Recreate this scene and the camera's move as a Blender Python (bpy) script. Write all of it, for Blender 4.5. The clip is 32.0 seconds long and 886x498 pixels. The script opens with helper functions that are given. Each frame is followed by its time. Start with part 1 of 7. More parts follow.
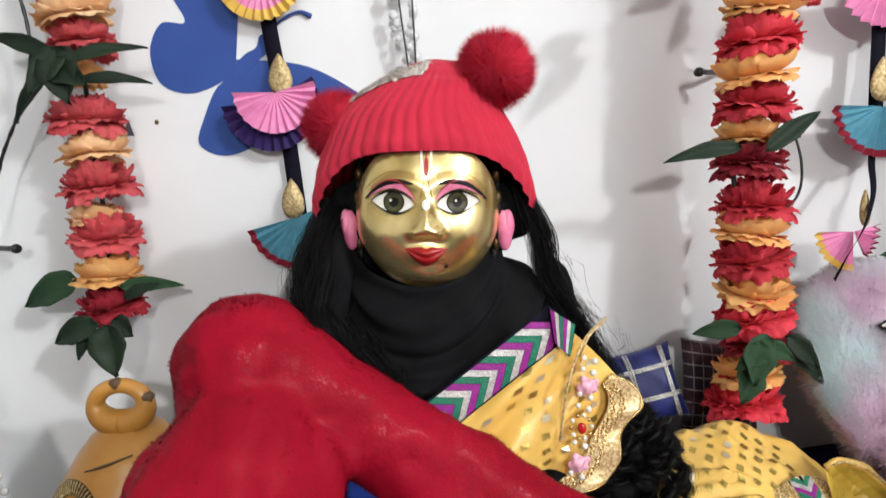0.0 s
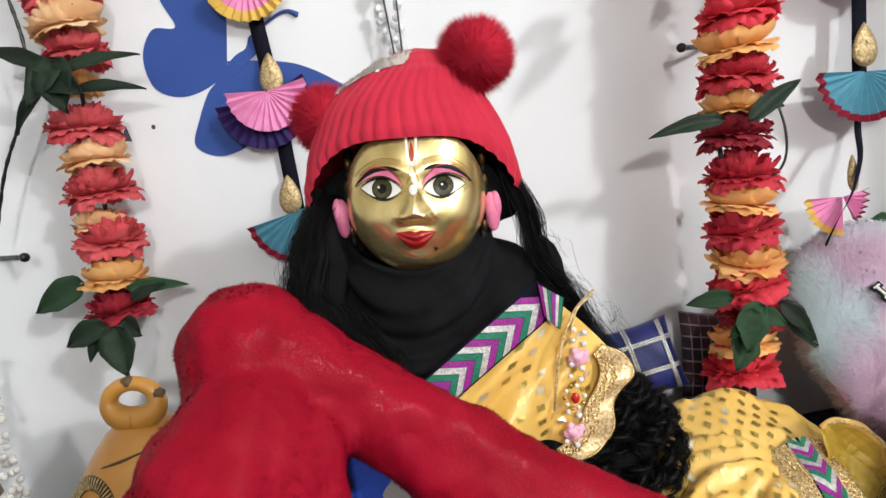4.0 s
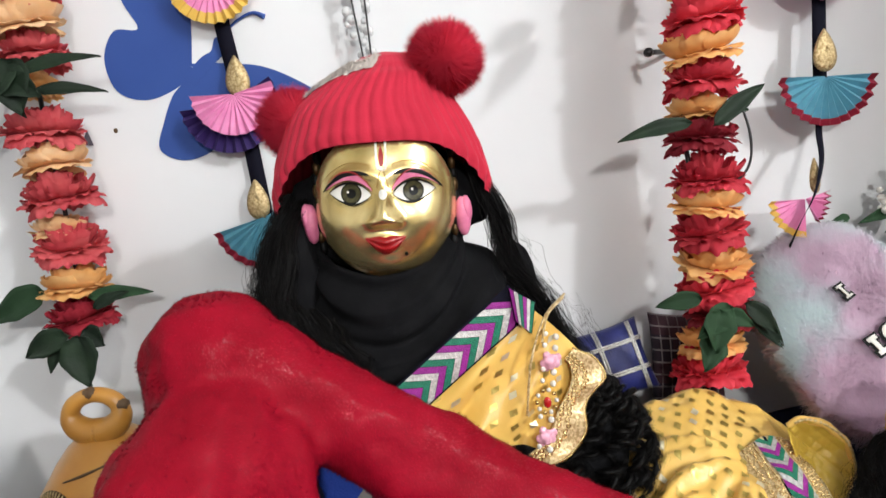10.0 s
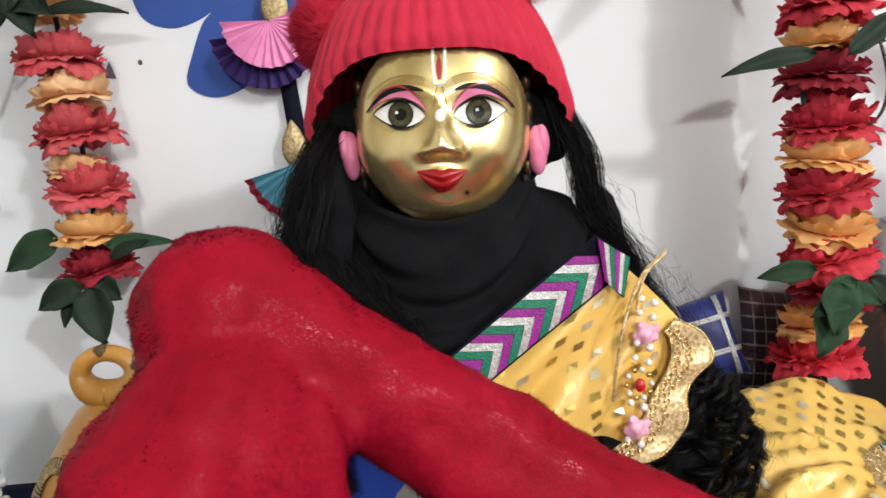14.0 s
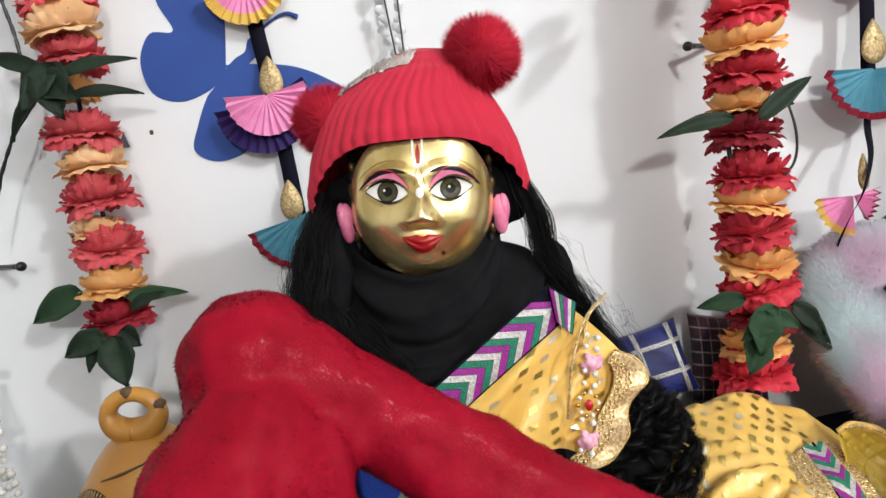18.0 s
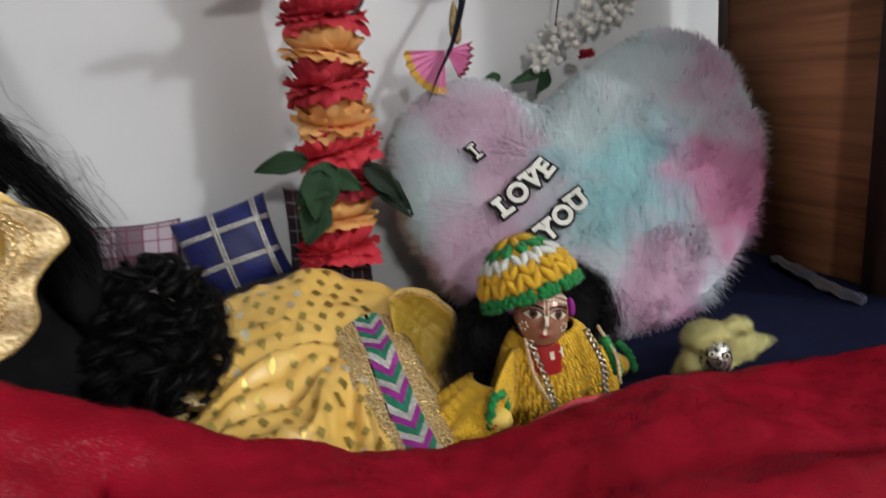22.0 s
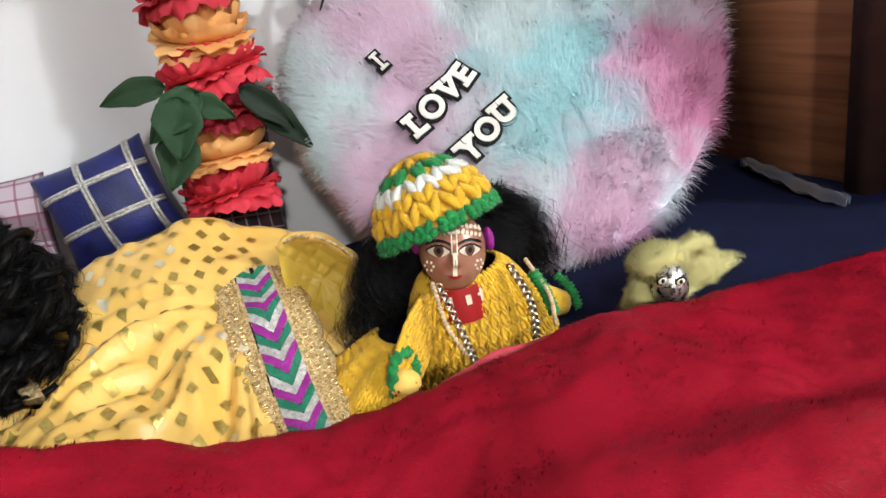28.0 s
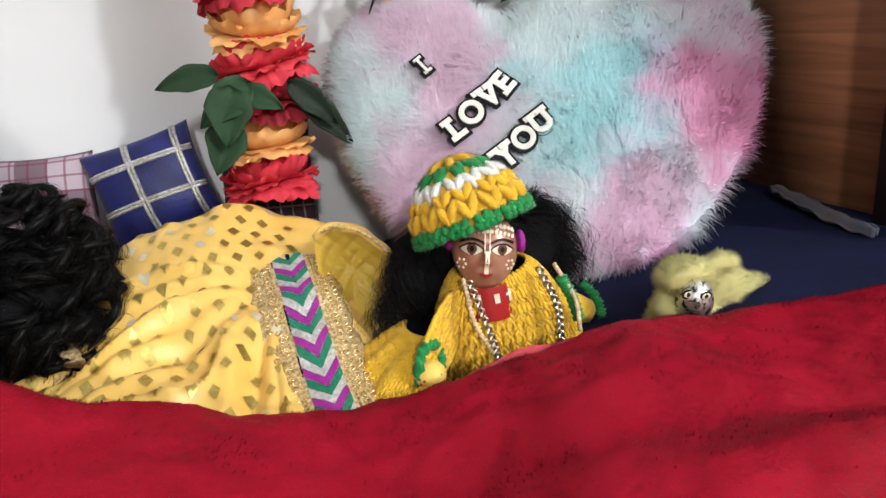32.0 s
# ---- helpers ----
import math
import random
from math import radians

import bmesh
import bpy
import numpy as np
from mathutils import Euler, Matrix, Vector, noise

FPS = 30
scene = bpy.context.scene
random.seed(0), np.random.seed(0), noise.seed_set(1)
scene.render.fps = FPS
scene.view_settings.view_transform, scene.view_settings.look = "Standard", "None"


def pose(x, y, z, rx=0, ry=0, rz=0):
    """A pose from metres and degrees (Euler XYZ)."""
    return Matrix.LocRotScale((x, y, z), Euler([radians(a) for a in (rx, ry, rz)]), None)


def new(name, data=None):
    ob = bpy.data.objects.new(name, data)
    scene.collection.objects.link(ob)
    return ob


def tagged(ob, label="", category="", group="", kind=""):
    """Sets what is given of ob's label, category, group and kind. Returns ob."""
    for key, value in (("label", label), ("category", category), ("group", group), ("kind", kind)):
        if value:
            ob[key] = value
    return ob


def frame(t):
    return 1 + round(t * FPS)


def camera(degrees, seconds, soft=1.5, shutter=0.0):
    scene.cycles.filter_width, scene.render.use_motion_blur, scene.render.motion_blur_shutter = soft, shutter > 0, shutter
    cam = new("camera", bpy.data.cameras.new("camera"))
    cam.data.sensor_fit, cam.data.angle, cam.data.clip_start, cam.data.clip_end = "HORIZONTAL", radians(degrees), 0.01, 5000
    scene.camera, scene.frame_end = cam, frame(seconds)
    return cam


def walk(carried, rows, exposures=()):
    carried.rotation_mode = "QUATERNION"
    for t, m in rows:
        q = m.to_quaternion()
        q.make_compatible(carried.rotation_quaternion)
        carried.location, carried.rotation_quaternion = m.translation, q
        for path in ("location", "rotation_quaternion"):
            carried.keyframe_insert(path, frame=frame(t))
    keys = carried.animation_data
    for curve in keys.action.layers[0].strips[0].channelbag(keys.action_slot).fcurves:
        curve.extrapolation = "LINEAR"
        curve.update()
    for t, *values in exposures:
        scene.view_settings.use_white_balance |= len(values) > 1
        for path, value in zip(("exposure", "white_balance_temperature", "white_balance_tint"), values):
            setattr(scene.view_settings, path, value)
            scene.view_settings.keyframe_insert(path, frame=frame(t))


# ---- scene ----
cam = camera(68.9, 32.0, shutter=0.4)
METRES, EYE, TILT, LEAN, TURN = 0.92, 0.33, -6.6, 3.9, 0.0
ROWS = [
    (0.0, 0.0, 0.0, 0.0, 0.0, 0.0, -0.0),
    (0.5, 0.0009, -0.0125, 0.0071, 0.64, 1.57, 0.77),
    (1.0, 0.004, -0.0109, 0.0059, 0.67, 0.87, 1.82),
    (1.5, 0.0096, -0.0136, 0.0083, 1.22, 1.19, 2.72),
    (2.0, 0.0066, -0.0108, 0.0045, 2.08, 0.66, 2.74),
    (2.5, 0.0083, -0.0103, 0.0018, 1.93, 0.48, 3.03),
    (3.0, 0.0083, -0.0173, -0.0015, 2.01, 0.26, 3.04),
    (3.5, 0.0115, -0.0127, -0.0071, 0.92, -0.63, 2.88),
    (5.5, 0.014, -0.0191, -0.0094, 0.55, -0.01, 3.08),
    (6.0, 0.0164, -0.0126, -0.0078, -0.09, -0.26, 2.37),
    (6.5, 0.0099, -0.0033, -0.016, 0.38, -1.98, 2.03),
    (7.0, 0.0134, -0.0052, -0.0109, 0.7, -1.68, 2.96),
    (7.5, 0.007, -0.0069, -0.0109, 1.99, -1.82, 2.57),
    (8.0, 0.0137, 0.0024, -0.0081, 1.67, -2.25, 3.93),
    (8.5, 0.0156, -0.0112, -0.0096, 0.35, -1.41, 3.95),
    (9.0, 0.0207, -0.0126, -0.0142, -0.37, -2.17, 3.21),
    (9.5, 0.0061, -0.0172, -0.0159, 1.92, -2.38, 1.24),
    (10.0, 0.0133, -0.01, -0.0066, -1.82, -0.43, 3.47),
    (10.5, 0.0029, -0.0225, -0.0095, -0.66, 0.6, 4.18),
    (11.0, 0.0076, -0.0257, -0.0104, -0.79, 0.56, 4.49),
    (11.5, 0.0046, -0.0194, -0.0147, -1.07, -0.86, 3.33),
    (12.0, 0.0048, -0.0169, -0.0172, -0.58, -1.63, 3.43),
    (12.5, 0.0144, -0.0145, -0.0171, -0.93, -1.47, 4.58),
    (13.0, 0.0086, -0.0023, -0.0183, 1.82, -0.21, 4.52),
    (13.5, 0.0129, 0.0488, -0.0213, 1.02, -0.5, 2.67),
    (14.0, 0.0008, 0.0788, -0.0284, 2.03, -2.23, 1.75),
    (14.5, -0.0129, 0.0713, -0.0311, 2.87, -1.29, 0.15),
    (16.5, -0.0021, -0.0073, -0.006, 1.53, 0.3, 2.31),
    (17.0, 0.0064, -0.0022, -0.0082, 0.01, -0.6, 2.93),
    (17.5, 0.007, -0.0038, -0.0074, 0.43, -0.07, 3.5),
    (18.0, 0.0062, -0.0015, -0.0081, 0.58, -0.13, 3.63),
    (18.5, 0.0085, -0.0019, -0.0094, 0.33, -0.22, 3.81),
    (19.0, 0.0058, -0.0017, -0.0098, 0.94, -0.29, 3.94),
    (19.5, 0.0092, 0.0018, -0.0103, 0.36, -0.54, 4.3),
    (20.0, 0.0122, -0.0004, -0.0108, 0.28, -0.73, 4.43),
    (20.5, 0.036, 0.0054, -0.016, -3.99, -1.83, 4.03),
    (21.0, 0.0831, 0.0141, -0.0225, -10.56, -3.23, 3.7),
    (21.5, 0.1559, 0.0478, -0.0444, -16.56, -7.11, 5.44),
    (22.0, 0.2164, 0.0733, -0.0756, -18.21, -8.45, 4.11),
    (22.5, 0.261, 0.1064, -0.0999, -19.96, -12.5, 5.61),
    (23.0, 0.2801, 0.1067, -0.0931, -20.08, -14.04, 8.82),
    (23.5, 0.2718, 0.0827, -0.0611, -19.31, -11.58, 9.94),
    (24.0, 0.2514, 0.0507, -0.0529, -14.43, -8.14, 9.97),
    (24.5, 0.2697, 0.0559, -0.0492, -15.33, -9.37, 12.81),
    (26.5, 0.2837, 0.0756, -0.0581, -18.05, -9.37, 10.99),
    (27.0, 0.28, 0.1103, -0.0925, -18.46, -11.64, 7.24),
    (27.5, 0.2887, 0.1356, -0.1072, -19.64, -15.2, 7.05),
    (28.0, 0.298, 0.1328, -0.101, -19.69, -14.11, 8.76),
    (28.5, 0.2937, 0.1248, -0.1017, -17.63, -13.21, 8.12),
    (29.0, 0.2866, 0.1282, -0.108, -17.4, -13.58, 5.6),
    (29.5, 0.2885, 0.1264, -0.1059, -17.88, -13.34, 5.94),
    (30.0, 0.2889, 0.1284, -0.1072, -17.93, -13.73, 5.73),
    (30.5, 0.2874, 0.1276, -0.1072, -17.62, -13.63, 5.6),
    (31.0, 0.285, 0.126, -0.1073, -17.21, -13.38, 5.36),
    (31.5, 0.2875, 0.1257, -0.106, -17.55, -13.09, 5.54),
    (32.0, 0.2841, 0.1238, -0.1062, -17.33, -12.61, 5.06),
]
walk(cam, [(t, pose(0, 0, EYE, TILT, LEAN, TURN) @ pose(METRES * x, METRES * y, METRES * z, 90 + pitch, roll, yaw)) for t, x, y, z, yaw, pitch, roll in ROWS],
     [(0, 0.0), (20.6, 0.0), (21.0, -0.7), (21.5, -0.45), (22.0, -0.75), (22.45, 0.08), (32, 0.1)])

# ---- light ----
world = bpy.data.worlds.new("room_dusk")
world.use_nodes = True
world.node_tree.nodes["Background"].inputs[0].default_value = (0.8, 0.85, 1.0, 1)
world.node_tree.nodes["Background"].inputs[1].default_value = 0.05
scene.world = world


def bulb(name, at, radius, watts, colour):
    data = bpy.data.lights.new(name, "POINT")
    data.shadow_soft_size, data.energy, data.color = radius, watts, colour
    ob = new(name, data)
    ob.location = at
    return ob


bulb("front_lamp", (0.16, -1.15, 0.74), 0.05, 42, (1.0, 0.985, 0.96))
bulb("side_lamp", (2.78, -2.55, 2.05), 0.10, 330, (0.97, 0.985, 1.0))



# ---- materials ----
def rgba(c):
    return (c[0], c[1], c[2], 1.0)


def material(name, colour, rough=0.6, metal=0.0, second=None, scale=20.0, detail=4.0, contrast=(0.35, 0.65), bump=0.0, bump_scale=200.0,
             sheen=0.0, spread=0.0, spec=0.5, coat=0.0):
    """A surface with a noise mix of two colours, fine relief, and a small change from object to object."""
    m = bpy.data.materials.new(name)
    m.use_nodes = True
    t = m.node_tree
    b = t.nodes["Principled BSDF"]
    b.inputs["Roughness"].default_value = rough
    b.inputs["Metallic"].default_value = metal
    b.inputs["Specular IOR Level"].default_value = spec
    b.inputs["Sheen Weight"].default_value = sheen
    b.inputs["Sheen Roughness"].default_value = 0.4
    b.inputs["Coat Weight"].default_value = coat
    second = second or tuple(0.82 * c for c in colour)
    co = t.nodes.new("ShaderNodeTexCoord")
    n = t.nodes.new("ShaderNodeTexNoise")
    n.inputs["Scale"].default_value, n.inputs["Detail"].default_value = scale, detail
    t.links.new(co.outputs["Object"], n.inputs["Vector"])
    r = t.nodes.new("ShaderNodeMapRange")
    r.inputs["From Min"].default_value, r.inputs["From Max"].default_value = contrast
    t.links.new(n.outputs["Fac"], r.inputs["Value"])
    mix = t.nodes.new("ShaderNodeMix")
    mix.data_type = "RGBA"
    mix.inputs["A"].default_value, mix.inputs["B"].default_value = rgba(colour), rgba(second)
    t.links.new(r.outputs["Result"], mix.inputs["Factor"])
    out = mix.outputs["Result"]
    if spread:
        info = t.nodes.new("ShaderNodeObjectInfo")
        hsv = t.nodes.new("ShaderNodeHueSaturation")
        v = t.nodes.new("ShaderNodeMapRange")
        v.inputs["To Min"].default_value, v.inputs["To Max"].default_value = 1 - spread, 1 + spread
        t.links.new(info.outputs["Random"], v.inputs["Value"])
        t.links.new(v.outputs["Result"], hsv.inputs["Value"])
        t.links.new(out, hsv.inputs["Color"])
        out = hsv.outputs["Color"]
    t.links.new(out, b.inputs["Base Color"])
    if bump:
        f = t.nodes.new("ShaderNodeTexNoise")
        f.inputs["Scale"].default_value, f.inputs["Detail"].default_value = bump_scale, 3
        t.links.new(co.outputs["Object"], f.inputs["Vector"])
        p = t.nodes.new("ShaderNodeBump")
        p.inputs["Strength"].default_value, p.inputs["Distance"].default_value = bump, 0.001
        t.links.new(f.outputs["Fac"], p.inputs["Height"])
        t.links.new(p.outputs["Normal"], b.inputs["Normal"])
    return m


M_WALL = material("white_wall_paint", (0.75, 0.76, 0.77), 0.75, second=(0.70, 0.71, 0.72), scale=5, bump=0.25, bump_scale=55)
# Even grey for the unseen room surfaces, set to limit bounced light.
M_ROOM = material("room_bounce_grey", (0.50, 0.50, 0.49), 0.8)
M_SHEET = material("navy_sheet", (0.003, 0.0052, 0.025), 0.9, second=(0.0045, 0.0075, 0.033), scale=30, bump=0.4, bump_scale=900, spec=0.15)
M_RED_PLUSH = material("red_plush", (0.24, 0.0012, 0.011), 0.7, second=(0.30, 0.0020, 0.016), scale=24, detail=6, bump=0.3, bump_scale=330, spec=0.12)
M_GOLD = material("polished_brass", (0.84, 0.66, 0.31), 0.27, 0.86, second=(0.66, 0.48, 0.18), scale=34, detail=6, contrast=(0.46, 0.62), bump=0.05, bump_scale=70)
M_ENGRAVED = material("engraved_brass", (0.34, 0.20, 0.06), 0.5, 0.6)
M_DARK_BRASS = material("tarnished_brass", (0.10, 0.055, 0.02), 0.4, 0.7)
M_BROWN_IRIS = material("brown_iris", (0.10, 0.032, 0.012), 0.4)
M_HEM = material("red_hem_tape", (0.50, 0.040, 0.060), 0.7, second=(0.42, 0.025, 0.045), scale=60, bump=0.3, bump_scale=800)
M_BLACK_PAINT = material("black_paint", (0.005, 0.005, 0.005), 0.5, spec=0.2)
M_WHITE_PAINT = material("white_enamel", (0.80, 0.78, 0.72), 0.3)
M_IRIS = material("olive_iris", (0.075, 0.068, 0.026), 0.4, second=(0.03, 0.027, 0.012), scale=500, spec=0.25)
M_PINK_PAINT = material("pink_paint", (0.75, 0.22, 0.36), 0.45, second=(0.62, 0.15, 0.28), scale=120)
M_LIP = material("red_lacquer", (0.36, 0.010, 0.012), 0.3, coat=0.2)
M_KNIT_RED = material("red_knit", (0.50, 0.012, 0.040), 0.9, second=(0.45, 0.010, 0.035), scale=50, bump=0.35, bump_scale=1100, sheen=0.08)
M_WHITE_WOOL = material("white_wool", (0.84, 0.76, 0.70), 0.9, bump=0.6, bump_scale=800)
M_POM = material("red_pompom", (0.68, 0.035, 0.075), 0.9, second=(0.56, 0.022, 0.052), scale=160, sheen=0.2)
M_SCARF = material("black_jersey", (0.005, 0.005, 0.006), 0.95, second=(0.008, 0.008, 0.009), scale=60, bump=0.5, bump_scale=1200, spec=0.12)
M_HAIR = material("black_hair", (0.004, 0.0037, 0.0038), 0.5, second=(0.006, 0.0055, 0.0055), scale=80, spec=0.10)
M_HAIR_GLOSS = material("glossy_black_hair", (0.004, 0.0036, 0.0036), 0.45, second=(0.004, 0.0036, 0.0036), scale=90, spec=0.16, bump=0.8, bump_scale=420)
M_BLACK_TAPE = material("black_ribbon", (0.006, 0.006, 0.014), 0.8, spec=0.12)
M_BUTTERFLY = material("blue_card", (0.018, 0.060, 0.26), 0.7, second=(0.022, 0.070, 0.29), scale=12)
M_PINK_PAPER = material("pink_paper", (0.81, 0.33, 0.56), 0.65, second=(0.75, 0.27, 0.50), scale=90)
M_YELLOW_PAPER = material("yellow_paper", (0.82, 0.56, 0.12), 0.65)
M_BLUE_PAPER = material("blue_paper", (0.12, 0.36, 0.46), 0.65, second=(0.10, 0.31, 0.41), scale=90)
M_NAVY_PAPER = material("violet_paper", (0.035, 0.015, 0.12), 0.65)
M_CRIMSON_PAPER = material("crimson_paper", (0.30, 0.010, 0.035), 0.65)
M_GLITTER = material("gold_glitter", (0.66, 0.52, 0.28), 0.4, 0.5, second=(0.34, 0.23, 0.09), scale=420, bump=0.8, bump_scale=700)
M_PETAL_RED = material("red_silk", (0.60, 0.026, 0.052), 0.75, second=(0.70, 0.055, 0.080), scale=45, spread=0.18, bump=0.3, bump_scale=500)
M_PETAL_DARK = material("dark_red_silk", (0.32, 0.012, 0.030), 0.75, second=(0.42, 0.022, 0.04), scale=45, spread=0.15, bump=0.3, bump_scale=500)
M_PETAL_CORAL = material("faded_red_silk", (0.66, 0.070, 0.090), 0.75, second=(0.74, 0.13, 0.14), scale=45, spread=0.15, bump=0.3, bump_scale=500)
M_PETAL_ORANGE = material("orange_silk", (0.87, 0.43, 0.13), 0.75, second=(0.89, 0.54, 0.22), scale=45, spread=0.1, bump=0.3, bump_scale=500)
M_PETAL_PEACH = material("peach_silk", (0.87, 0.52, 0.24), 0.75, second=(0.89, 0.62, 0.36), scale=45, spread=0.08, bump=0.3, bump_scale=500)
M_LEAF = material("green_silk_leaf", (0.018, 0.046, 0.020), 0.7, second=(0.026, 0.062, 0.028), scale=40, spread=0.25, spec=0.2, bump=0.4, bump_scale=260)
M_LEAF_DARK = material("dark_silk_leaf", (0.010, 0.018, 0.011), 0.6, second=(0.016, 0.030, 0.016), scale=40, spread=0.25, spec=0.2, bump=0.4, bump_scale=260)
M_WIRE = material("black_wire", (0.010, 0.010, 0.011), 0.4)
M_STEEL = material("steel", (0.5, 0.5, 0.52), 0.3, 1.0)
M_PEARL = material("white_pearl", (0.78, 0.76, 0.70), 0.18, coat=0.5)
M_CLAY = material("ochre_glazed_clay", (0.52, 0.245, 0.045), 0.35, second=(0.44, 0.19, 0.03), scale=24, bump=0.2, bump_scale=60, coat=0.25)
M_CLAY_DARK = material("chipped_clay", (0.10, 0.055, 0.022), 0.7)
M_SATIN = material("yellow_satin", (0.80, 0.52, 0.135), 0.33, second=(0.75, 0.46, 0.10), scale=30, bump=0.15, bump_scale=900, sheen=0.1)
M_SATIN_IN = material("quilted_yellow_lining", (0.62, 0.42, 0.06), 0.45, bump=0.5, bump_scale=120)
M_FOIL = material("gold_foil", (0.56, 0.42, 0.12), 0.38, 0.8, second=(0.44, 0.31, 0.08), scale=500)
# Pale dots of the cape; on the dress it paints foil catching light.
M_FOIL_PALE = material("pale_gold_foil", (0.86, 0.78, 0.56), 0.32, 0.6)
M_LACE = material("gold_lace", (0.76, 0.60, 0.34), 0.38, 0.4, second=(0.46, 0.31, 0.13), scale=520, detail=2, contrast=(0.42, 0.58), bump=0.6, bump_scale=500)
M_SEQUIN = material("gold_sequin", (0.72, 0.52, 0.22), 0.22, 0.9)
M_PURPLE = material("purple_embroidery", (0.32, 0.012, 0.27), 0.5, second=(0.25, 0.008, 0.21), scale=260, bump=0.8, bump_scale=900)
M_GREEN = material("green_embroidery", (0.006, 0.20, 0.11), 0.5, second=(0.004, 0.15, 0.08), scale=260, bump=0.8, bump_scale=900)
M_SILVER = material("silver_thread", (0.72, 0.71, 0.68), 0.4, 0.5, second=(0.45, 0.44, 0.42), scale=420, bump=0.8, bump_scale=900)
M_GEM = material("red_gem", (0.5, 0.01, 0.01), 0.08, coat=1.0)
M_ROSE = material("pink_resin", (0.80, 0.40, 0.52), 0.4)
M_BLUE_BROCADE = material("blue_brocade", (0.010, 0.018, 0.15), 0.5, second=(0.008, 0.012, 0.10), scale=60, bump=0.4, bump_scale=500, sheen=0.1)
M_WOOD = None
M_CREAM_WOOL = material("cream_wool", (0.74, 0.66, 0.24), 0.95, second=(0.82, 0.76, 0.40), scale=90, sheen=0.3)
M_SILVER_IDOL = material("engraved_silver", (0.62, 0.60, 0.56), 0.45, 1.0, second=(0.05, 0.05, 0.05), scale=320, contrast=(0.5, 0.6))
M_CLEAR = material("clear_bead", (0.80, 0.82, 0.82), 0.08, spec=0.8, coat=1.0)
M_PINK_CLOTH = material("pale_pink_cloth", (0.62, 0.36, 0.33), 0.8)
M_GREY_CLOTH = material("grey_white_cloth", (0.085, 0.095, 0.125), 0.95, second=(0.14, 0.11, 0.11), scale=22, spec=0.1)
M_VIOLET_CARD = material("violet_plastic", (0.060, 0.020, 0.23), 0.3, coat=0.3)
M_BOTTLE = material("tinted_glass_bottle", (0.34, 0.25, 0.17), 0.12, second=(0.46, 0.36, 0.26), scale=26, spec=0.7, coat=0.8)
M_BRONZE = material("painted_bronze", (0.50, 0.25, 0.16), 0.26, 0.3, second=(0.36, 0.15, 0.095), scale=70, coat=0.3)
M_CREAM_PAINT = material("cream_paint", (0.74, 0.66, 0.50), 0.45)
M_YARN_YELLOW = material("mustard_yarn", (0.78, 0.47, 0.025), 0.9, second=(0.66, 0.37, 0.016), scale=200, bump=0.8, bump_scale=900, sheen=0.2)
M_YARN_GREEN = material("green_yarn", (0.008, 0.26, 0.055), 0.9, second=(0.006, 0.18, 0.04), scale=200, bump=0.8, bump_scale=900, sheen=0.2)
M_YARN_WHITE = material("white_yarn", (0.75, 0.76, 0.72), 0.9, bump=0.8, bump_scale=900)
M_BEAD = material("wood_bead", (0.62, 0.45, 0.28), 0.5, spread=0.2)
M_CHAIN = material("silver_chain", (0.60, 0.54, 0.45), 0.3, 1.0)


def furry(m, share=0.5):
    """Let light through thin hairs, so that both of their sides glow alike."""
    t = m.node_tree
    b = t.nodes["Principled BSDF"]
    tr = t.nodes.new("ShaderNodeBsdfTranslucent")
    mix = t.nodes.new("ShaderNodeMixShader")
    mix.inputs[0].default_value = share
    src = b.inputs["Base Color"].links[0].from_socket
    t.links.new(src, tr.inputs["Color"])
    t.links.new(b.outputs[0], mix.inputs[1])
    t.links.new(tr.outputs[0], mix.inputs[2])
    t.links.new(mix.outputs[0], t.nodes["Material Output"].inputs["Surface"])
    return m


def strands(m, dark, light):
    """Change the value from hair to hair."""
    t = m.node_tree
    b = t.nodes["Principled BSDF"]
    src = b.inputs["Base Color"].links[0].from_socket
    geo = t.nodes.new("ShaderNodeNewGeometry")
    v = t.nodes.new("ShaderNodeMapRange")
    v.inputs["To Min"].default_value, v.inputs["To Max"].default_value = dark, light
    hsv = t.nodes.new("ShaderNodeHueSaturation")
    t.links.new(geo.outputs["Random Per Island"], v.inputs["Value"])
    t.links.new(v.outputs["Result"], hsv.inputs["Value"])
    t.links.new(src, hsv.inputs["Color"])
    t.links.new(hsv.outputs["Color"], b.inputs["Base Color"])
    return m


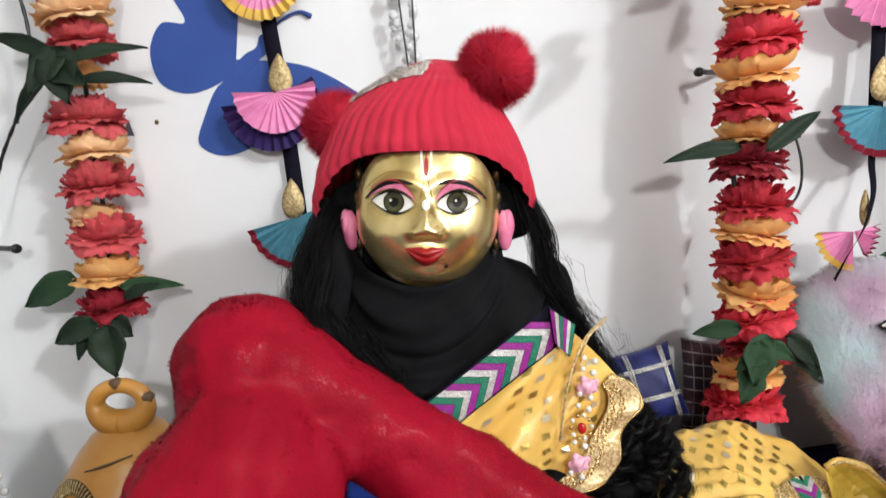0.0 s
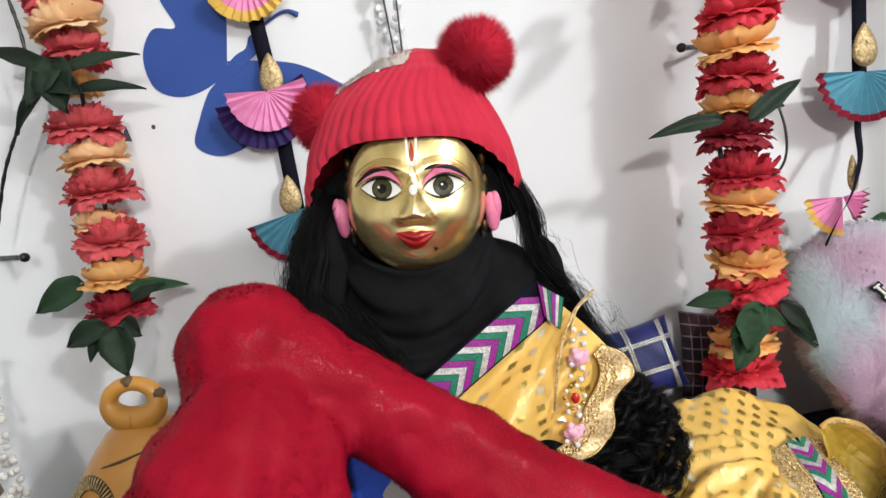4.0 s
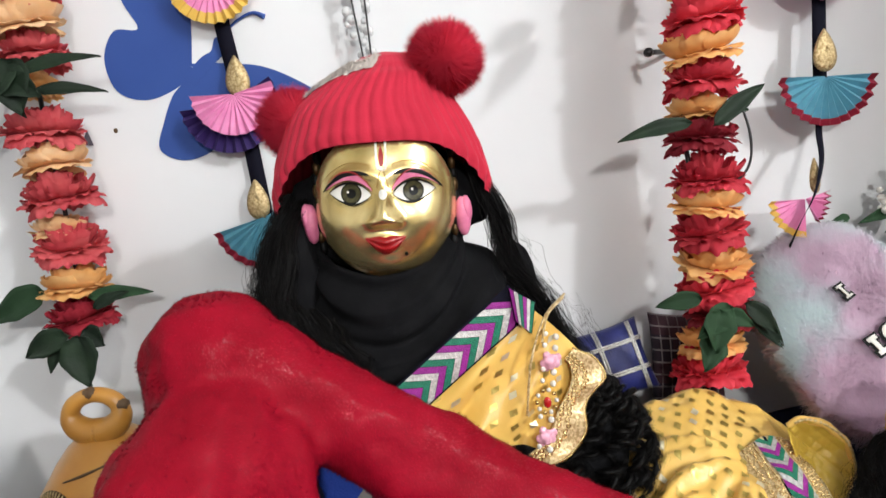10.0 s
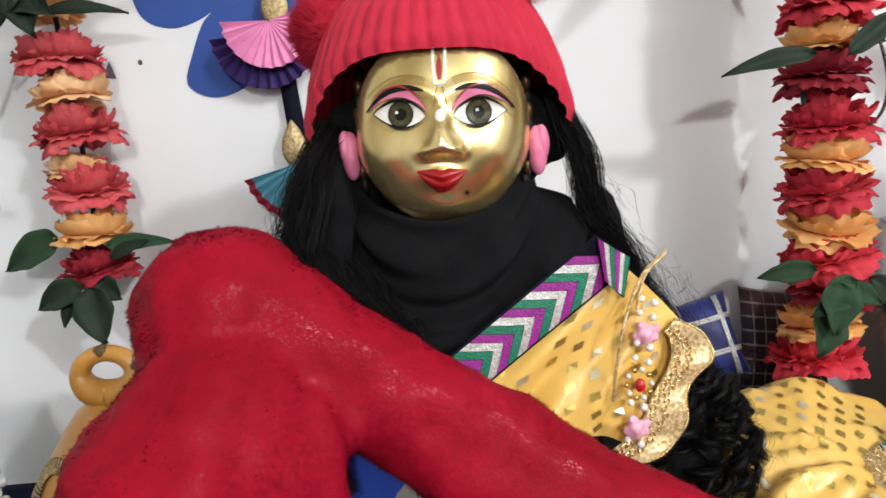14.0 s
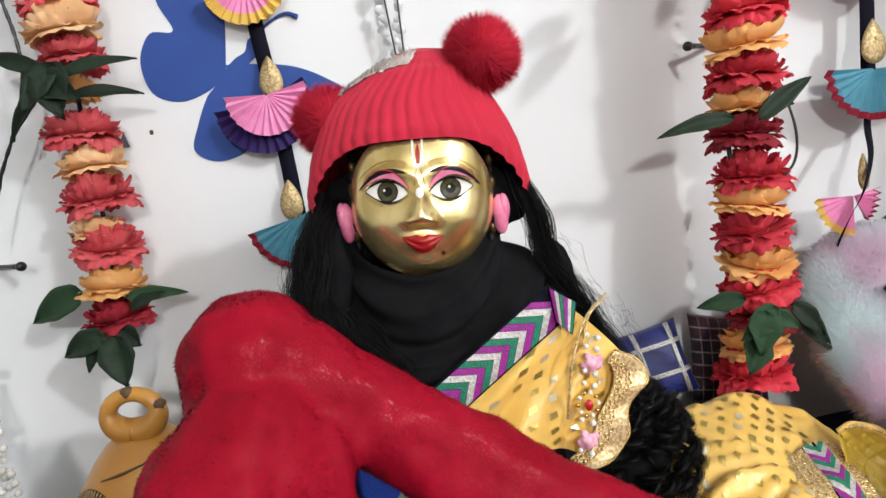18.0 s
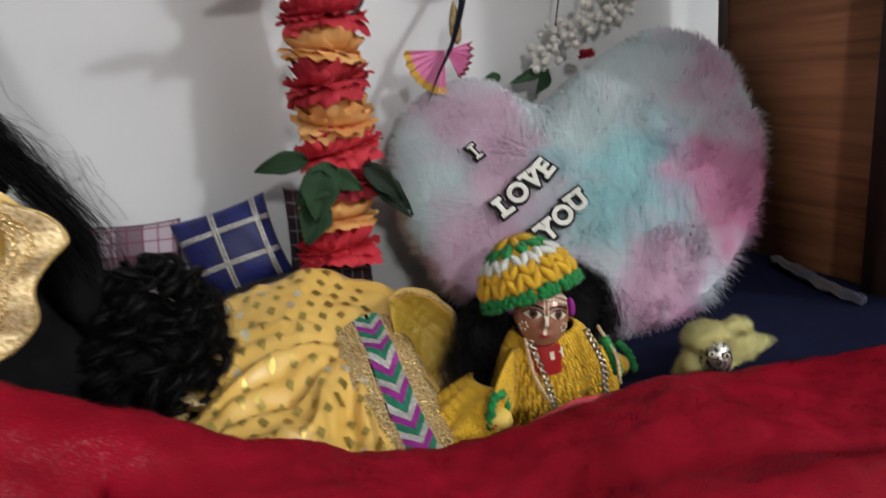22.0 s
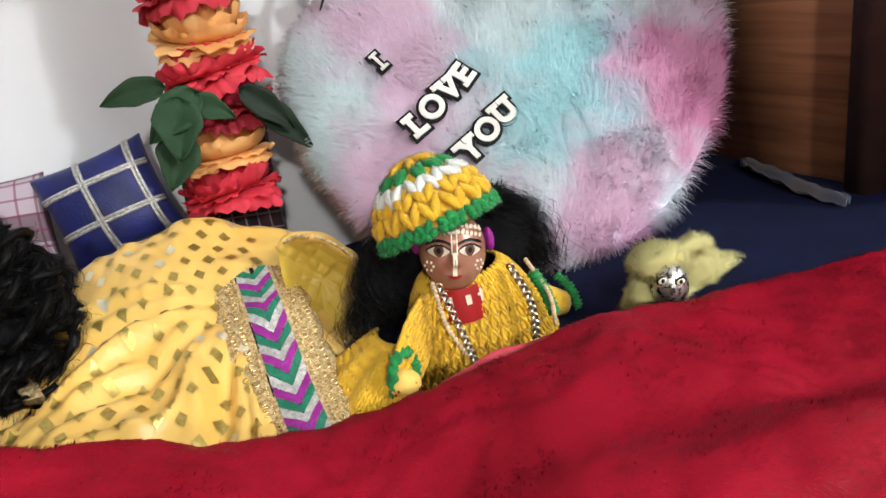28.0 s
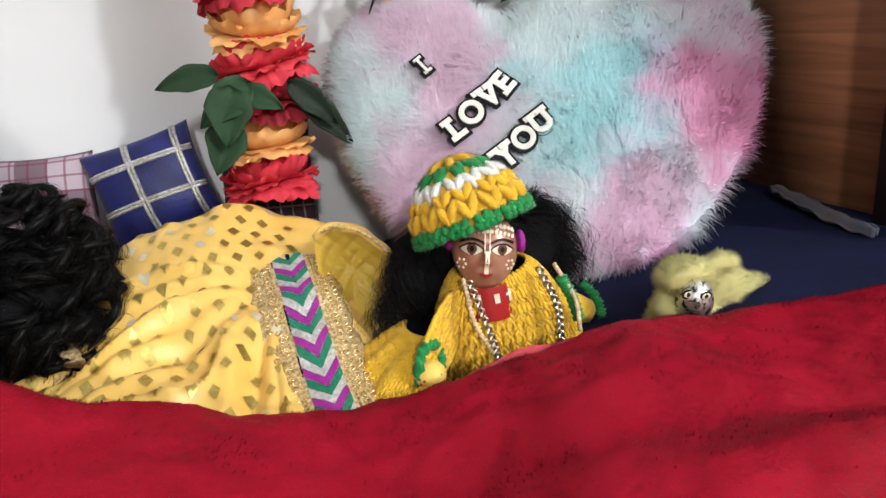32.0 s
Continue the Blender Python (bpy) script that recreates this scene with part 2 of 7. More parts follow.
def heart_fur_material():
    """Long pile dyed in soft patches of pink, ice blue and lilac white."""
    m = material("dyed_fur", (0.72, 0.70, 0.80), 0.9, spec=0.1)
    t = m.node_tree
    b = t.nodes["Principled BSDF"]
    co = t.nodes.new("ShaderNodeTexCoord")
    n = t.nodes.new("ShaderNodeTexNoise")
    n.inputs["Scale"].default_value, n.inputs["Detail"].default_value = 22, 3.0
    t.links.new(co.outputs["Object"], n.inputs["Vector"])
    warp = t.nodes.new("ShaderNodeVectorMath")
    warp.operation = "MULTIPLY_ADD"
    warp.inputs[1].default_value = (0.10, 0.10, 0.10)
    t.links.new(n.outputs["Color"], warp.inputs[0])
    t.links.new(co.outputs["Object"], warp.inputs[2])
    prev = None
    ice, pale, pink, rose = (0.60, 0.93, 0.97, 1), (0.86, 0.97, 0.99, 1), (0.95, 0.70, 0.86, 1), (0.92, 0.44, 0.68, 1)
    for u, v, r, col, amount in ((-0.09, 0.04, 0.085, pink, 0.9), (-0.10, -0.06, 0.07, pink, 0.9), (-0.150, 0.02, 0.070, pale, 1.0), (0.03, -0.005, 0.075, ice, 0.95), (0.0, 0.06, 0.05, pale, 0.9),
                                 (0.122, -0.015, 0.072, rose, 0.9), (0.03, -0.095, 0.062, pink, 0.95), (0.125, 0.095, 0.055, pink, 0.8), (0.06, 0.10, 0.045, pale, 0.8), (-0.05, -0.02, 0.03, pale, 0.5)):
        d = t.nodes.new("ShaderNodeVectorMath")
        d.operation = "DISTANCE"
        d.inputs[1].default_value = (0.977 * u + 0.118 * v + 0.05, 0.035 - 0.215 * u + 0.535 * v + 0.05, 0.108 + 0.837 * v + 0.05)
        t.links.new(warp.outputs[0], d.inputs[0])
        f = t.nodes.new("ShaderNodeMapRange")
        f.interpolation_type = "SMOOTHSTEP"
        f.inputs["From Min"].default_value, f.inputs["From Max"].default_value = r * 1.15, r * 0.45
        f.inputs["To Max"].default_value = amount
        t.links.new(d.outputs["Value"], f.inputs["Value"])
        mix = t.nodes.new("ShaderNodeMix")
        mix.data_type = "RGBA"
        mix.inputs["A"].default_value, mix.inputs["B"].default_value = (0.92, 0.96, 1.0, 1), col
        if prev:
            t.links.new(prev, mix.inputs["A"])
        t.links.new(f.outputs["Result"], mix.inputs["Factor"])
        prev = mix.outputs["Result"]
    t.links.new(prev, b.inputs["Base Color"])
    return m


def wood_material():
    m = material("brown_laminate", (0.15, 0.055, 0.022), 0.6, spec=0.2)
    t = m.node_tree
    b = t.nodes["Principled BSDF"]
    co = t.nodes.new("ShaderNodeTexCoord")
    mp = t.nodes.new("ShaderNodeMapping")
    mp.inputs["Scale"].default_value = (8, 5, 105)
    n = t.nodes.new("ShaderNodeTexNoise")
    n.inputs["Scale"].default_value, n.inputs["Detail"].default_value, n.inputs["Distortion"].default_value = 1.0, 5, 0.6
    ramp = t.nodes.new("ShaderNodeValToRGB")
    e = ramp.color_ramp.elements
    e[0].position, e[0].color = 0.30, (0.150, 0.056, 0.026, 1)
    e[1].position, e[1].color = 0.72, (0.32, 0.135, 0.064, 1)
    t.links.new(co.outputs["Object"], mp.inputs["Vector"])
    t.links.new(mp.outputs[0], n.inputs["Vector"])
    t.links.new(n.outputs["Fac"], ramp.inputs["Fac"])
    t.links.new(ramp.outputs["Color"], b.inputs["Base Color"])
    return m


def add_print(m, spots):
    """Woven-in motifs of the blanket: patches of other colours with uneven edges."""
    t = m.node_tree
    b = t.nodes["Principled BSDF"]
    src = b.inputs["Base Color"].links[0].from_socket
    co = t.nodes.new("ShaderNodeTexCoord")
    n = t.nodes.new("ShaderNodeTexNoise")
    n.inputs["Scale"].default_value = 60
    t.links.new(co.outputs["Object"], n.inputs["Vector"])
    warp = t.nodes.new("ShaderNodeVectorMath")
    warp.operation = "MULTIPLY_ADD"
    warp.inputs[1].default_value = (0.02, 0.02, 0.0)
    t.links.new(n.outputs["Color"], warp.inputs[0])
    t.links.new(co.outputs["Object"], warp.inputs[2])
    flat = t.nodes.new("ShaderNodeVectorMath")
    flat.operation = "MULTIPLY"
    flat.inputs[1].default_value = (1, 1, 0)
    t.links.new(warp.outputs[0], flat.inputs[0])
    for x, y, r, col in spots:
        d = t.nodes.new("ShaderNodeVectorMath")
        d.operation = "DISTANCE"
        d.inputs[1].default_value = (x - 0.10 + 0.01, y - 0.30 + 0.01, 0)
        t.links.new(flat.outputs[0], d.inputs[0])
        f = t.nodes.new("ShaderNodeMapRange")
        f.inputs["From Min"].default_value, f.inputs["From Max"].default_value = r, r * 0.94
        t.links.new(d.outputs["Value"], f.inputs["Value"])
        mix = t.nodes.new("ShaderNodeMix")
        mix.data_type = "RGBA"
        mix.inputs["B"].default_value = rgba(col)
        t.links.new(src, mix.inputs["A"])
        t.links.new(f.outputs["Result"], mix.inputs["Factor"])
        src = mix.outputs["Result"]
    t.links.new(src, b.inputs["Base Color"])
    for link in [k for node in t.nodes if node.type == "BSDF_TRANSLUCENT" for k in node.inputs["Color"].links]:
        t.links.new(src, link.to_socket)


def plaid_material(name, base, stripe, line, scale):
    """Woven checks: broad stripes both ways and thin lines between them."""
    m = material(name, base, 0.85)
    t = m.node_tree
    b = t.nodes["Principled BSDF"]
    uv = t.nodes.new("ShaderNodeTexCoord")
    sep = t.nodes.new("ShaderNodeSeparateXYZ")
    t.links.new(uv.outputs["UV"], sep.inputs[0])
    prev = None
    for axis in ("X", "Y"):
        for freq, edge, col in ((scale, 0.55, stripe), (scale * 4, 0.86, line)):
            w = t.nodes.new("ShaderNodeMath")
            w.operation = "MULTIPLY"
            w.inputs[1].default_value = freq
            t.links.new(sep.outputs[axis], w.inputs[0])
            fr = t.nodes.new("ShaderNodeMath")
            fr.operation = "FRACT"
            t.links.new(w.outputs[0], fr.inputs[0])
            gt = t.nodes.new("ShaderNodeMath")
            gt.operation = "GREATER_THAN"
            gt.inputs[1].default_value = edge
            t.links.new(fr.outputs[0], gt.inputs[0])
            half = t.nodes.new("ShaderNodeMath")
            half.operation = "MULTIPLY"
            half.inputs[1].default_value = 0.65
            t.links.new(gt.outputs[0], half.inputs[0])
            mix = t.nodes.new("ShaderNodeMix")
            mix.data_type = "RGBA"
            mix.inputs["A"].default_value, mix.inputs["B"].default_value = rgba(base), rgba(col)
            if prev:
                t.links.new(prev, mix.inputs["A"])
            t.links.new(half.outputs[0], mix.inputs["Factor"])
            prev = mix.outputs["Result"]
    t.links.new(prev, b.inputs["Base Color"])
    return m


def printed_plush_material():
    """The other face of the blanket: royal blue, grey-white and dark navy shapes, dimmed for the hollow's shade."""
    m = material("printed_plush", (0.01, 0.05, 0.4), 0.8, sheen=0.25, bump=0.5, bump_scale=700)
    t = m.node_tree
    b = t.nodes["Principled BSDF"]
    co = t.nodes.new("ShaderNodeTexCoord")
    v = t.nodes.new("ShaderNodeMapRange")
    v.inputs["From Min"].default_value, v.inputs["From Max"].default_value = -0.185, 0.075
    nz = t.nodes.new("ShaderNodeTexNoise")
    nz.inputs["Scale"].default_value, nz.inputs["Detail"].default_value = 30, 4
    warp = t.nodes.new("ShaderNodeVectorMath")
    warp.operation = "MULTIPLY_ADD"
    warp.inputs[1].default_value = (0.05, 0.05, 0.05)
    t.links.new(co.outputs["Object"], nz.inputs["Vector"])
    t.links.new(nz.outputs["Color"], warp.inputs[0])
    t.links.new(co.outputs["Object"], warp.inputs[2])
    sep = t.nodes.new("ShaderNodeSeparateXYZ")
    ramp = t.nodes.new("ShaderNodeValToRGB")
    ramp.color_ramp.interpolation = "CONSTANT"
    e = ramp.color_ramp.elements
    # first navy stop stands in for the black shade beside the raised fold
    e[0].position, e[0].color = 0.0, (0.005, 0.008, 0.04, 1)
    e[1].position, e[1].color = 0.16, (0.006, 0.040, 0.32, 1)
    for at, col in ((0.27, (0.26, 0.24, 0.23, 1)), (0.36, (0.007, 0.050, 0.36, 1)), (0.50, (0.005, 0.008, 0.04, 1)), (0.80, (0.26, 0.24, 0.23, 1))):
        e.new(at).color = col
    t.links.new(warp.outputs[0], sep.inputs[0])
    t.links.new(sep.outputs["X"], v.inputs["Value"])
    t.links.new(v.outputs["Result"], ramp.inputs["Fac"])
    t.links.new(ramp.outputs["Color"], b.inputs["Base Color"])
    return m


for petal in (M_PETAL_RED, M_PETAL_DARK, M_PETAL_CORAL, M_PETAL_ORANGE, M_PETAL_PEACH):
    furry(petal, 0.28)
M_HEART = heart_fur_material()
M_HEART_FUR = furry(strands(heart_fur_material(), 0.96, 1.06), 0.42)
M_RED_PILE = furry(strands(material("red_pile", (0.29, 0.0018, 0.016), 0.32, second=(0.37, 0.0036, 0.024), scale=24, detail=6, spec=0.8), 0.70, 1.35), 0.40)
M_RED_PILE.node_tree.nodes["Principled BSDF"].inputs["Specular Tint"].default_value = (1.0, 0.50, 0.56, 1)
for plush in (M_RED_PLUSH, M_RED_PILE):
    add_print(plush, ((0.455, 0.223, 0.013, (0.02, 0.13, 0.48)), (0.471, 0.228, 0.016, (0.02, 0.13, 0.48)), (0.350, 0.216, 0.015, (0.42, 0.16, 0.03)), (0.374, 0.207, 0.013, (0.42, 0.16, 0.03)),
                      (0.420, 0.184, 0.020, (0.42, 0.16, 0.03)), (0.3145, 0.262, 0.0018, (0.6, 0.45, 0.46)), (0.317, 0.2575, 0.0018, (0.6, 0.45, 0.46))))
M_POM_FUR = furry(material("red_fluff", (0.84, 0.060, 0.115), 0.8, second=(0.76, 0.042, 0.088), scale=160, spec=0.1), 0.5)
M_WOOL_FUR = furry(material("cream_fluff", (0.84, 0.79, 0.40), 0.95, spec=0.1), 0.25)
M_WOOD = wood_material()
M_WOOD_DARK = material("dark_wood_edge", (0.022, 0.010, 0.007), 0.5, second=(0.035, 0.015, 0.01), scale=60)
M_PLAID = plaid_material("maroon_plaid", (0.40, 0.33, 0.38), (0.060, 0.006, 0.024), (0.16, 0.03, 0.06), 1.6)
M_PLAID_DARK = plaid_material("dark_plaid", (0.022, 0.012, 0.022), (0.05, 0.012, 0.02), (0.30, 0.26, 0.26), 2.0)
M_PRINT = printed_plush_material()


# ---- building helpers ----
def thing(name, at, label, category, group="", kind=""):
    ob = new(name)
    ob.empty_display_size = 0.02
    ob.location = at
    return tagged(ob, label, category, group, kind)


def to_mesh(bm, name):
    me = bpy.data.meshes.new(name)
    bm.to_mesh(me)
    bm.free()
    return me


def part(name, shape, mat, parent=None, label="", smooth=True):
    """One mesh object, modelled in world places, under a thing or a part of one."""
    me = shape if isinstance(shape, bpy.types.Mesh) else to_mesh(shape, name)
    if mat and not me.materials:
        for m in (mat if isinstance(mat, (list, tuple)) else [mat]):
            me.materials.append(m)
    me.polygons.foreach_set("use_smooth", [smooth] * len(me.polygons))
    ob = new(name, me)
    if parent:
        root = parent
        at = Vector(root.location)
        while root.parent:
            root = root.parent
            at += Vector(root.location)
        me.transform(Matrix.Translation(-at))
        ob.parent = parent
    return tagged(ob, label)


def lone(name, shape, mat, label, category, group="", kind="", smooth=True):
    """A thing that is one mesh, with its origin at its base."""
    ob = part(name, shape, mat, None, "", smooth)
    co = np.empty(len(ob.data.vertices) * 3)
    ob.data.vertices.foreach_get("co", co)
    co = co.reshape(-1, 3)
    base = Vector(((co[:, 0].min() + co[:, 0].max()) / 2, (co[:, 1].min() + co[:, 1].max()) / 2, co[:, 2].min()))
    ob.data.transform(Matrix.Translation(-base))
    ob.location = base
    return tagged(ob, label, category, group, kind)


def surf(fn, nu, nv, close_u=False, bm=None, slot=0, thick=0.0):
    """A grid of quads from fn(u, v), u and v from 0 to 1."""
    bm = bm or bmesh.new()
    uvl = bm.loops.layers.uv.verify()
    cols = nu if close_u else nu + 1
    vs = [[bm.verts.new(fn(i / nu, j / nv)) for j in range(nv + 1)] for i in range(cols)]
    for i in range(nu):
        for j in range(nv):
            i2 = (i + 1) % cols
            f = bm.faces.new((vs[i][j], vs[i2][j], vs[i2][j + 1], vs[i][j + 1]))
            f.material_index = slot
            for lp, (a, c) in zip(f.loops, ((i, j), (i + 1, j), (i + 1, j + 1), (i, j + 1))):
                lp[uvl].uv = (a / nu, c / nv)
    if thick:
        bm.normal_update()
        bmesh.ops.solidify(bm, geom=list(bm.faces), thickness=thick)
    return bm


def box(x0, y0, z0, x1, y1, z1, bevel=0.0, bm=None):
    bm = bm or bmesh.new()
    r = bmesh.ops.create_cube(bm, size=1)
    bmesh.ops.transform(bm, verts=r["verts"], matrix=Matrix.Translation(((x0 + x1) / 2, (y0 + y1) / 2, (z0 + z1) / 2)) @ Matrix.Diagonal((x1 - x0, y1 - y0, z1 - z0, 1)))
    if bevel:
        bmesh.ops.bevel(bm, geom=list(bm.edges), offset=bevel, segments=2, affect="EDGES")
    return bm


def ball(at, r, seg=12, bm=None, squash=(1, 1, 1), slot=0):
    bm = bm or bmesh.new()
    m = Matrix.Translation(at) @ Matrix.Diagonal((squash[0] * r, squash[1] * r, squash[2] * r, 1))
    res = bmesh.ops.create_uvsphere(bm, u_segments=seg, v_segments=max(6, seg * 2 // 3), radius=1, matrix=m)
    if slot:
        for f in {f for v in res["verts"] for f in v.link_faces}:
            f.material_index = slot
    return bm


def ring(at, axis, big, small, stretch=1.0, bm=None):
    """A small hoop round an axis."""
    q = Vector(axis).to_track_quat("Z", "Y").to_matrix()

    def fn(u, v):
        a, b = 6.2832 * u, 6.2832 * v
        r = big + small * math.cos(b)
        return Vector(at) + q @ Vector((r * math.cos(a), stretch * r * math.sin(a), small * math.sin(b)))
    return surf(fn, 10, 5, True, bm)


def spline(points, n):
    """n + 1 places along a smooth curve through points (Catmull-Rom)."""
    p = [Vector(q) for q in points]
    p = [p[0] * 2 - p[1], *p, p[-1] * 2 - p[-2]]
    out = []
    for k in range(n + 1):
        s = k / n * (len(p) - 3)
        i = min(int(s), len(p) - 4)
        f = s - i
        a, b, c, d = p[i:i + 4]
        out.append(0.5 * (2 * b + (c - a) * f + (2 * a - 5 * b + 4 * c - d) * f * f + (3 * b - a - 3 * c + d) * f ** 3))
    return out


def curve1(xs, ys, x):
    return float(np.interp(x, xs, ys))


def tube(points, radius, seg=10, n=24, bm=None, wave=None, slot=0):
    """A closed tube along a smooth curve; radius is a number or a list along it."""
    bm = bm or bmesh.new()
    path = spline(points, n)
    rs = radius if isinstance(radius, (list, tuple)) else [radius, radius]
    rings = []
    up = Vector((0.13, 0.31, 0.94))
    for k, c in enumerate(path):
        d = (path[min(k + 1, n)] - path[max(k - 1, 0)]).normalized()
        a = d.cross(up)
        a = a.normalized() if a.length > 1e-4 else Vector((1, 0, 0))
        b = d.cross(a)
        r = float(np.interp(k / n, np.linspace(0, 1, len(rs)), rs))
        ring = []
        for i in range(seg):
            t = 2 * math.pi * i / seg
            q = r * (1 + (wave(k / n, t) if wave else 0))
            ring.append(bm.verts.new(c + a * (math.cos(t) * q) + b * (math.sin(t) * q)))
        rings.append(ring)
    for k in range(n):
        for i in range(seg):
            bm.faces.new((rings[k][i], rings[k][(i + 1) % seg], rings[k + 1][(i + 1) % seg], rings[k + 1][i])).material_index = slot
    bm.faces.new(rings[0][::-1]).material_index = slot
    bm.faces.new(rings[-1]).material_index = slot
    return bm


def raw_mesh(name, verts, faces, normals=None):
    me = bpy.data.meshes.new(name)
    me.from_pydata(verts, [], faces)
    me.update()
    return me


def arrays(me):
    me.calc_loop_triangles()
    co = np.empty(len(me.vertices) * 3)
    me.vertices.foreach_get("co", co)
    nr = np.empty(len(me.vertices) * 3)
    me.vertices.foreach_get("normal", nr)
    tri = np.empty(len(me.loop_triangles) * 3, dtype=np.int64)
    me.loop_triangles.foreach_get("vertices", tri)
    return co.reshape(-1, 3), nr.reshape(-1, 3), tri.reshape(-1, 3)


def pile(me, count, length, width, lean=(0, 0, 0), jitter=0.3, seed=1, droop=0.0, clump=0.0, keep=None, brush=0.0):
    """Hairs standing on a mesh: count narrow two-piece blades, combed along lean."""
    rng = np.random.default_rng(seed)
    co, nr, tri = arrays(me)
    a, b, c = co[tri[:, 0]], co[tri[:, 1]], co[tri[:, 2]]
    area = np.linalg.norm(np.cross(b - a, c - a), axis=1)
    k = rng.choice(len(tri), count, p=area / area.sum())
    u, v = rng.random(count), rng.random(count)
    s = u + v > 1
    u[s], v[s] = 1 - u[s], 1 - v[s]
    w = 1 - u - v
    p = a[k] * w[:, None] + b[k] * u[:, None] + c[k] * v[:, None]
    n = nr[tri[k, 0]] * w[:, None] + nr[tri[k, 1]] * u[:, None] + nr[tri[k, 2]] * v[:, None]
    if keep is not None:
        ok = keep(p)
        p, n = p[ok], n[ok]
        count = len(p)
    n /= np.linalg.norm(n, axis=1)[:, None] + 1e-9
    comb = np.zeros((count, 3))
    if clump:
        cell = np.floor(p * clump).astype(np.int64)
        h = (cell[:, 0] * 73856093 ^ cell[:, 1] * 19349663 ^ cell[:, 2] * 83492791) % 1000 / 1000.0
        comb = np.stack([np.cos(h * 6.283), np.sin(h * 17.0), np.sin(h * 6.283)], 1) * 0.25
    if brush:       # the nap turns slowly from patch to patch
        w = np.sin(p[:, 0] * 61 + 2.3 * np.sin(p[:, 2] * 47 + p[:, 1] * 31)) + 0.6 * np.sin(p[:, 0] * 137 - p[:, 1] * 113 + 1.7 * np.sin(p[:, 2] * 90))
        comb = comb + w[:, None] * np.array((0.5, 0.2, 0.75)) * brush
    d = n + np.array(lean) + comb + rng.normal(0, jitter, (count, 3))
    d /= np.linalg.norm(d, axis=1)[:, None]
    ln = length * rng.uniform(0.6, 1.15, count)[:, None]
    side = np.cross(d, n + rng.normal(0, 0.12, (count, 3)))
    side *= width / (np.linalg.norm(side, axis=1)[:, None] + 1e-9)
    side[np.einsum("ij,ij->i", np.cross(side, d), n) < 0] *= -1
    mid = p + d * ln * 0.55
    tip = p + d * ln + np.array((0, 0, -droop)) * ln
    verts = np.stack([p - side, p + side, mid + side * 0.75, mid - side * 0.75, tip], 1).reshape(-1, 3)
    base = np.arange(count)[:, None] * 5
    quads = base + np.array([[0, 1, 2, 3]])
    tris = base + np.array([[3, 2, 4]])
    out = bpy.data.meshes.new("pile")
    out.vertices.add(count * 5)
    out.vertices.foreach_set("co", verts.ravel())
    loops = np.concatenate([quads, tris], 1).ravel()
    out.loops.add(count * 7)
    out.loops.foreach_set("vertex_index", loops.astype(np.int32))
    starts = (np.arange(count)[:, None] * 7 + np.array([[0, 4]])).ravel()
    out.polygons.add(count * 2)
    out.polygons.foreach_set("loop_start", starts.astype(np.int32))
    out.update(calc_edges=True)
    out.polygons.foreach_set("use_smooth", [True] * (count * 2))
    out.normals_split_custom_set_from_vertices(np.repeat(n * 0.85 + d * 0.15, 5, 0).tolist())
    return out


def solid(bm, voxel, smooth_steps=4):
    """Melt overlapping closed shapes into one skin."""
    me = to_mesh(bm, "melt")
    ob = new("melt", me)
    r = ob.modifiers.new("r", "REMESH")
    r.mode, r.voxel_size = "VOXEL", voxel
    if smooth_steps:
        sm = ob.modifiers.new("s", "SMOOTH")
        sm.factor, sm.iterations = 0.5, smooth_steps
    dg = bpy.context.evaluated_depsgraph_get()
    res = bpy.data.meshes.new_from_object(ob.evaluated_get(dg))
    bpy.data.objects.remove(ob)
    bpy.data.meshes.remove(me)
    return res


def locks(paths, strands, spread, width, curl=0.0, turns=3.0, seed=3, n=16):
    """Ribbons of hair that follow each path; curl winds them."""
    rng = random.Random(seed)
    verts, faces = [], []
    for path in paths:
        line = spline(path, n)
        lead = rng.uniform(0, 6.28)
        for _ in range(strands):
            off = Vector((rng.gauss(0, 1), rng.gauss(0, 1), rng.gauss(0, 0.6))) * spread
            ph, am = lead + rng.gauss(0, 0.35), curl * rng.uniform(0.75, 1.15)
            cut = rng.randint(n - 4, n)
            flare = rng.uniform(0.5, 1.5)
            base = len(verts)
            sd = Vector((rng.uniform(-1, 1), rng.uniform(-1, 0.2), rng.uniform(-0.4, 0.4))).normalized() * width * 0.5
            for k in range(cut + 1):
                f = k / n
                w = Vector((math.cos(ph + turns * 6.28 * f), math.sin(ph + turns * 6.28 * f) * 0.6, math.sin(ph * 2 + turns * 6.28 * f) * 0.5)) * am * min(1, f * 3)
                q = line[k] + off * (0.5 + flare * f) + w
                verts += [q - sd, q + sd]
            for k in range(cut):
                faces.append((base + 2 * k, base + 2 * k + 1, base + 2 * k + 3, base + 2 * k + 2))
    return raw_mesh("hair", verts, faces)


def smooth01(a, b, x):
    t = min(1, max(0, (x - a) / (b - a)))
    return t * t * (3 - 2 * t)


WALL = 0.665


def ground(x, y):
    return -0.012 + 0.024 * smooth01(0.25, 0.6, x)


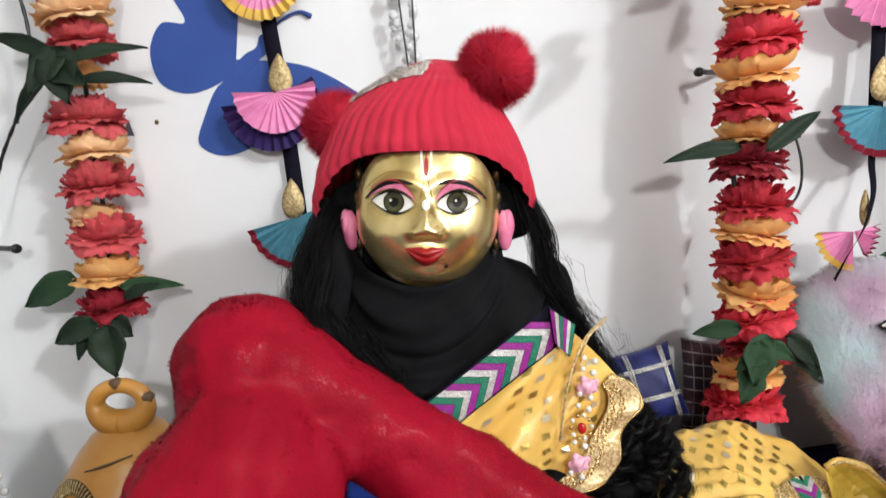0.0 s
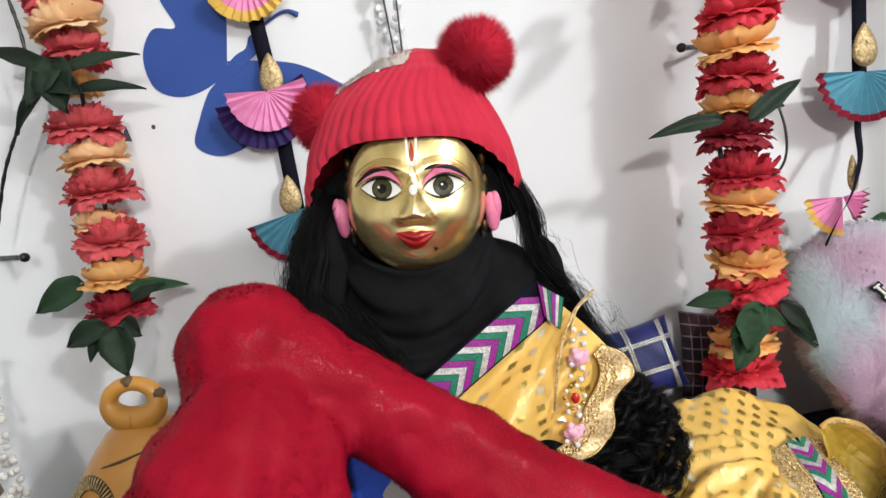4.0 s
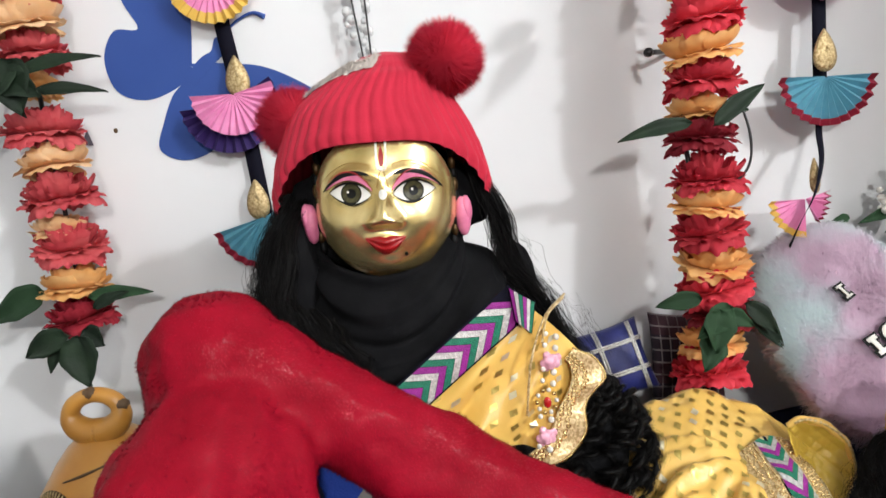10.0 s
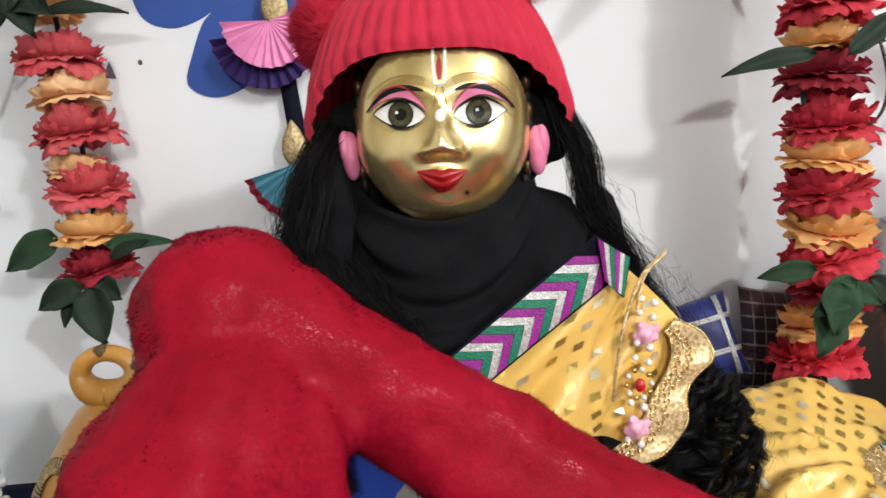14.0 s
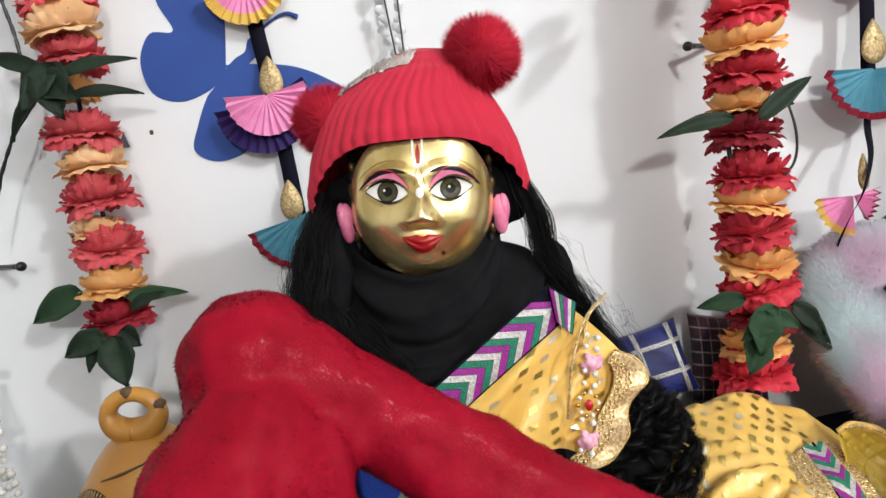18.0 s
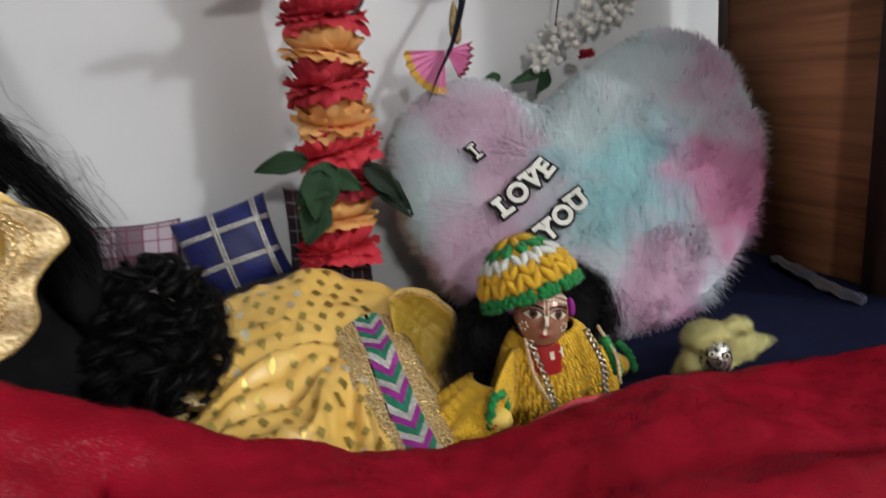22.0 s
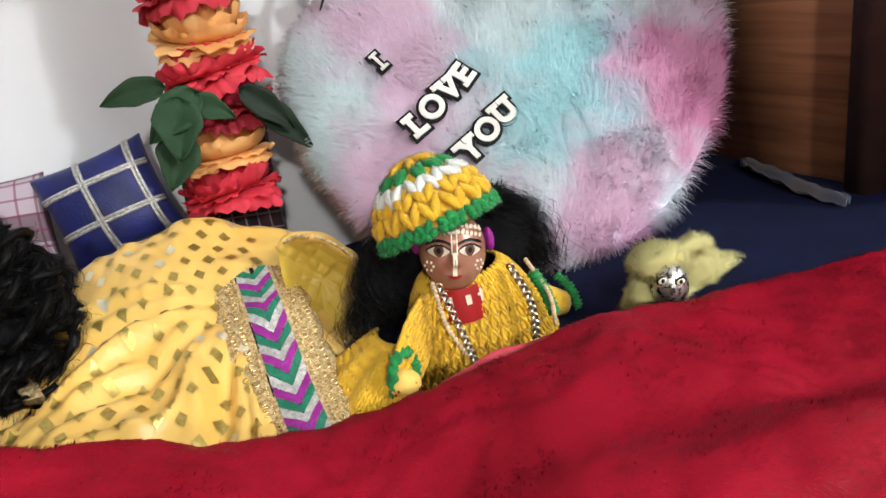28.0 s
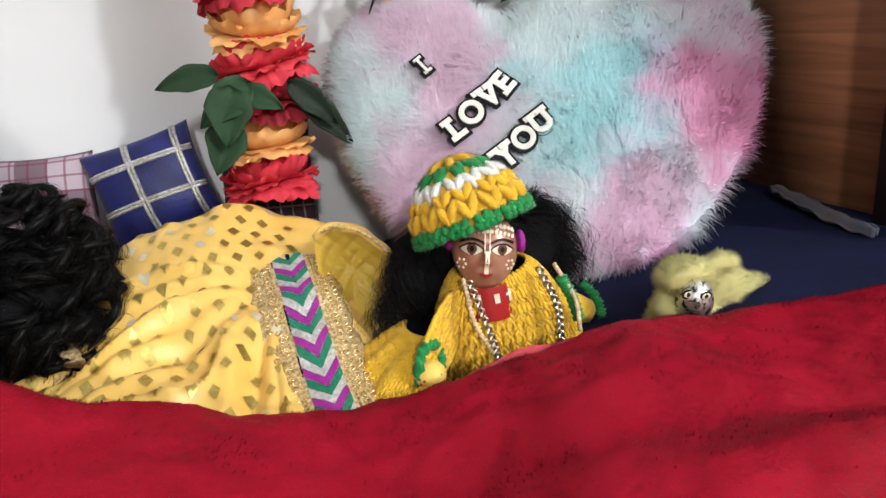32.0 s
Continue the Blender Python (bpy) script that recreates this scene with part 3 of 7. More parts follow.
# ---- the room ----
lone("wall_north", box(-1.6, WALL, -0.5, 3.4, WALL + 0.12, 2.5), M_WALL, "white painted wall with faint marks", "wall", kind="structure", smooth=False)
# Unseen surfaces added to close the room and bounce light.
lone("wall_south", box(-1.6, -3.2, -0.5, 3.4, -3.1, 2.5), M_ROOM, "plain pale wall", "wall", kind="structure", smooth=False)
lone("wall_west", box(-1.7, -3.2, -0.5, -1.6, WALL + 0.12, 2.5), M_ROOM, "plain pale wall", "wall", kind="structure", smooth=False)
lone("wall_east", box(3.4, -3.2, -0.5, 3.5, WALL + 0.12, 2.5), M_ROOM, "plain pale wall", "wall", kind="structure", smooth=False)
lone("ceiling", box(-1.7, -3.2, 2.5, 3.5, WALL + 0.12, 2.6), M_ROOM, "plain grey unseen ceiling", "ceiling", kind="structure", smooth=False)
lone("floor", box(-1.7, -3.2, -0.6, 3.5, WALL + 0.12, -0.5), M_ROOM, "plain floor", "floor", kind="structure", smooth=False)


def sheet_place(u, v):
    x, y = -1.3 + 2.3 * u, -0.5 + (WALL - 0.002 + 0.5) * v
    w = noise.noise(Vector((x * 9, y * 14, 3))) * 0.003 + noise.noise(Vector((x * 30 + y * 20, y * 12, 8))) * 0.0012
    return Vector((x, y, ground(x, y) + 0.02 + w))


lone("bed_sheet", surf(sheet_place, 150, 80, thick=0.500), M_SHEET, "dark navy blue cotton bed sheet, lightly creased", "bed sheet", kind="structure")


# ---- wooden cabinet beside the bed ----
cab = thing("wooden_cabinet", (0.72, 0.49, -0.02), "brown wood-grain cabinet side with dark edges beside the bed", "cabinet")
part("side_panel", box(0.662, 0.424, -0.03, 0.70, 0.590, 0.296, 0.001), M_WOOD, cab)
part("edge_strip", box(0.657, 0.590, -0.03, 0.70, 0.598, 0.60, 0.001), M_WOOD_DARK, cab, "dark edge strip")
part("top_rail", box(0.654, 0.424, 0.314, 0.70, 0.590, 0.60, 0.002), M_WOOD, cab)
part("shadow_gap", box(0.672, 0.424, 0.296, 0.70, 0.590, 0.314), M_WOOD_DARK, cab, "dark recessed groove")
part("post", box(0.650, 0.404, -0.03, 0.70, 0.424, 0.60, 0.002), M_WOOD_DARK, cab, "dark corner post")
part("door", box(0.664, 0.355, -0.03, 0.70, 0.404, 0.60, 0.002), M_WOOD, cab)


# ---- blanket ----
EDGE_X = (-0.07, -0.02, 0.036, 0.065, 0.11, 0.163, 0.224, 0.27, 0.305, 0.352, 0.408, 0.461, 0.517, 0.609, 0.80)
EDGE_Z = (0.236, 0.203, 0.164, 0.146, 0.118, 0.086, 0.048, 0.029, 0.029, 0.043, 0.044, 0.028, 0.023, 0.026, 0.030)


def build_blanket():
    th = thing("plush_blanket", (0.1, 0.3, 0.0), "thick red plush blanket with a printed blue side, heaped over bedding", "blanket")
    bm = bmesh.new()

    def ruffle(f, t):
        return 0.10 * math.sin(3 * t + 9 * f) * f + 0.05 * math.sin(7 * t + 4 * f) * f
    # raised arm of the heap and the fold that runs down from it
    tube([(-0.113, 0.340, 0.2715), (-0.113, 0.340, 0.2665), (-0.113, 0.340, 0.253), (-0.114, 0.339, 0.235), (-0.114, 0.334, 0.210), (-0.115, 0.325, 0.18)],
         [0.006, 0.021, 0.0345, 0.0385, 0.036, 0.034], 28, 40, bm, ruffle)
    tube([(-0.106, 0.330, 0.232), (-0.106, 0.320, 0.224), (-0.108, 0.306, 0.205), (-0.113, 0.290, 0.170), (-0.116, 0.272, 0.12), (-0.118, 0.258, 0.03)],
         [0.004, 0.022, 0.036, 0.048, 0.055, 0.060], 28, 40, bm, ruffle)
    tube([(-0.115, 0.338, 0.236), (-0.085, 0.338, 0.225), (-0.05, 0.338, 0.199), (0.0, 0.340, 0.163), (0.06, 0.340, 0.124), (0.12, 0.338, 0.088), (0.20, 0.335, 0.042), (0.28, 0.33, 0.008)],
         [0.028, 0.028, 0.025, 0.024, 0.024, 0.025, 0.026, 0.024], 20, 50, bm)
    tube([(-0.09, 0.330, 0.200), (-0.05, 0.332, 0.186), (0.0, 0.334, 0.149), (0.06, 0.334, 0.109), (0.12, 0.332, 0.073), (0.20, 0.33, 0.030), (0.28, 0.326, 0.0)],
         [0.012, 0.022, 0.0235, 0.0235, 0.024, 0.025, 0.022], 20, 46, bm)
    tube([(-0.122, 0.322, 0.214), (-0.128, 0.310, 0.198), (-0.138, 0.298, 0.165), (-0.146, 0.285, 0.10)], [0.012, 0.026, 0.038, 0.048], 20, 16, bm)
    tube([(-0.075, 0.318, 0.212), (-0.072, 0.300, 0.18), (-0.074, 0.28, 0.11)], [0.008, 0.016, 0.024], 14, 16, bm)

    # the part that lies over the bed
    def lie(u, v):
        x = 0.12 + 0.665 * u
        z = curve1(EDGE_X, EDGE_Z, x) - 0.022 * (1 - smooth01(0.12, 0.21, x))
        drop = max(0.35 + 0.4 * u, 0.95 * (1 - smooth01(0.16, 0.34, x)))
        g = ground(x, 0.3)
        y = 0.352 - 0.26 * v + 0.006 * math.sin(x * 30)
        f = smooth01(0.0, 0.9, v)
        base = g + 0.016
        hump = 0.009 * math.exp(-((v - 0.475 - 0.9 * (x - 0.45)) / 0.060) ** 2) * smooth01(0.30, 0.42, x)
        fold = -0.0015 * math.exp(-((v - 0.37 - 0.9 * (x - 0.45)) / 0.045) ** 2) * smooth01(0.3, 0.42, x)
        soft = 0.004 * noise.noise(Vector((x * 18, y * 22, 1.5)))
        return Vector((x, y, z + (base - z) * f * drop - 0.006 * math.exp(-v * 14) + hump + fold + soft))
    sheet = surf(lie, 90, 40)
    sheet.normal_update()
    bmesh.ops.solidify(sheet, geom=list(sheet.faces), thickness=0.014)
    tmp = to_mesh(sheet, "t")
    bm.from_mesh(tmp)
    bpy.data.meshes.remove(tmp)
    skin = solid(bm, 0.0034, 4)
    co, nr, _ = arrays(skin)
    for k, p in enumerate(co):
        lift = 0.0036 * noise.noise(Vector((p[0] * 26, p[1] * 30, p[2] * 18))) + 0.0012 * noise.noise(Vector((p[0] * 62, p[1] * 70, p[2] * 50))) + 0.0012 * noise.noise(Vector((p[0] * 110, p[1] * 110, p[2] * 70)))
        if p[0] < 0.0:
            drape = smooth01(0.0, -0.05, p[0]) * smooth01(0.235, 0.18, p[2])
            lift += drape * (0.0060 * noise.noise(Vector((p[0] * 55 + p[2] * 14, 3.1, p[2] * 9))) + 0.0030 * noise.noise(Vector((p[0] * 20, p[2] * 60, 7.7))))
        co[k] = p + nr[k] * lift
    skin.vertices.foreach_set("co", co.ravel())
    skin.update()
    cover = part("cover", skin, M_RED_PLUSH, th)
    hairs = pile(skin, 330000, 0.0019, 0.00017, (0.35, -0.30, -0.75), 0.20, 5, clump=70, brush=0.30)
    fur = new("plush", hairs)
    hairs.materials.append(M_RED_PILE)
    fur.parent = cover
    tagged(fur, "short red plush pile", kind="stuff")

    def hem(u, v):
        x = 0.235 + 0.185 * u
        z = curve1(EDGE_X, EDGE_Z, x) - 0.006
        w = math.sin(math.pi * u) ** 0.6
        return Vector((x, 0.352 + 0.006 * v, z + 0.0105 * w * v + 0.0006 * math.sin(40 * u)))
    part("hem", surf(hem, 40, 6, thick=0.0012), M_HEM, th, "smooth paler red hem")

    def inner(u, v):
        x = -0.11 + 0.26 * u
        top = curve1(EDGE_X, EDGE_Z, x) - 0.035
        y = 0.360 - 0.05 * v + 0.006 * math.sin(9 * u + 4 * v)
        return Vector((x, y, max(top * (1 - v), -0.01) + 0.006 * math.sin(11 * u + 5 * v)))
    part("lining", surf(inner, 30, 24, thick=-0.01), M_PRINT, th, "royal blue, navy and grey printed plush side")
    return th


build_blanket()


# ---- brass idol with its clothes ----
HC = Vector((-0.012, 0.434, 0.304))
HROLL = Matrix.Rotation(radians(4.0), 4, "Y")


def head_y(x, z):
    """Depth of the face's surface before the centre of the head, at places x, z from it."""
    w = 0.0475 - 0.008 * smooth01(-0.004, -0.048, z) + 0.001 * smooth01(0, 0.04, z)
    h = 0.064 if z > 0 else 0.0480
    q = 1 - (abs(x) / w) ** 2.5 - (abs(z) / h) ** 2.8
    y = 0.042 * max(q, 0) ** 0.42
    nose = 0.0108 * math.exp(-(x / (0.0042 + 0.0036 * smooth01(0.004, -0.008, z))) ** 2) * smooth01(0.018, -0.007, z) * (1 - smooth01(-0.0075, -0.0135, z))
    nost = 0.0046 * math.exp(-((abs(x) - 0.0072) / 0.0034) ** 2 - ((z + 0.0085) / 0.0034) ** 2)
    lip = 0.0046 * math.exp(-(x / 0.010) ** 2) * math.exp(-((z + 0.0222) / 0.0054) ** 2)
    cheek = 0.0022 * math.exp(-((abs(x) - 0.025) / 0.011) ** 2 - ((z + 0.010) / 0.012) ** 2)
    chin = 0.0042 * math.exp(-(x / 0.012) ** 2 - ((z + 0.0365) / 0.0065) ** 2)
    sock = -0.003 * math.exp(-((abs(x) - 0.0195) / 0.010) ** 2 - ((z - 0.010) / 0.007) ** 2)
    brow = 0.0010 * math.exp(-((z - 0.0225 + 22 * (abs(x) - 0.016) ** 2) / 0.004) ** 2) * smooth01(0.036, 0.03, abs(x))
    return y + nose + nost + lip + cheek + chin + sock + brow


def on_face(x, z, lift=0.0006):
    return HC + HROLL @ Vector((x, -head_y(x, z) - lift, z))


def build_idol():
    slots = [M_GOLD, M_WHITE_PAINT, M_IRIS, M_BLACK_PAINT, M_PINK_PAINT, M_LIP, M_ENGRAVED, M_DARK_BRASS]
    bm = bmesh.new()

    def front(u, v):
        a, r = 2 * math.pi * u, math.sin(v * math.pi / 2)
        w, h = 0.0470, 0.0505
        x, z = w * r * math.cos(a), h * r * math.sin(a)
        if z < 0:
            x *= 1 - 0.17 * smooth01(-0.004, -0.048, z)
        return HC + HROLL @ Vector((x, -head_y(x, z), z))
    surf(front, 72, 44, True, bm)
    # back of the head, neck and shoulders
    ball(HC + Vector((0, 0.006, 0.002)), 0.043, 24, bm, (1, 1, 1.05))
    tube([HC + Vector((0, 0.01, -0.03)), HC + Vector((0, 0.015, -0.08)), (-0.005, 0.47, 0.12), (0.0, 0.48, -0.01)], [0.022, 0.03, 0.07, 0.09], 20, 16, bm)

    def patch(fn, nu, nv, slot):
        surf(fn, nu, nv, False, bm, slot)
    for s, cx, cz in ((-1, -0.0205, 0.0095), (1, 0.0195, 0.0095)):
        def lid(u, up):
            o = u if s > 0 else 1 - u      # 0 at the nose, 1 at the temple
            e = math.sin(math.pi * o ** 0.92) ** (0.85 if up else 0.95)
            return (0.0072 if up else -0.0062) * e + 0.0022 * (o - 0.5)

        def white(u, v):
            x = (u - 0.5) * 0.0262
            lo, hi = lid(u, False), lid(u, True)
            return on_face(cx + x, cz + lo + (hi - lo) * v, 0.0009)
        patch(white, 18, 6, 1)
        for rad, slot, lift in ((0.0066, 3, 0.0012), (0.0058, 2, 0.0015), (0.0030, 3, 0.0018)):
            def disc(u, v):
                dx, dz = rad * v * math.cos(6.2832 * u), rad * v * math.sin(6.2832 * u)
                f = min(1, max(0, (dx - s * 0.0006) / 0.0262 + 0.5))
                return on_face(cx - s * 0.0006 + dx, cz + min(0.0004 + dz, lid(f, True)), lift)
            patch(disc, 24, 4, slot)
        patch(lambda u, v: on_face(cx - 0.0014 + 0.0008 * v * math.cos(6.2832 * u), cz + 0.0014 + 0.0008 * v * math.sin(6.2832 * u), 0.0021), 10, 2, 1)

        def line(fn, half, slot, lift, n=20):
            patch(lambda u, v: on_face(*(lambda p: (p[0], p[1] + (v - 0.5) * 2 * half * math.sin(math.pi * min(0.97, u + 0.03)) ** 0.5))(fn(u)), lift), n, 2, slot)
        line(lambda u: (cx + (u - 0.5) * 0.0275, cz + lid(u, True)), 0.0007, 3, 0.0017)
        line(lambda u: (cx + (u - 0.5) * 0.0275, cz + lid(u, False)), 0.00055, 3, 0.0017)
        line(lambda u: (cx + s * 0.001 + (u - 0.5) * 0.0290, cz + lid(u, True) + 0.0028 + 0.0012 * math.sin(3.1416 * u)), 0.0024, 4, 0.0010)
        line(lambda u: (cx + s * 0.001 + (u - 0.5) * 0.0275, cz + lid(u, True) + 0.0054 + 0.0014 * math.sin(3.1416 * u)), 0.00045, 5, 0.0013)

        def arch(o):               # brow: low at the temple, high near the nose
            return cx + s * (0.0178 - 0.0305 * o), cz + float(np.interp(o, (0, 0.12, 0.28, 0.45, 0.62, 0.8, 1.0), (0.0022, 0.0058, 0.0094, 0.0120, 0.0130, 0.0128, 0.0112)))
        patch(lambda u, v: on_face(arch(u)[0], arch(u)[1] + (v - 0.5) * 0.0025 * (0.25 + math.sin(math.pi * min(0.98, u * 0.9 + 0.04)) ** 0.8) * smooth01(1.05, 0.9, u), 0.0012), 24, 2, 3)
        for k in range(20):         # engraved hatching over the brow
            o = 0.10 + 0.045 * k
            x0, z0 = arch(o)
            patch(lambda u, v: on_face(x0 - s * 0.0022 * v + (u - 0.5) * 0.0004, z0 + 0.0022 + 0.0036 * v, 0.0006), 1, 3, 6)
        patch(lambda u, v: on_face(arch(u)[0], arch(u)[1] + 0.0064 + (v - 0.5) * 0.0004, 0.0007), 20, 1, 6)
        for k in range(8):
            o = 0.98 - 0.06 * k
            u0 = o if s > 0 else 1 - o
            x0, z0 = cx + (u0 - 0.5) * 0.0275, cz + lid(u0, False)
            patch(lambda u, v: on_face(x0 + s * 0.0030 * v + (u - 0.5) * 0.00028, z0 - 0.0024 * v, 0.0010), 1, 2, 3)
        for k in range(9):          # dark carved locks at the temple
            ball(HC + HROLL @ Vector((s * (0.0462 - 0.00012 * (k - 4) ** 2), -0.008 + 0.001 * (k % 3), 0.034 - 0.0075 * k)), 0.0046, 10, bm, (0.6, 0.8, 1.1), 7 if k % 2 else 3)
    # lips, brow mark, mole and ears

    def lips(u, v):
        x = (u - 0.5) * 0.0262
        e = math.sin(math.pi * u)
        hook = 0.0034 * (2 * abs(u - 0.5)) ** 3
        hi = 0.0050 * e ** 0.7 - 0.0014 * math.exp(-(x / 0.0022) ** 2) + hook
        lo = -0.0074 * e ** 1.5 + hook
        return on_face(x, -0.0218 + lo + (hi - lo) * v, 0.0016 + 0.0018 * e * abs(math.sin(2 * math.pi * v)))
    patch(lips, 20, 10, 5)
    patch(lambda u, v: on_face((v - 0.5) * 0.0030 * math.sin(math.pi * min(0.95, u + 0.2)), 0.026 + 0.016 * u, 0.0010), 8, 2, 5)
    for k in range(9):
        a = math.pi * (1 + k / 8)
        ball(on_face(0.0034 * math.cos(a), 0.0275 + 0.0042 * math.sin(a) + (0.004 if k in (0, 8) else 0), 0.0004), 0.0008, 6, bm, (1, 0.5, 1), 1)
    for sx in (-1, 1):
        patch(lambda u, v: on_face(sx * (0.0012 + 0.0026 * (1 - u)) + (v - 0.5) * 0.0005, 0.0125 + 0.010 * u, 0.0008), 6, 1, 6)
        patch(lambda u, v: on_face(sx * 0.0030 * (1 - 0.25 * (1 - u) ** 3) + (v - 0.5) * 0.0014, 0.0235 + 0.019 * u, 0.0012), 10, 2, 1)
        ear = HC + HROLL @ Vector((sx * 0.0508, -0.008, -0.0100))
        ball(ear, 0.0135, 18, bm, (0.40, 0.42, 1.0), 4)
        ball(ear + HROLL @ Vector((sx * 0.0026, -0.001, 0.0045)), 0.0095, 14, bm, (0.42, 0.46, 1.0), 4)
        ball(HC + HROLL @ Vector((sx * 0.0470, -0.002, -0.010)), 0.008, 10, bm, (0.35, 0.5, 1.4))
    patch(lambda u, v: on_face(0.0026 * v * math.cos(6.28 * u), 0.0085 + 0.0032 * v * math.sin(6.28 * u), 0.0010), 10, 2, 1)
    patch(lambda u, v: on_face(0.0122 + 0.0011 * v * math.cos(6.28 * u), -0.0300 + 0.0011 * v * math.sin(6.28 * u), 0.0010), 10, 2, 3)
    lone("brass_statue", bm, slots, "polished brass temple statue with painted eyes and red lips", "statue")


build_idol()


def build_hat():
    th = thing("knitted_hat", (-0.014, 0.44, 0.31), "red rib-knitted beanie with two fluffy pompoms", "hat")

    def cap(u, v, lift=0.0):
        a = 2 * math.pi * u
        c, s = math.cos(a), math.sin(a)
        front = smooth01(-0.25, 1.0, -s)
        brim = 0.290 - 0.003 * c + 0.055 * front ** 1.1
        top = 0.4065
        z = brim + (top - brim) * (math.sin(v * math.pi / 2) ** 0.9)
        w = float(np.interp(z, (0.296, 0.320, 0.337, 0.352, 0.364, 0.375, 0.388, 0.397, 0.403, 0.4065), (0.0725, 0.071, 0.0675, 0.062, 0.0560, 0.0490, 0.0385, 0.0275, 0.0165, 0.0)))
        ribs = 0.0026 * (abs(math.sin(a * 22)) ** 0.6 - 0.5) * (1 - 0.8 * smooth01(0.52, 0.60, v))
        ribs += 0.0014 * math.exp(-((v - 0.04) / 0.05) ** 2) + 0.0024 * (1 - smooth01(0.50, 0.56, v))
        r = w + (ribs + lift) * smooth01(0.0, 0.02, w)
        roll = 0.0025 * math.exp(-(v / 0.03) ** 2)
        return Vector((-0.014 + 0.014 * smooth01(0.365, 0.4065, z) + (r - roll) * c, 0.442 + (r - roll) * 0.74 * s, z + 0.004 * math.sin(a * 2 + 1) * v * (1 - v)))
    bm = surf(cap, 288, 40, True)
    bmesh.ops.remove_doubles(bm, verts=list(bm.verts), dist=1e-5)
    body = part("cap", bm, M_KNIT_RED, th)
    fuzz = pile(body.data, 3500, 0.0018, 0.00012, (0, 0, 0), 0.6, 8)
    fuzz.materials.append(M_KNIT_RED)
    f = new("wool_fuzz", fuzz)
    f.parent = body
    tagged(f, "fine red wool fuzz", kind="stuff")

    def mark(u, v):
        rag = 0.035 * noise.noise(Vector((u * 9, 2, 0))) + 0.02 * noise.noise(Vector((u * 30, 5, 0)))
        return cap(0.560 + 0.165 * u + 0.012 * noise.noise(Vector((v * 6, 9, 0))), 0.46 + rag + (0.20 + 0.03 * math.sin(9 * u)) * v + 0.11 * u, 0.0024)
    motif = part("white_motif", surf(mark, 50, 12), M_WHITE_WOOL, body, "off-white knitted motif")
    fz = pile(motif.data, 2500, 0.0026, 0.00014, (0, 0, 0), 0.6, 9)
    fz.materials.append(M_WHITE_WOOL)
    w = new("white_fuzz", fz)
    w.parent = body
    tagged(w, kind="stuff")
    for at, r, sd in (((0.0385, 0.432, 0.3945), 0.0150, 21), ((-0.069, 0.446, 0.367), 0.0135, 22)):
        core = part("pompom", ball(at, r, 20), M_POM, th, "fluffy red pompom")
        hair = pile(core.data, 20000, 0.0140, 0.00020, (0, 0, 0), 0.34, sd, clump=110)
        hair.materials.append(M_POM_FUR)
        h = new("fluff", hair)
        h.parent = core
        tagged(h, kind="stuff")


build_hat()


def chest(x, z):
    """Depth of the dressed chest."""
    return 0.388 + 2.4 * max(0, x - 0.05) ** 2 + 1.2 * max(0, -x - 0.02) ** 2 - 0.10 * (0.2 - z) * smooth01(0.25, 0.12, z)


def build_scarf():
    def fn(u, v):
        a = 6.2832 * u
        drop = smooth01(0.15, 1, v)
        rx = 0.049 + 0.042 * drop ** 0.7
        ry = 0.046 + 0.008 * drop ** 0.7
        fold = 0.004 * math.sin(v * 15 + 2.0 * math.sin(a)) + 0.002 * math.sin(v * 31 + a * 2)
        front = max(0, -math.sin(a))
        z = 0.292 - 0.034 * front * (1 - drop) - (0.072 + 0.048 * front ** 2) * v + 0.008 * math.cos(a) * v
        return Vector((-0.016 + (rx + fold) * math.cos(a), 0.445 + (ry + fold) * math.sin(a), z))
    th = lone("scarf", surf(fn, 110, 40, True, thick=-0.004), M_SCARF, "soft black jersey scarf wound round the neck", "scarf")
    return th


build_scarf()


def robe(u, v):
    """Dark wrap under the cape, hiding the statue's body."""
    a = 6.2832 * u
    z = -0.008 + 0.243 * v
    zs = (-0.012, 0.06, 0.12, 0.18, 0.235)
    rx, ry = curve1(zs, (0.106, 0.098, 0.086, 0.066, 0.040), z), curve1(zs, (0.094, 0.086, 0.078, 0.060, 0.040), z)
    fold = 0.002 * math.sin(9 * a + 8 * v) + 0.0012 * math.sin(17 * a - 5 * v)
    return Vector(((rx + fold) * math.cos(a), 0.478 - 0.03 * max(0, z) + (ry + fold) * math.sin(a), z))


lone("black_robe", surf(robe, 90, 30, True, thick=-0.002), M_SCARF, "plain black cloth wrapped round the statue under the cape", "robe")


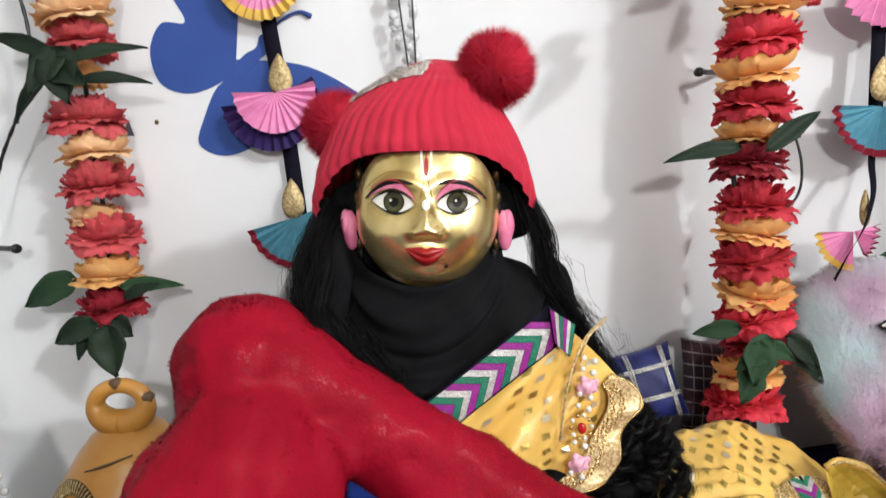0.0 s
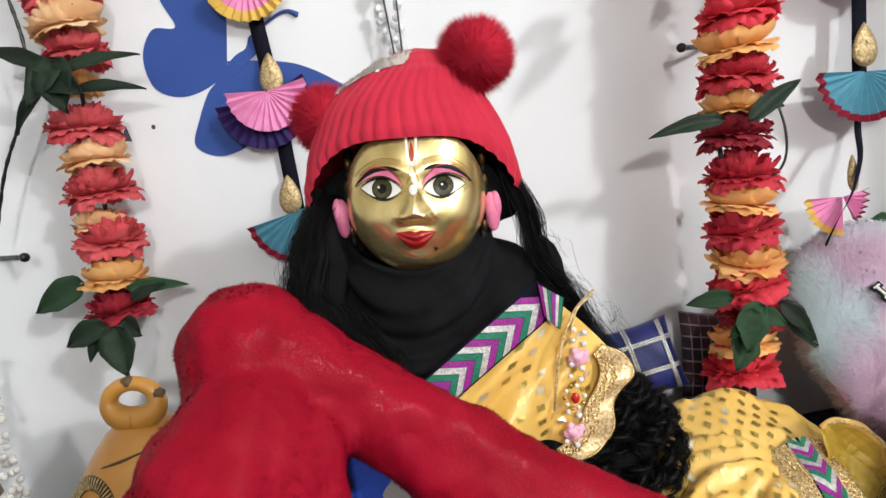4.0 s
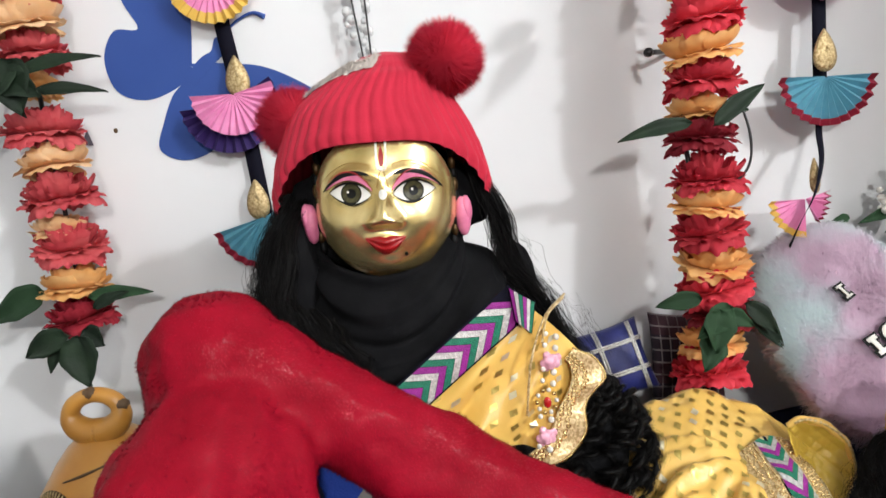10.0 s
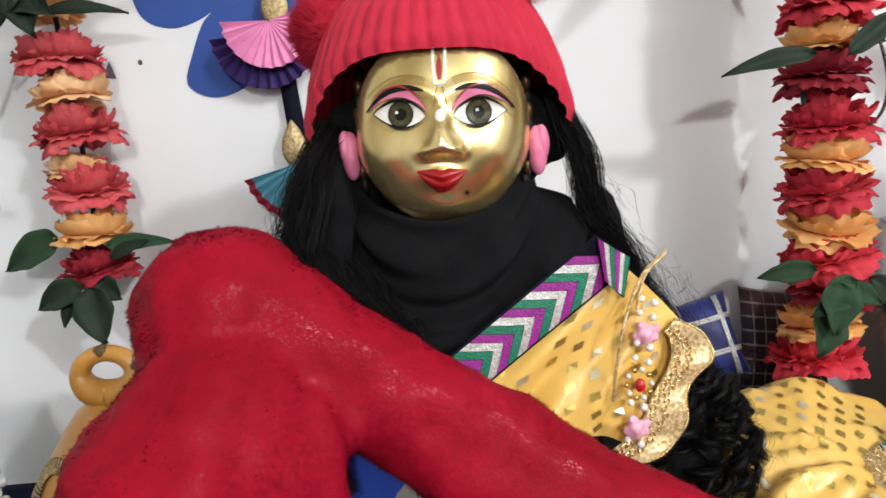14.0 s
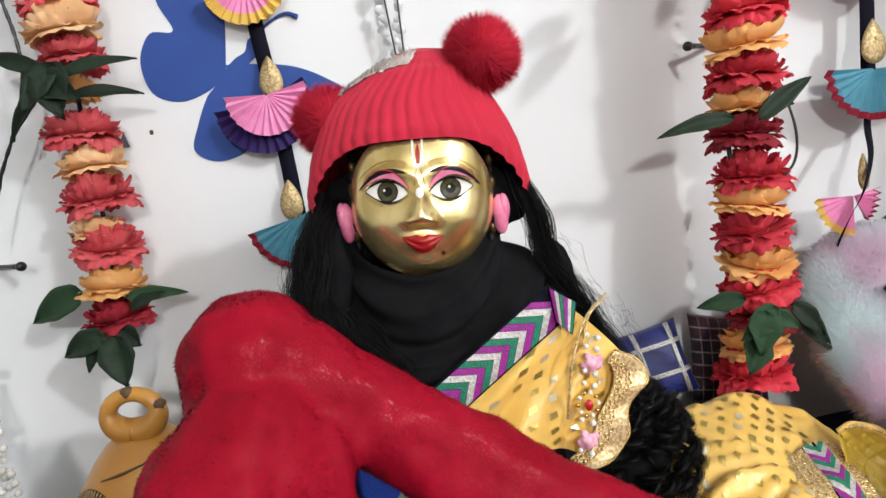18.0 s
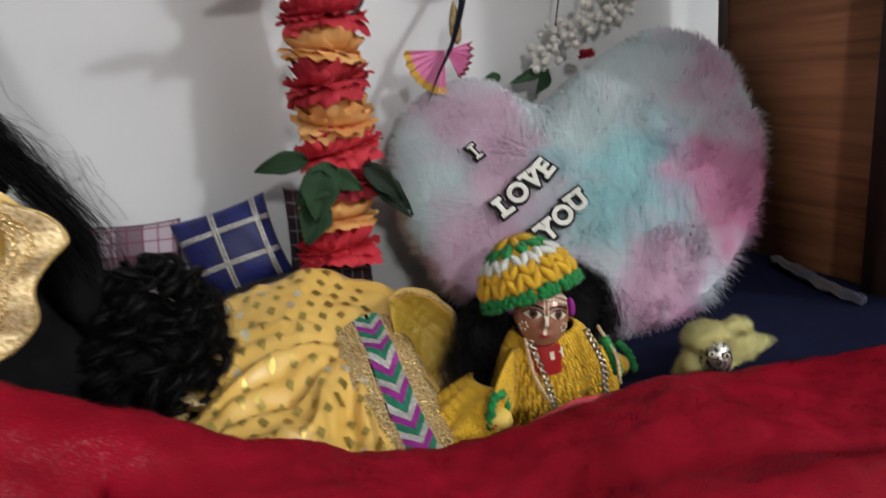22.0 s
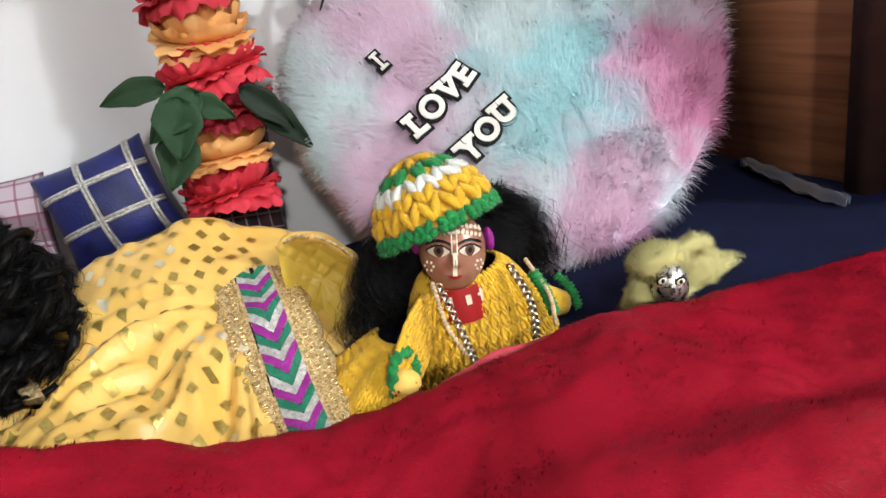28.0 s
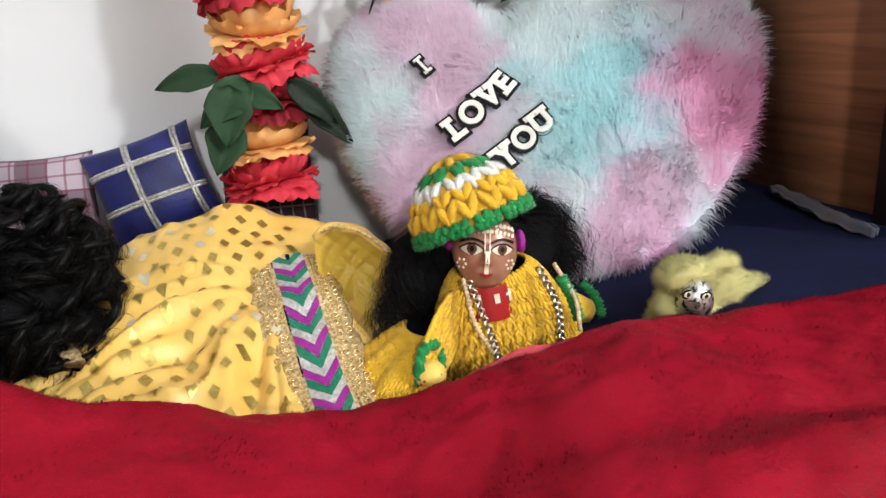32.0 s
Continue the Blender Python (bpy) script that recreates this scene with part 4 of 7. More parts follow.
def build_wig():
    paths = []
    rng = random.Random(4)
    for k in range(9):      # falls beside the raised arm
        x = -0.099 + 0.0022 * k
        y0 = 0.418 - 0.003 * k
        paths.append([(x + 0.018, 0.442, 0.318), (x + 0.004, y0 + 0.010, 0.288), (x + 0.004 * rng.uniform(-1, 1), y0 - 0.006, 0.255), (x + 0.006, y0 - 0.012, 0.225), (x + 0.016, y0 - 0.018, 0.19)])
    for k in range(4):      # loose strands over the scarf
        x = -0.078 + 0.012 * k
        paths.append([(x - 0.012, 0.392, 0.262 - 0.008 * k), (x, 0.380, 0.24 - 0.006 * k), (x + 0.008, 0.374, 0.215 - 0.004 * k), (x + 0.012, 0.372, 0.185)])
    for k in range(8):      # falls behind the cape
        j = rng.uniform(-0.004, 0.004)
        paths.append([(0.048, 0.436, 0.325), (0.062 + j, 0.432, 0.288), (0.068 + j, 0.434, 0.252), (0.084 + j, 0.438, 0.222), (0.100 + j, 0.442, 0.19), (0.112 + 2 * j, 0.438, 0.15)])
    th = thing("wig", (0.0, 0.44, 0.05), "long black wavy doll wig spread over the shoulders", "wig")
    part("side_hair", locks(paths, 110, 0.0038, 0.00028, 0.0036, 2.6, 7, 28), M_HAIR, th)
    curls = []
    mid, half = Vector((0.121, 0.481, 0.078)), Vector((0.041, 0.031, 0.054))
    for k in range(84):     # loose curls springing from the mass of hair
        az = radians(-165 + 215 * ((k * 0.618) % 1.0))
        th0 = radians(15 + 110 * ((k * 0.755 + 0.13) % 1.0))
        out = Vector((math.sin(th0) * math.cos(az), math.sin(th0) * math.sin(az), math.cos(th0)))
        side = Vector((-math.sin(az), math.cos(az), 0))
        down = (Vector((0, 0, -1)) + side * rng.uniform(-0.7, 0.7) + out * rng.uniform(-0.15, 0.45)).normalized()
        rad, ph, ln = rng.uniform(0.0045, 0.0095), rng.uniform(0, 6.28), rng.uniform(0.014, 0.034)
        turns = 6.283 * rng.uniform(1.2, 2.0)
        a1 = down.orthogonal().normalized()
        a2 = down.cross(a1)
        at = mid + Vector((out.x * half.x, out.y * half.y, out.z * half.z)) + Vector((0, 0, 0.012))
        pts = []
        for q in range(25):
            f = q / 24
            w = rad * (0.35 + 0.65 * math.sin(math.pi * (0.12 + 0.80 * f)))
            p = at + down * (ln * f) + a1 * (w * math.cos(ph + turns * f)) + a2 * (w * math.sin(ph + turns * f)) + out * 0.002
            pts.append((p.x, p.y, max(0.024, p.z)))
        part("ringlet", tube(pts, [0.0008, 0.0018, 0.0023, 0.0021, 0.0014, 0.0004], 10, 48, None, lambda f, t: 0.12 * math.sin(6 * t + 4 * f) + 0.08 * math.sin(3 * t)), M_HAIR_GLOSS, th)
        curls.append(pts)
    part("curly_hair", locks(curls, 90, 0.0023, 0.00020, 0.0004, 2.0, 9, 40), M_HAIR, th, "loose black curls")
    bm = bmesh.new()
    for at, r, sq in (((0.118, 0.482, 0.082), 0.034, (1.0, 0.80, 1.25)), ((0.110, 0.472, 0.050), 0.030, (0.9, 0.9, 1.0)), ((0.096, 0.462, 0.15), 0.026, (0.6, 0.8, 1.4)),
                      ((0.075, 0.445, 0.23), 0.012, (1, 1, 3.2)), ((-0.080, 0.432, 0.265), 0.017, (1, 1.2, 2.6)), ((-0.012, 0.452, 0.302), 0.05, (1.26, 0.70, 1.0)), ((-0.070, 0.446, 0.300), 0.015, (0.7, 1, 2.0)), ((0.052, 0.450, 0.305), 0.013, (0.7, 1, 1.9))):
        ball(at, r, 16, bm, sq)
    part("hair_mass", solid(bm, 0.005, 3), M_SCARF, th)
    fly = []
    for k in range(26):
        x = rng.uniform(0.06, 0.12)
        z = 0.29 - (x - 0.06) * 1.6 + rng.uniform(-0.01, 0.01)
        fly.append([(x, 0.435, z), (x + rng.uniform(0.004, 0.012), 0.438, z - rng.uniform(0, 0.012)), (x + rng.uniform(0.008, 0.026), 0.44, z - rng.uniform(0.006, 0.03))])
    part("stray_hair", locks(fly, 2, 0.002, 0.00022, 0.002, 1.0, 12), M_HAIR, th)


build_wig()


def strip_chevrons(place, n, parent, depth=1.25, first=0, name="chevron_stripe"):
    """V-shaped embroidered bands, each a mesh, along place(along, across)."""
    cols = (M_PURPLE, M_GREEN, M_SILVER)
    for k in range(n):
        def fn(u, v, k=k):
            w = abs(2 * u - 1)
            s = (k + v * 0.94 - depth * w) / n
            return place(s, 2 * u - 1)
        part(name, surf(fn, 8, 2), cols[(k + first) % 3], parent)


def build_cape():
    th = thing("satin_cape", (0.05, 0.40, 0.1), "yellow satin cape with foil dots, chevron border and gold lace edge", "cape")

    def cloth(u, v):
        top = Vector((0.064 + 0.042 * u, 0, 0.237 - 0.036 * u - 0.012 * u * u))
        low = Vector((-0.040 + 0.124 * u, 0, 0.160 - 0.023 * u))
        p = top.lerp(low, v)
        fold = 0.0046 * math.sin(u * 15 + v * 3) * v ** 0.6 + 0.0024 * math.sin(u * 31 - v * 4) * v
        p.y = chest(p.x, p.z) + fold - 0.003
        return p
    body = part("cloth", surf(cloth, 50, 40), M_SATIN, th)
    rng = random.Random(11)
    for i in range(8):
        for j in range(8):
            u0, v0 = 0.06 + i * 0.12 + 0.06 * (j % 2), 0.08 + j * 0.12
            if u0 > 0.95 or (i * 3 + j) % 4 == 3:
                continue
            bm = bmesh.new()
            vs = []
            for du, dv in ((0.026, 0), (0, 0.042), (-0.026, 0), (0, -0.042)):
                q = cloth(u0 + du, v0 + dv)
                q.y -= 0.0006
                vs.append(bm.verts.new(q))
            bm.faces.new(vs)
            part("foil_motif", bm, M_FOIL_PALE if (i * 3 + j) % 4 == 0 else M_FOIL, body, smooth=False)

    def band(s, w):
        c = Vector((0.064, 0, 0.238)).lerp(Vector((-0.024, 0, 0.176)), s)
        n = Vector((-0.575, 0, 0.815))
        c = c + n * (-0.0105 * w)
        c.y = chest(c.x, c.z) - 0.0085 - 0.0015 * (1 - w * w)
        return c
    bb = part("border_ribbon", surf(lambda u, v: band(u * 1.02 - 0.01, (2 * v - 1) * 1.12) + Vector((0, 0.0006, 0)), 30, 6), M_BLACK_TAPE, th, "black-edged ribbon")
    strip_chevrons(lambda s, w: band(1 - s, w), 16, bb, 2.0)

    # end of the ribbon, folded over the shoulder
    def tuck(t, w):
        a, b = Vector((0.0575, 0, 0.247)).lerp(Vector((0.0595, 0, 0.226)), t), Vector((0.0725, 0, 0.236)).lerp(Vector((0.0685, 0, 0.217)), t)
        p = a.lerp(b, w * 0.5 + 0.5)
        p.y = chest(p.x, p.z) - 0.0125 - 0.002 * (1 - w * w)
        return p
    fold = part("shoulder_tuck", surf(lambda u, v: tuck(u * 1.04 - 0.02, (2 * v - 1) * 1.1) + Vector((0, 0.0006, 0)), 10, 6, thick=0.001), M_BLACK_TAPE, bb, "folded ribbon end")
    for k, m in enumerate((M_PURPLE, M_SILVER, M_GREEN, M_PURPLE, M_SILVER, M_GREEN)):
        part("tuck_stripe", surf(lambda u, v: tuck(v, -1 + (k + 0.05 + 0.9 * u) / 3) + Vector((0, -0.0004, 0)), 3, 8), m, bb)
    # lace edge: flat gold tissue in two lobes with a beaded rim and rows of sequins
    rim = spline([(0.095, 0, 0.201), (0.108, 0, 0.193), (0.1145, 0, 0.180), (0.106, 0, 0.172), (0.098, 0, 0.162), (0.0965, 0, 0.147), (0.086, 0, 0.136), (0.070, 0, 0.131)], 40)
    inner = spline([(0.089, 0, 0.196), (0.092, 0, 0.187), (0.0905, 0, 0.179), (0.086, 0, 0.172), (0.080, 0, 0.164), (0.074, 0, 0.153), (0.066, 0, 0.145), (0.058, 0, 0.140)], 40)

    def lace(u, v):
        k = min(39, int(u * 40))
        f = u * 40 - k
        o = rim[k].lerp(rim[k + 1], f)
        i = inner[k].lerp(inner[k + 1], f)
        p = i.lerp(o, v)
        p.y = chest(p.x, p.z) - 0.0075 - 0.0012 * math.sin(u * 22) * v
        return p
    lc = part("lace_edge", surf(lace, 90, 8, thick=-0.0006), M_LACE, th, "gold lace with sequins")
    bm = bmesh.new()
    for k in range(70):
        ball(lace(k / 69, 1.0), 0.0010, 6, bm)
    part("beaded_rim", bm, M_SEQUIN, lc, "row of tiny gold beads")
    for k in range(26):
        for v in (0.12, 0.40):
            p = lace((k + 0.5) / 26, v + 0.05 * (k % 2))
            part("sequin", ring(p + Vector((0, -0.0010, 0)), Vector((0.2, -1, 0.1)), 0.0013, 0.0005), M_SEQUIN, lc)
    return th


build_cape()


def build_brooch():
    th = thing("beaded_tassel", (0.070, 0.375, 0.15), "tassel of pearls, pink roses and a red stone", "jewellery")

    def at(z, dx=0.0, out=0.006):
        x = 0.0735 + 0.18 * (z - 0.172) + dx
        return Vector((x, chest(x, z) - 0.006 - out, z))
    part("gem", ball(at(0.172), 0.0034, 10, None, (0.8, 0.6, 1.1)), M_GEM, th)
    for k in range(10):
        a = k * 0.6283
        p = at(0.172) + Vector((0.0062 * math.cos(a), 0.002, 0.0075 * math.sin(a)))
        part("pearl", ball(p, 0.0015, 8), M_SEQUIN if k % 2 else M_PEARL, th)
    for z in (0.190, 0.183, 0.161, 0.205, 0.212, 0.143):
        part("pearl", ball(at(z, 0.003), 0.0021, 8), M_PEARL, th)
        part("pearl", ball(at(z + 0.003, -0.004), 0.0017, 8), M_PEARL, th)
    for z in (0.197, 0.151):
        bm = bmesh.new()
        for k in range(9):
            a = k * 2.4
            r = 0.0017 * math.sqrt(k)
            ball(at(z) + Vector((r * math.cos(a) * 1.2, -0.002 + 0.0005 * k, r * math.sin(a))), 0.0027, 10, bm, (1, 0.6, 1))
        bm = solid(bm, 0.0007, 1)
        part("resin_rose", bm, M_ROSE, th, "pale pink rose")
    for pts in ([(0.060, 0.376, 0.165), (0.066, 0.374, 0.20), (0.078, 0.38, 0.225), (0.094, 0.39, 0.236)], [(0.074, 0.376, 0.21), (0.080, 0.38, 0.226), (0.092, 0.385, 0.235)]):
        part("gold_cord", tube(pts, 0.0008, 6, 20), M_LACE, th)


build_brooch()


# ---- yellow dress laid on the bed ----
def dress_z(x, y):
    ridge = curve1((0.09, 0.13, 0.163, 0.194, 0.222, 0.255, 0.287, 0.313, 0.345, 0.37), (0.050, 0.068, 0.085, 0.096, 0.100, 0.094, 0.081, 0.053, 0.03, 0.015), x)
    f = (0.535 - y)
    z = ridge - (curve1((0.10, 0.15, 0.20, 0.26), (0.04, 0.18, 0.36, 0.42), x) * max(0, f) if f > 0 else 17 * f * f)
    dx, dy = 0.258 - x, 0.470 - y
    dist = math.hypot(dx, dy)
    ang = math.atan2(dy, dx) + 0.25 * noise.noise(Vector((x * 14, y * 14, 5)))
    out = smooth01(0.015, 0.07, dist) * smooth01(-0.5, 0.1, ang)
    fold = 0.0072 * (1 - 2 * abs(math.sin(6.5 * ang + 0.7)) ** 0.6) * out + 0.0032 * math.sin(27 * ang + 2 * noise.noise(Vector((x * 25, y * 25, 7)))) * out
    crease = 0.0065 * noise.noise(Vector((x * 32, y * 26, 2.2))) + 0.002 * noise.noise(Vector((x * 90, y * 80, 4.2)))
    return max(z + fold + crease, ground(x, y) + 0.004 + 0.25 * fold)


def build_dress():
    th = thing("satin_dress", (0.22, 0.46, -0.01), "yellow satin doll dress with gold diamond print, laid over a cushion", "dress")

    def place(u, v):
        x, y = 0.085 + 0.235 * u, 0.355 + 0.22 * v
        x += 0.012 * math.sin(v * 6) * (1 - u)
        return Vector((x, y, dress_z(x, y)))
    cloth = part("cloth", surf(place, 110, 100), M_SATIN, th)
    rng = random.Random(5)
    r2 = random.Random(6)
    for i in range(18):
        for j in range(19):
            # some motifs take the pale foil, a glint put into the colour
            glint = r2.random() < 0.12
            u0, v0 = (i + 0.5 * (j % 2) + r2.uniform(-0.12, 0.12)) / 18, (j + 0.5) / 19
            if u0 > 0.80:
                continue
            t, size = rng.uniform(-0.25, 0.25), rng.uniform(0.95, 1.2)

            def motif(u, v):
                a, b = (u - 0.5) * 1.41 * size, (v - 0.5) * 1.41 * size
                co, si = math.cos(t + 0.785), math.sin(t + 0.785)
                return place(u0 + 0.013 * (a * co - b * si), v0 + 0.016 * (a * si + b * co)) + Vector((0, -0.0003, 0.0008))
            part("foil_motif", surf(motif, 3, 3), M_FOIL_PALE if glint else M_FOIL, cloth)

    # cuff: arched band with chevrons between two strips of gold lace
    line = [Vector((p.x, p.y, dress_z(p.x, p.y) + 0.006)) for p in spline([(0.2605, 0.482, 0), (0.2615, 0.462, 0), (0.2625, 0.440, 0), (0.2635, 0.415, 0), (0.265, 0.390, 0), (0.267, 0.368, 0)], 60)]

    def cuff(s, w, lift=0.0):
        s = min(1, max(0, s))
        k = min(59, int(s * 60))
        c = line[k].lerp(line[k + 1], s * 60 - k)
        return c + Vector((0.0092 * w, 0.0022 * w - 0.003 - lift, 0.003 - 0.0022 * abs(w) ** 1.5 + lift))
    def edge(u, side):
        return side * ((2.8 if side < 0 else 2.45) + 0.30 * abs(math.sin(u * 19)))
    lace = part("cuff_lace", surf(lambda u, v: cuff(u, edge(u, -1) + (edge(u, 1) - edge(u, -1)) * v), 120, 14, thick=-0.0008), M_LACE, th, "gold sequinned lace cuff")
    part("ribbon", surf(lambda u, v: cuff(u, (2 * v - 1) * 1.1, 0.0006), 40, 4), M_BLACK_TAPE, lace)
    strip_chevrons(lambda s, w: cuff(s + 0.05, w, 0.0012), 20, lace, 2.0, 1)
    for side in (-1, 1):
        bm = bmesh.new()
        for k in range(90):
            ball(cuff(k / 89, edge(k / 89, side), 0.0002), 0.0008, 6, bm)
            if k % 2:
                ball(cuff(k / 89, side * 1.3, 0.0010), 0.0008, 6, bm)
        part("beaded_rim", bm, M_SEQUIN, lace, "tiny gold beads")
        for k in range(26):
            for w in (1.6, 2.15):
                p = cuff((k + 0.5) / 26, side * (w + 0.1 * (k % 2)), 0.0010)
                part("sequin", ring(p, Vector((0.1, -0.6, 0.8)), 0.0015, 0.0005), M_SEQUIN, lace)

    # ragged gold lace along the outer seam
    def fringe(u, v):
        k = 0.05 + 0.9 * u
        p = place(0.26 - 0.10 * k, 0.35 + 0.62 * k)
        return p + Vector((-0.007 * v - 0.003 * abs(math.sin(u * 37)) * v, -0.002, 0.003 + 0.004 * math.sin(u * 23) * v))
    part("seam_lace", surf(fringe, 70, 4, thick=-0.0006), M_LACE, th, "ragged gold lace seam")

    # open end of the sleeve with its quilted lining
    lip = spline([(0.278, 0.474, 0.087), (0.292, 0.470, 0.092), (0.308, 0.464, 0.084), (0.318, 0.460, 0.070), (0.318, 0.455, 0.050), (0.308, 0.450, 0.036), (0.290, 0.447, 0.028), (0.280, 0.455, 0.050), (0.276, 0.466, 0.070), (0.278, 0.474, 0.087)], 60)

    def mouth(u, v):
        k = min(59, int(u * 60))
        b = lip[k].lerp(lip[k + 1], u * 60 - k)
        p = Vector((0.297, 0.462, 0.062)).lerp(b, v)
        quilt = abs(math.sin((p.x + p.z) * 330)) ** 0.5 + abs(math.sin((p.x - p.z) * 330)) ** 0.5
        p.y += 0.012 * (1 - v * v) - 0.0011 * quilt + 0.002 * math.sin(u * 40) * v
        return p
    part("sleeve_mouth", surf(mouth, 120, 30), M_SATIN_IN, th, "quilted yellow sleeve lining")
    part("sleeve_rim", tube([p + Vector((0, 0.001, 0)) for p in lip[0:36:4]], [0.0022, 0.0034, 0.0030, 0.0022, 0.0014], 10, 40, None, lambda f, t: 0.25 * math.sin(f * 26 + t)), M_SATIN, th, "rolled satin edge")
    part("sleeve_trim", tube([p + Vector((0, -0.002, 0.001)) for p in lip[2:44:3]], 0.0010, 6, 60, None, lambda f, t: 0.4 * math.sin(f * 200)), M_LACE, th, "gold cord trim")


build_dress()


# ---- small cushions against the wall ----
def cushion(name, c, w, h, d, roll, lean, turn, mat, label):
    th = thing(name, (c[0], c[1], c[2] - h / 2), label, "cushion", "small cushions")
    m = Matrix.Translation(c) @ Euler((radians(lean), radians(roll), radians(turn))).to_matrix().to_4x4()

    def fn(u, v, sgn=-1, lift=0.0):
        a, b = 2 * u - 1, 2 * v - 1
        puff = max(0.0, (1 - a * a) * (1 - b * b)) ** 0.42
        pinch = 1 - 0.10 * (1 - abs(b)) * abs(a) ** 3
        return m @ Vector((a * w / 2 * (1 - 0.08 * (1 - b * b) * abs(a)), sgn * (d / 2 * puff + lift), b * h / 2 * (1 - 0.08 * (1 - a * a) * abs(b))))
    bm = surf(lambda u, v: fn(u, v, -1), 28, 28)
    surf(lambda u, v: fn(1 - u, v, 1), 28, 28, False, bm)
    bmesh.ops.remove_doubles(bm, verts=list(bm.verts), dist=1e-5)
    part("cover", bm, mat, th)
    return th, fn


blue, blue_fn = cushion("blue_cushion", (0.179, 0.619, 0.108), 0.082, 0.074, 0.036, -11, -18, 0, M_BLUE_BROCADE, "small royal blue brocade cushion with silver braid grid")
for k in (0.42, 0.86):
    for off in (-0.016, 0.016):
        part("silver_braid", tube([blue_fn(k + off, 0.02 + 0.12 * i, -1, 0.0008) for i in range(9)], 0.0013, 6, 24), M_SILVER, blue)
for k in (0.33, 0.72):
    for off in (-0.016, 0.016):
        part("silver_braid", tube([blue_fn(0.02 + 0.12 * i, k + off, -1, 0.0008) for i in range(9)], 0.0013, 6, 24), M_SILVER, blue)
cushion("plaid_cushion", (0.102, 0.628, 0.104), 0.076, 0.076, 0.036, 4, -16, 0, M_PLAID, "small maroon and white plaid cushion")
cushion("dark_cushion", (0.262, 0.628, 0.098), 0.075, 0.10, 0.036, 4, -10, -8, M_PLAID_DARK, "small dark plaid cushion behind the garland")


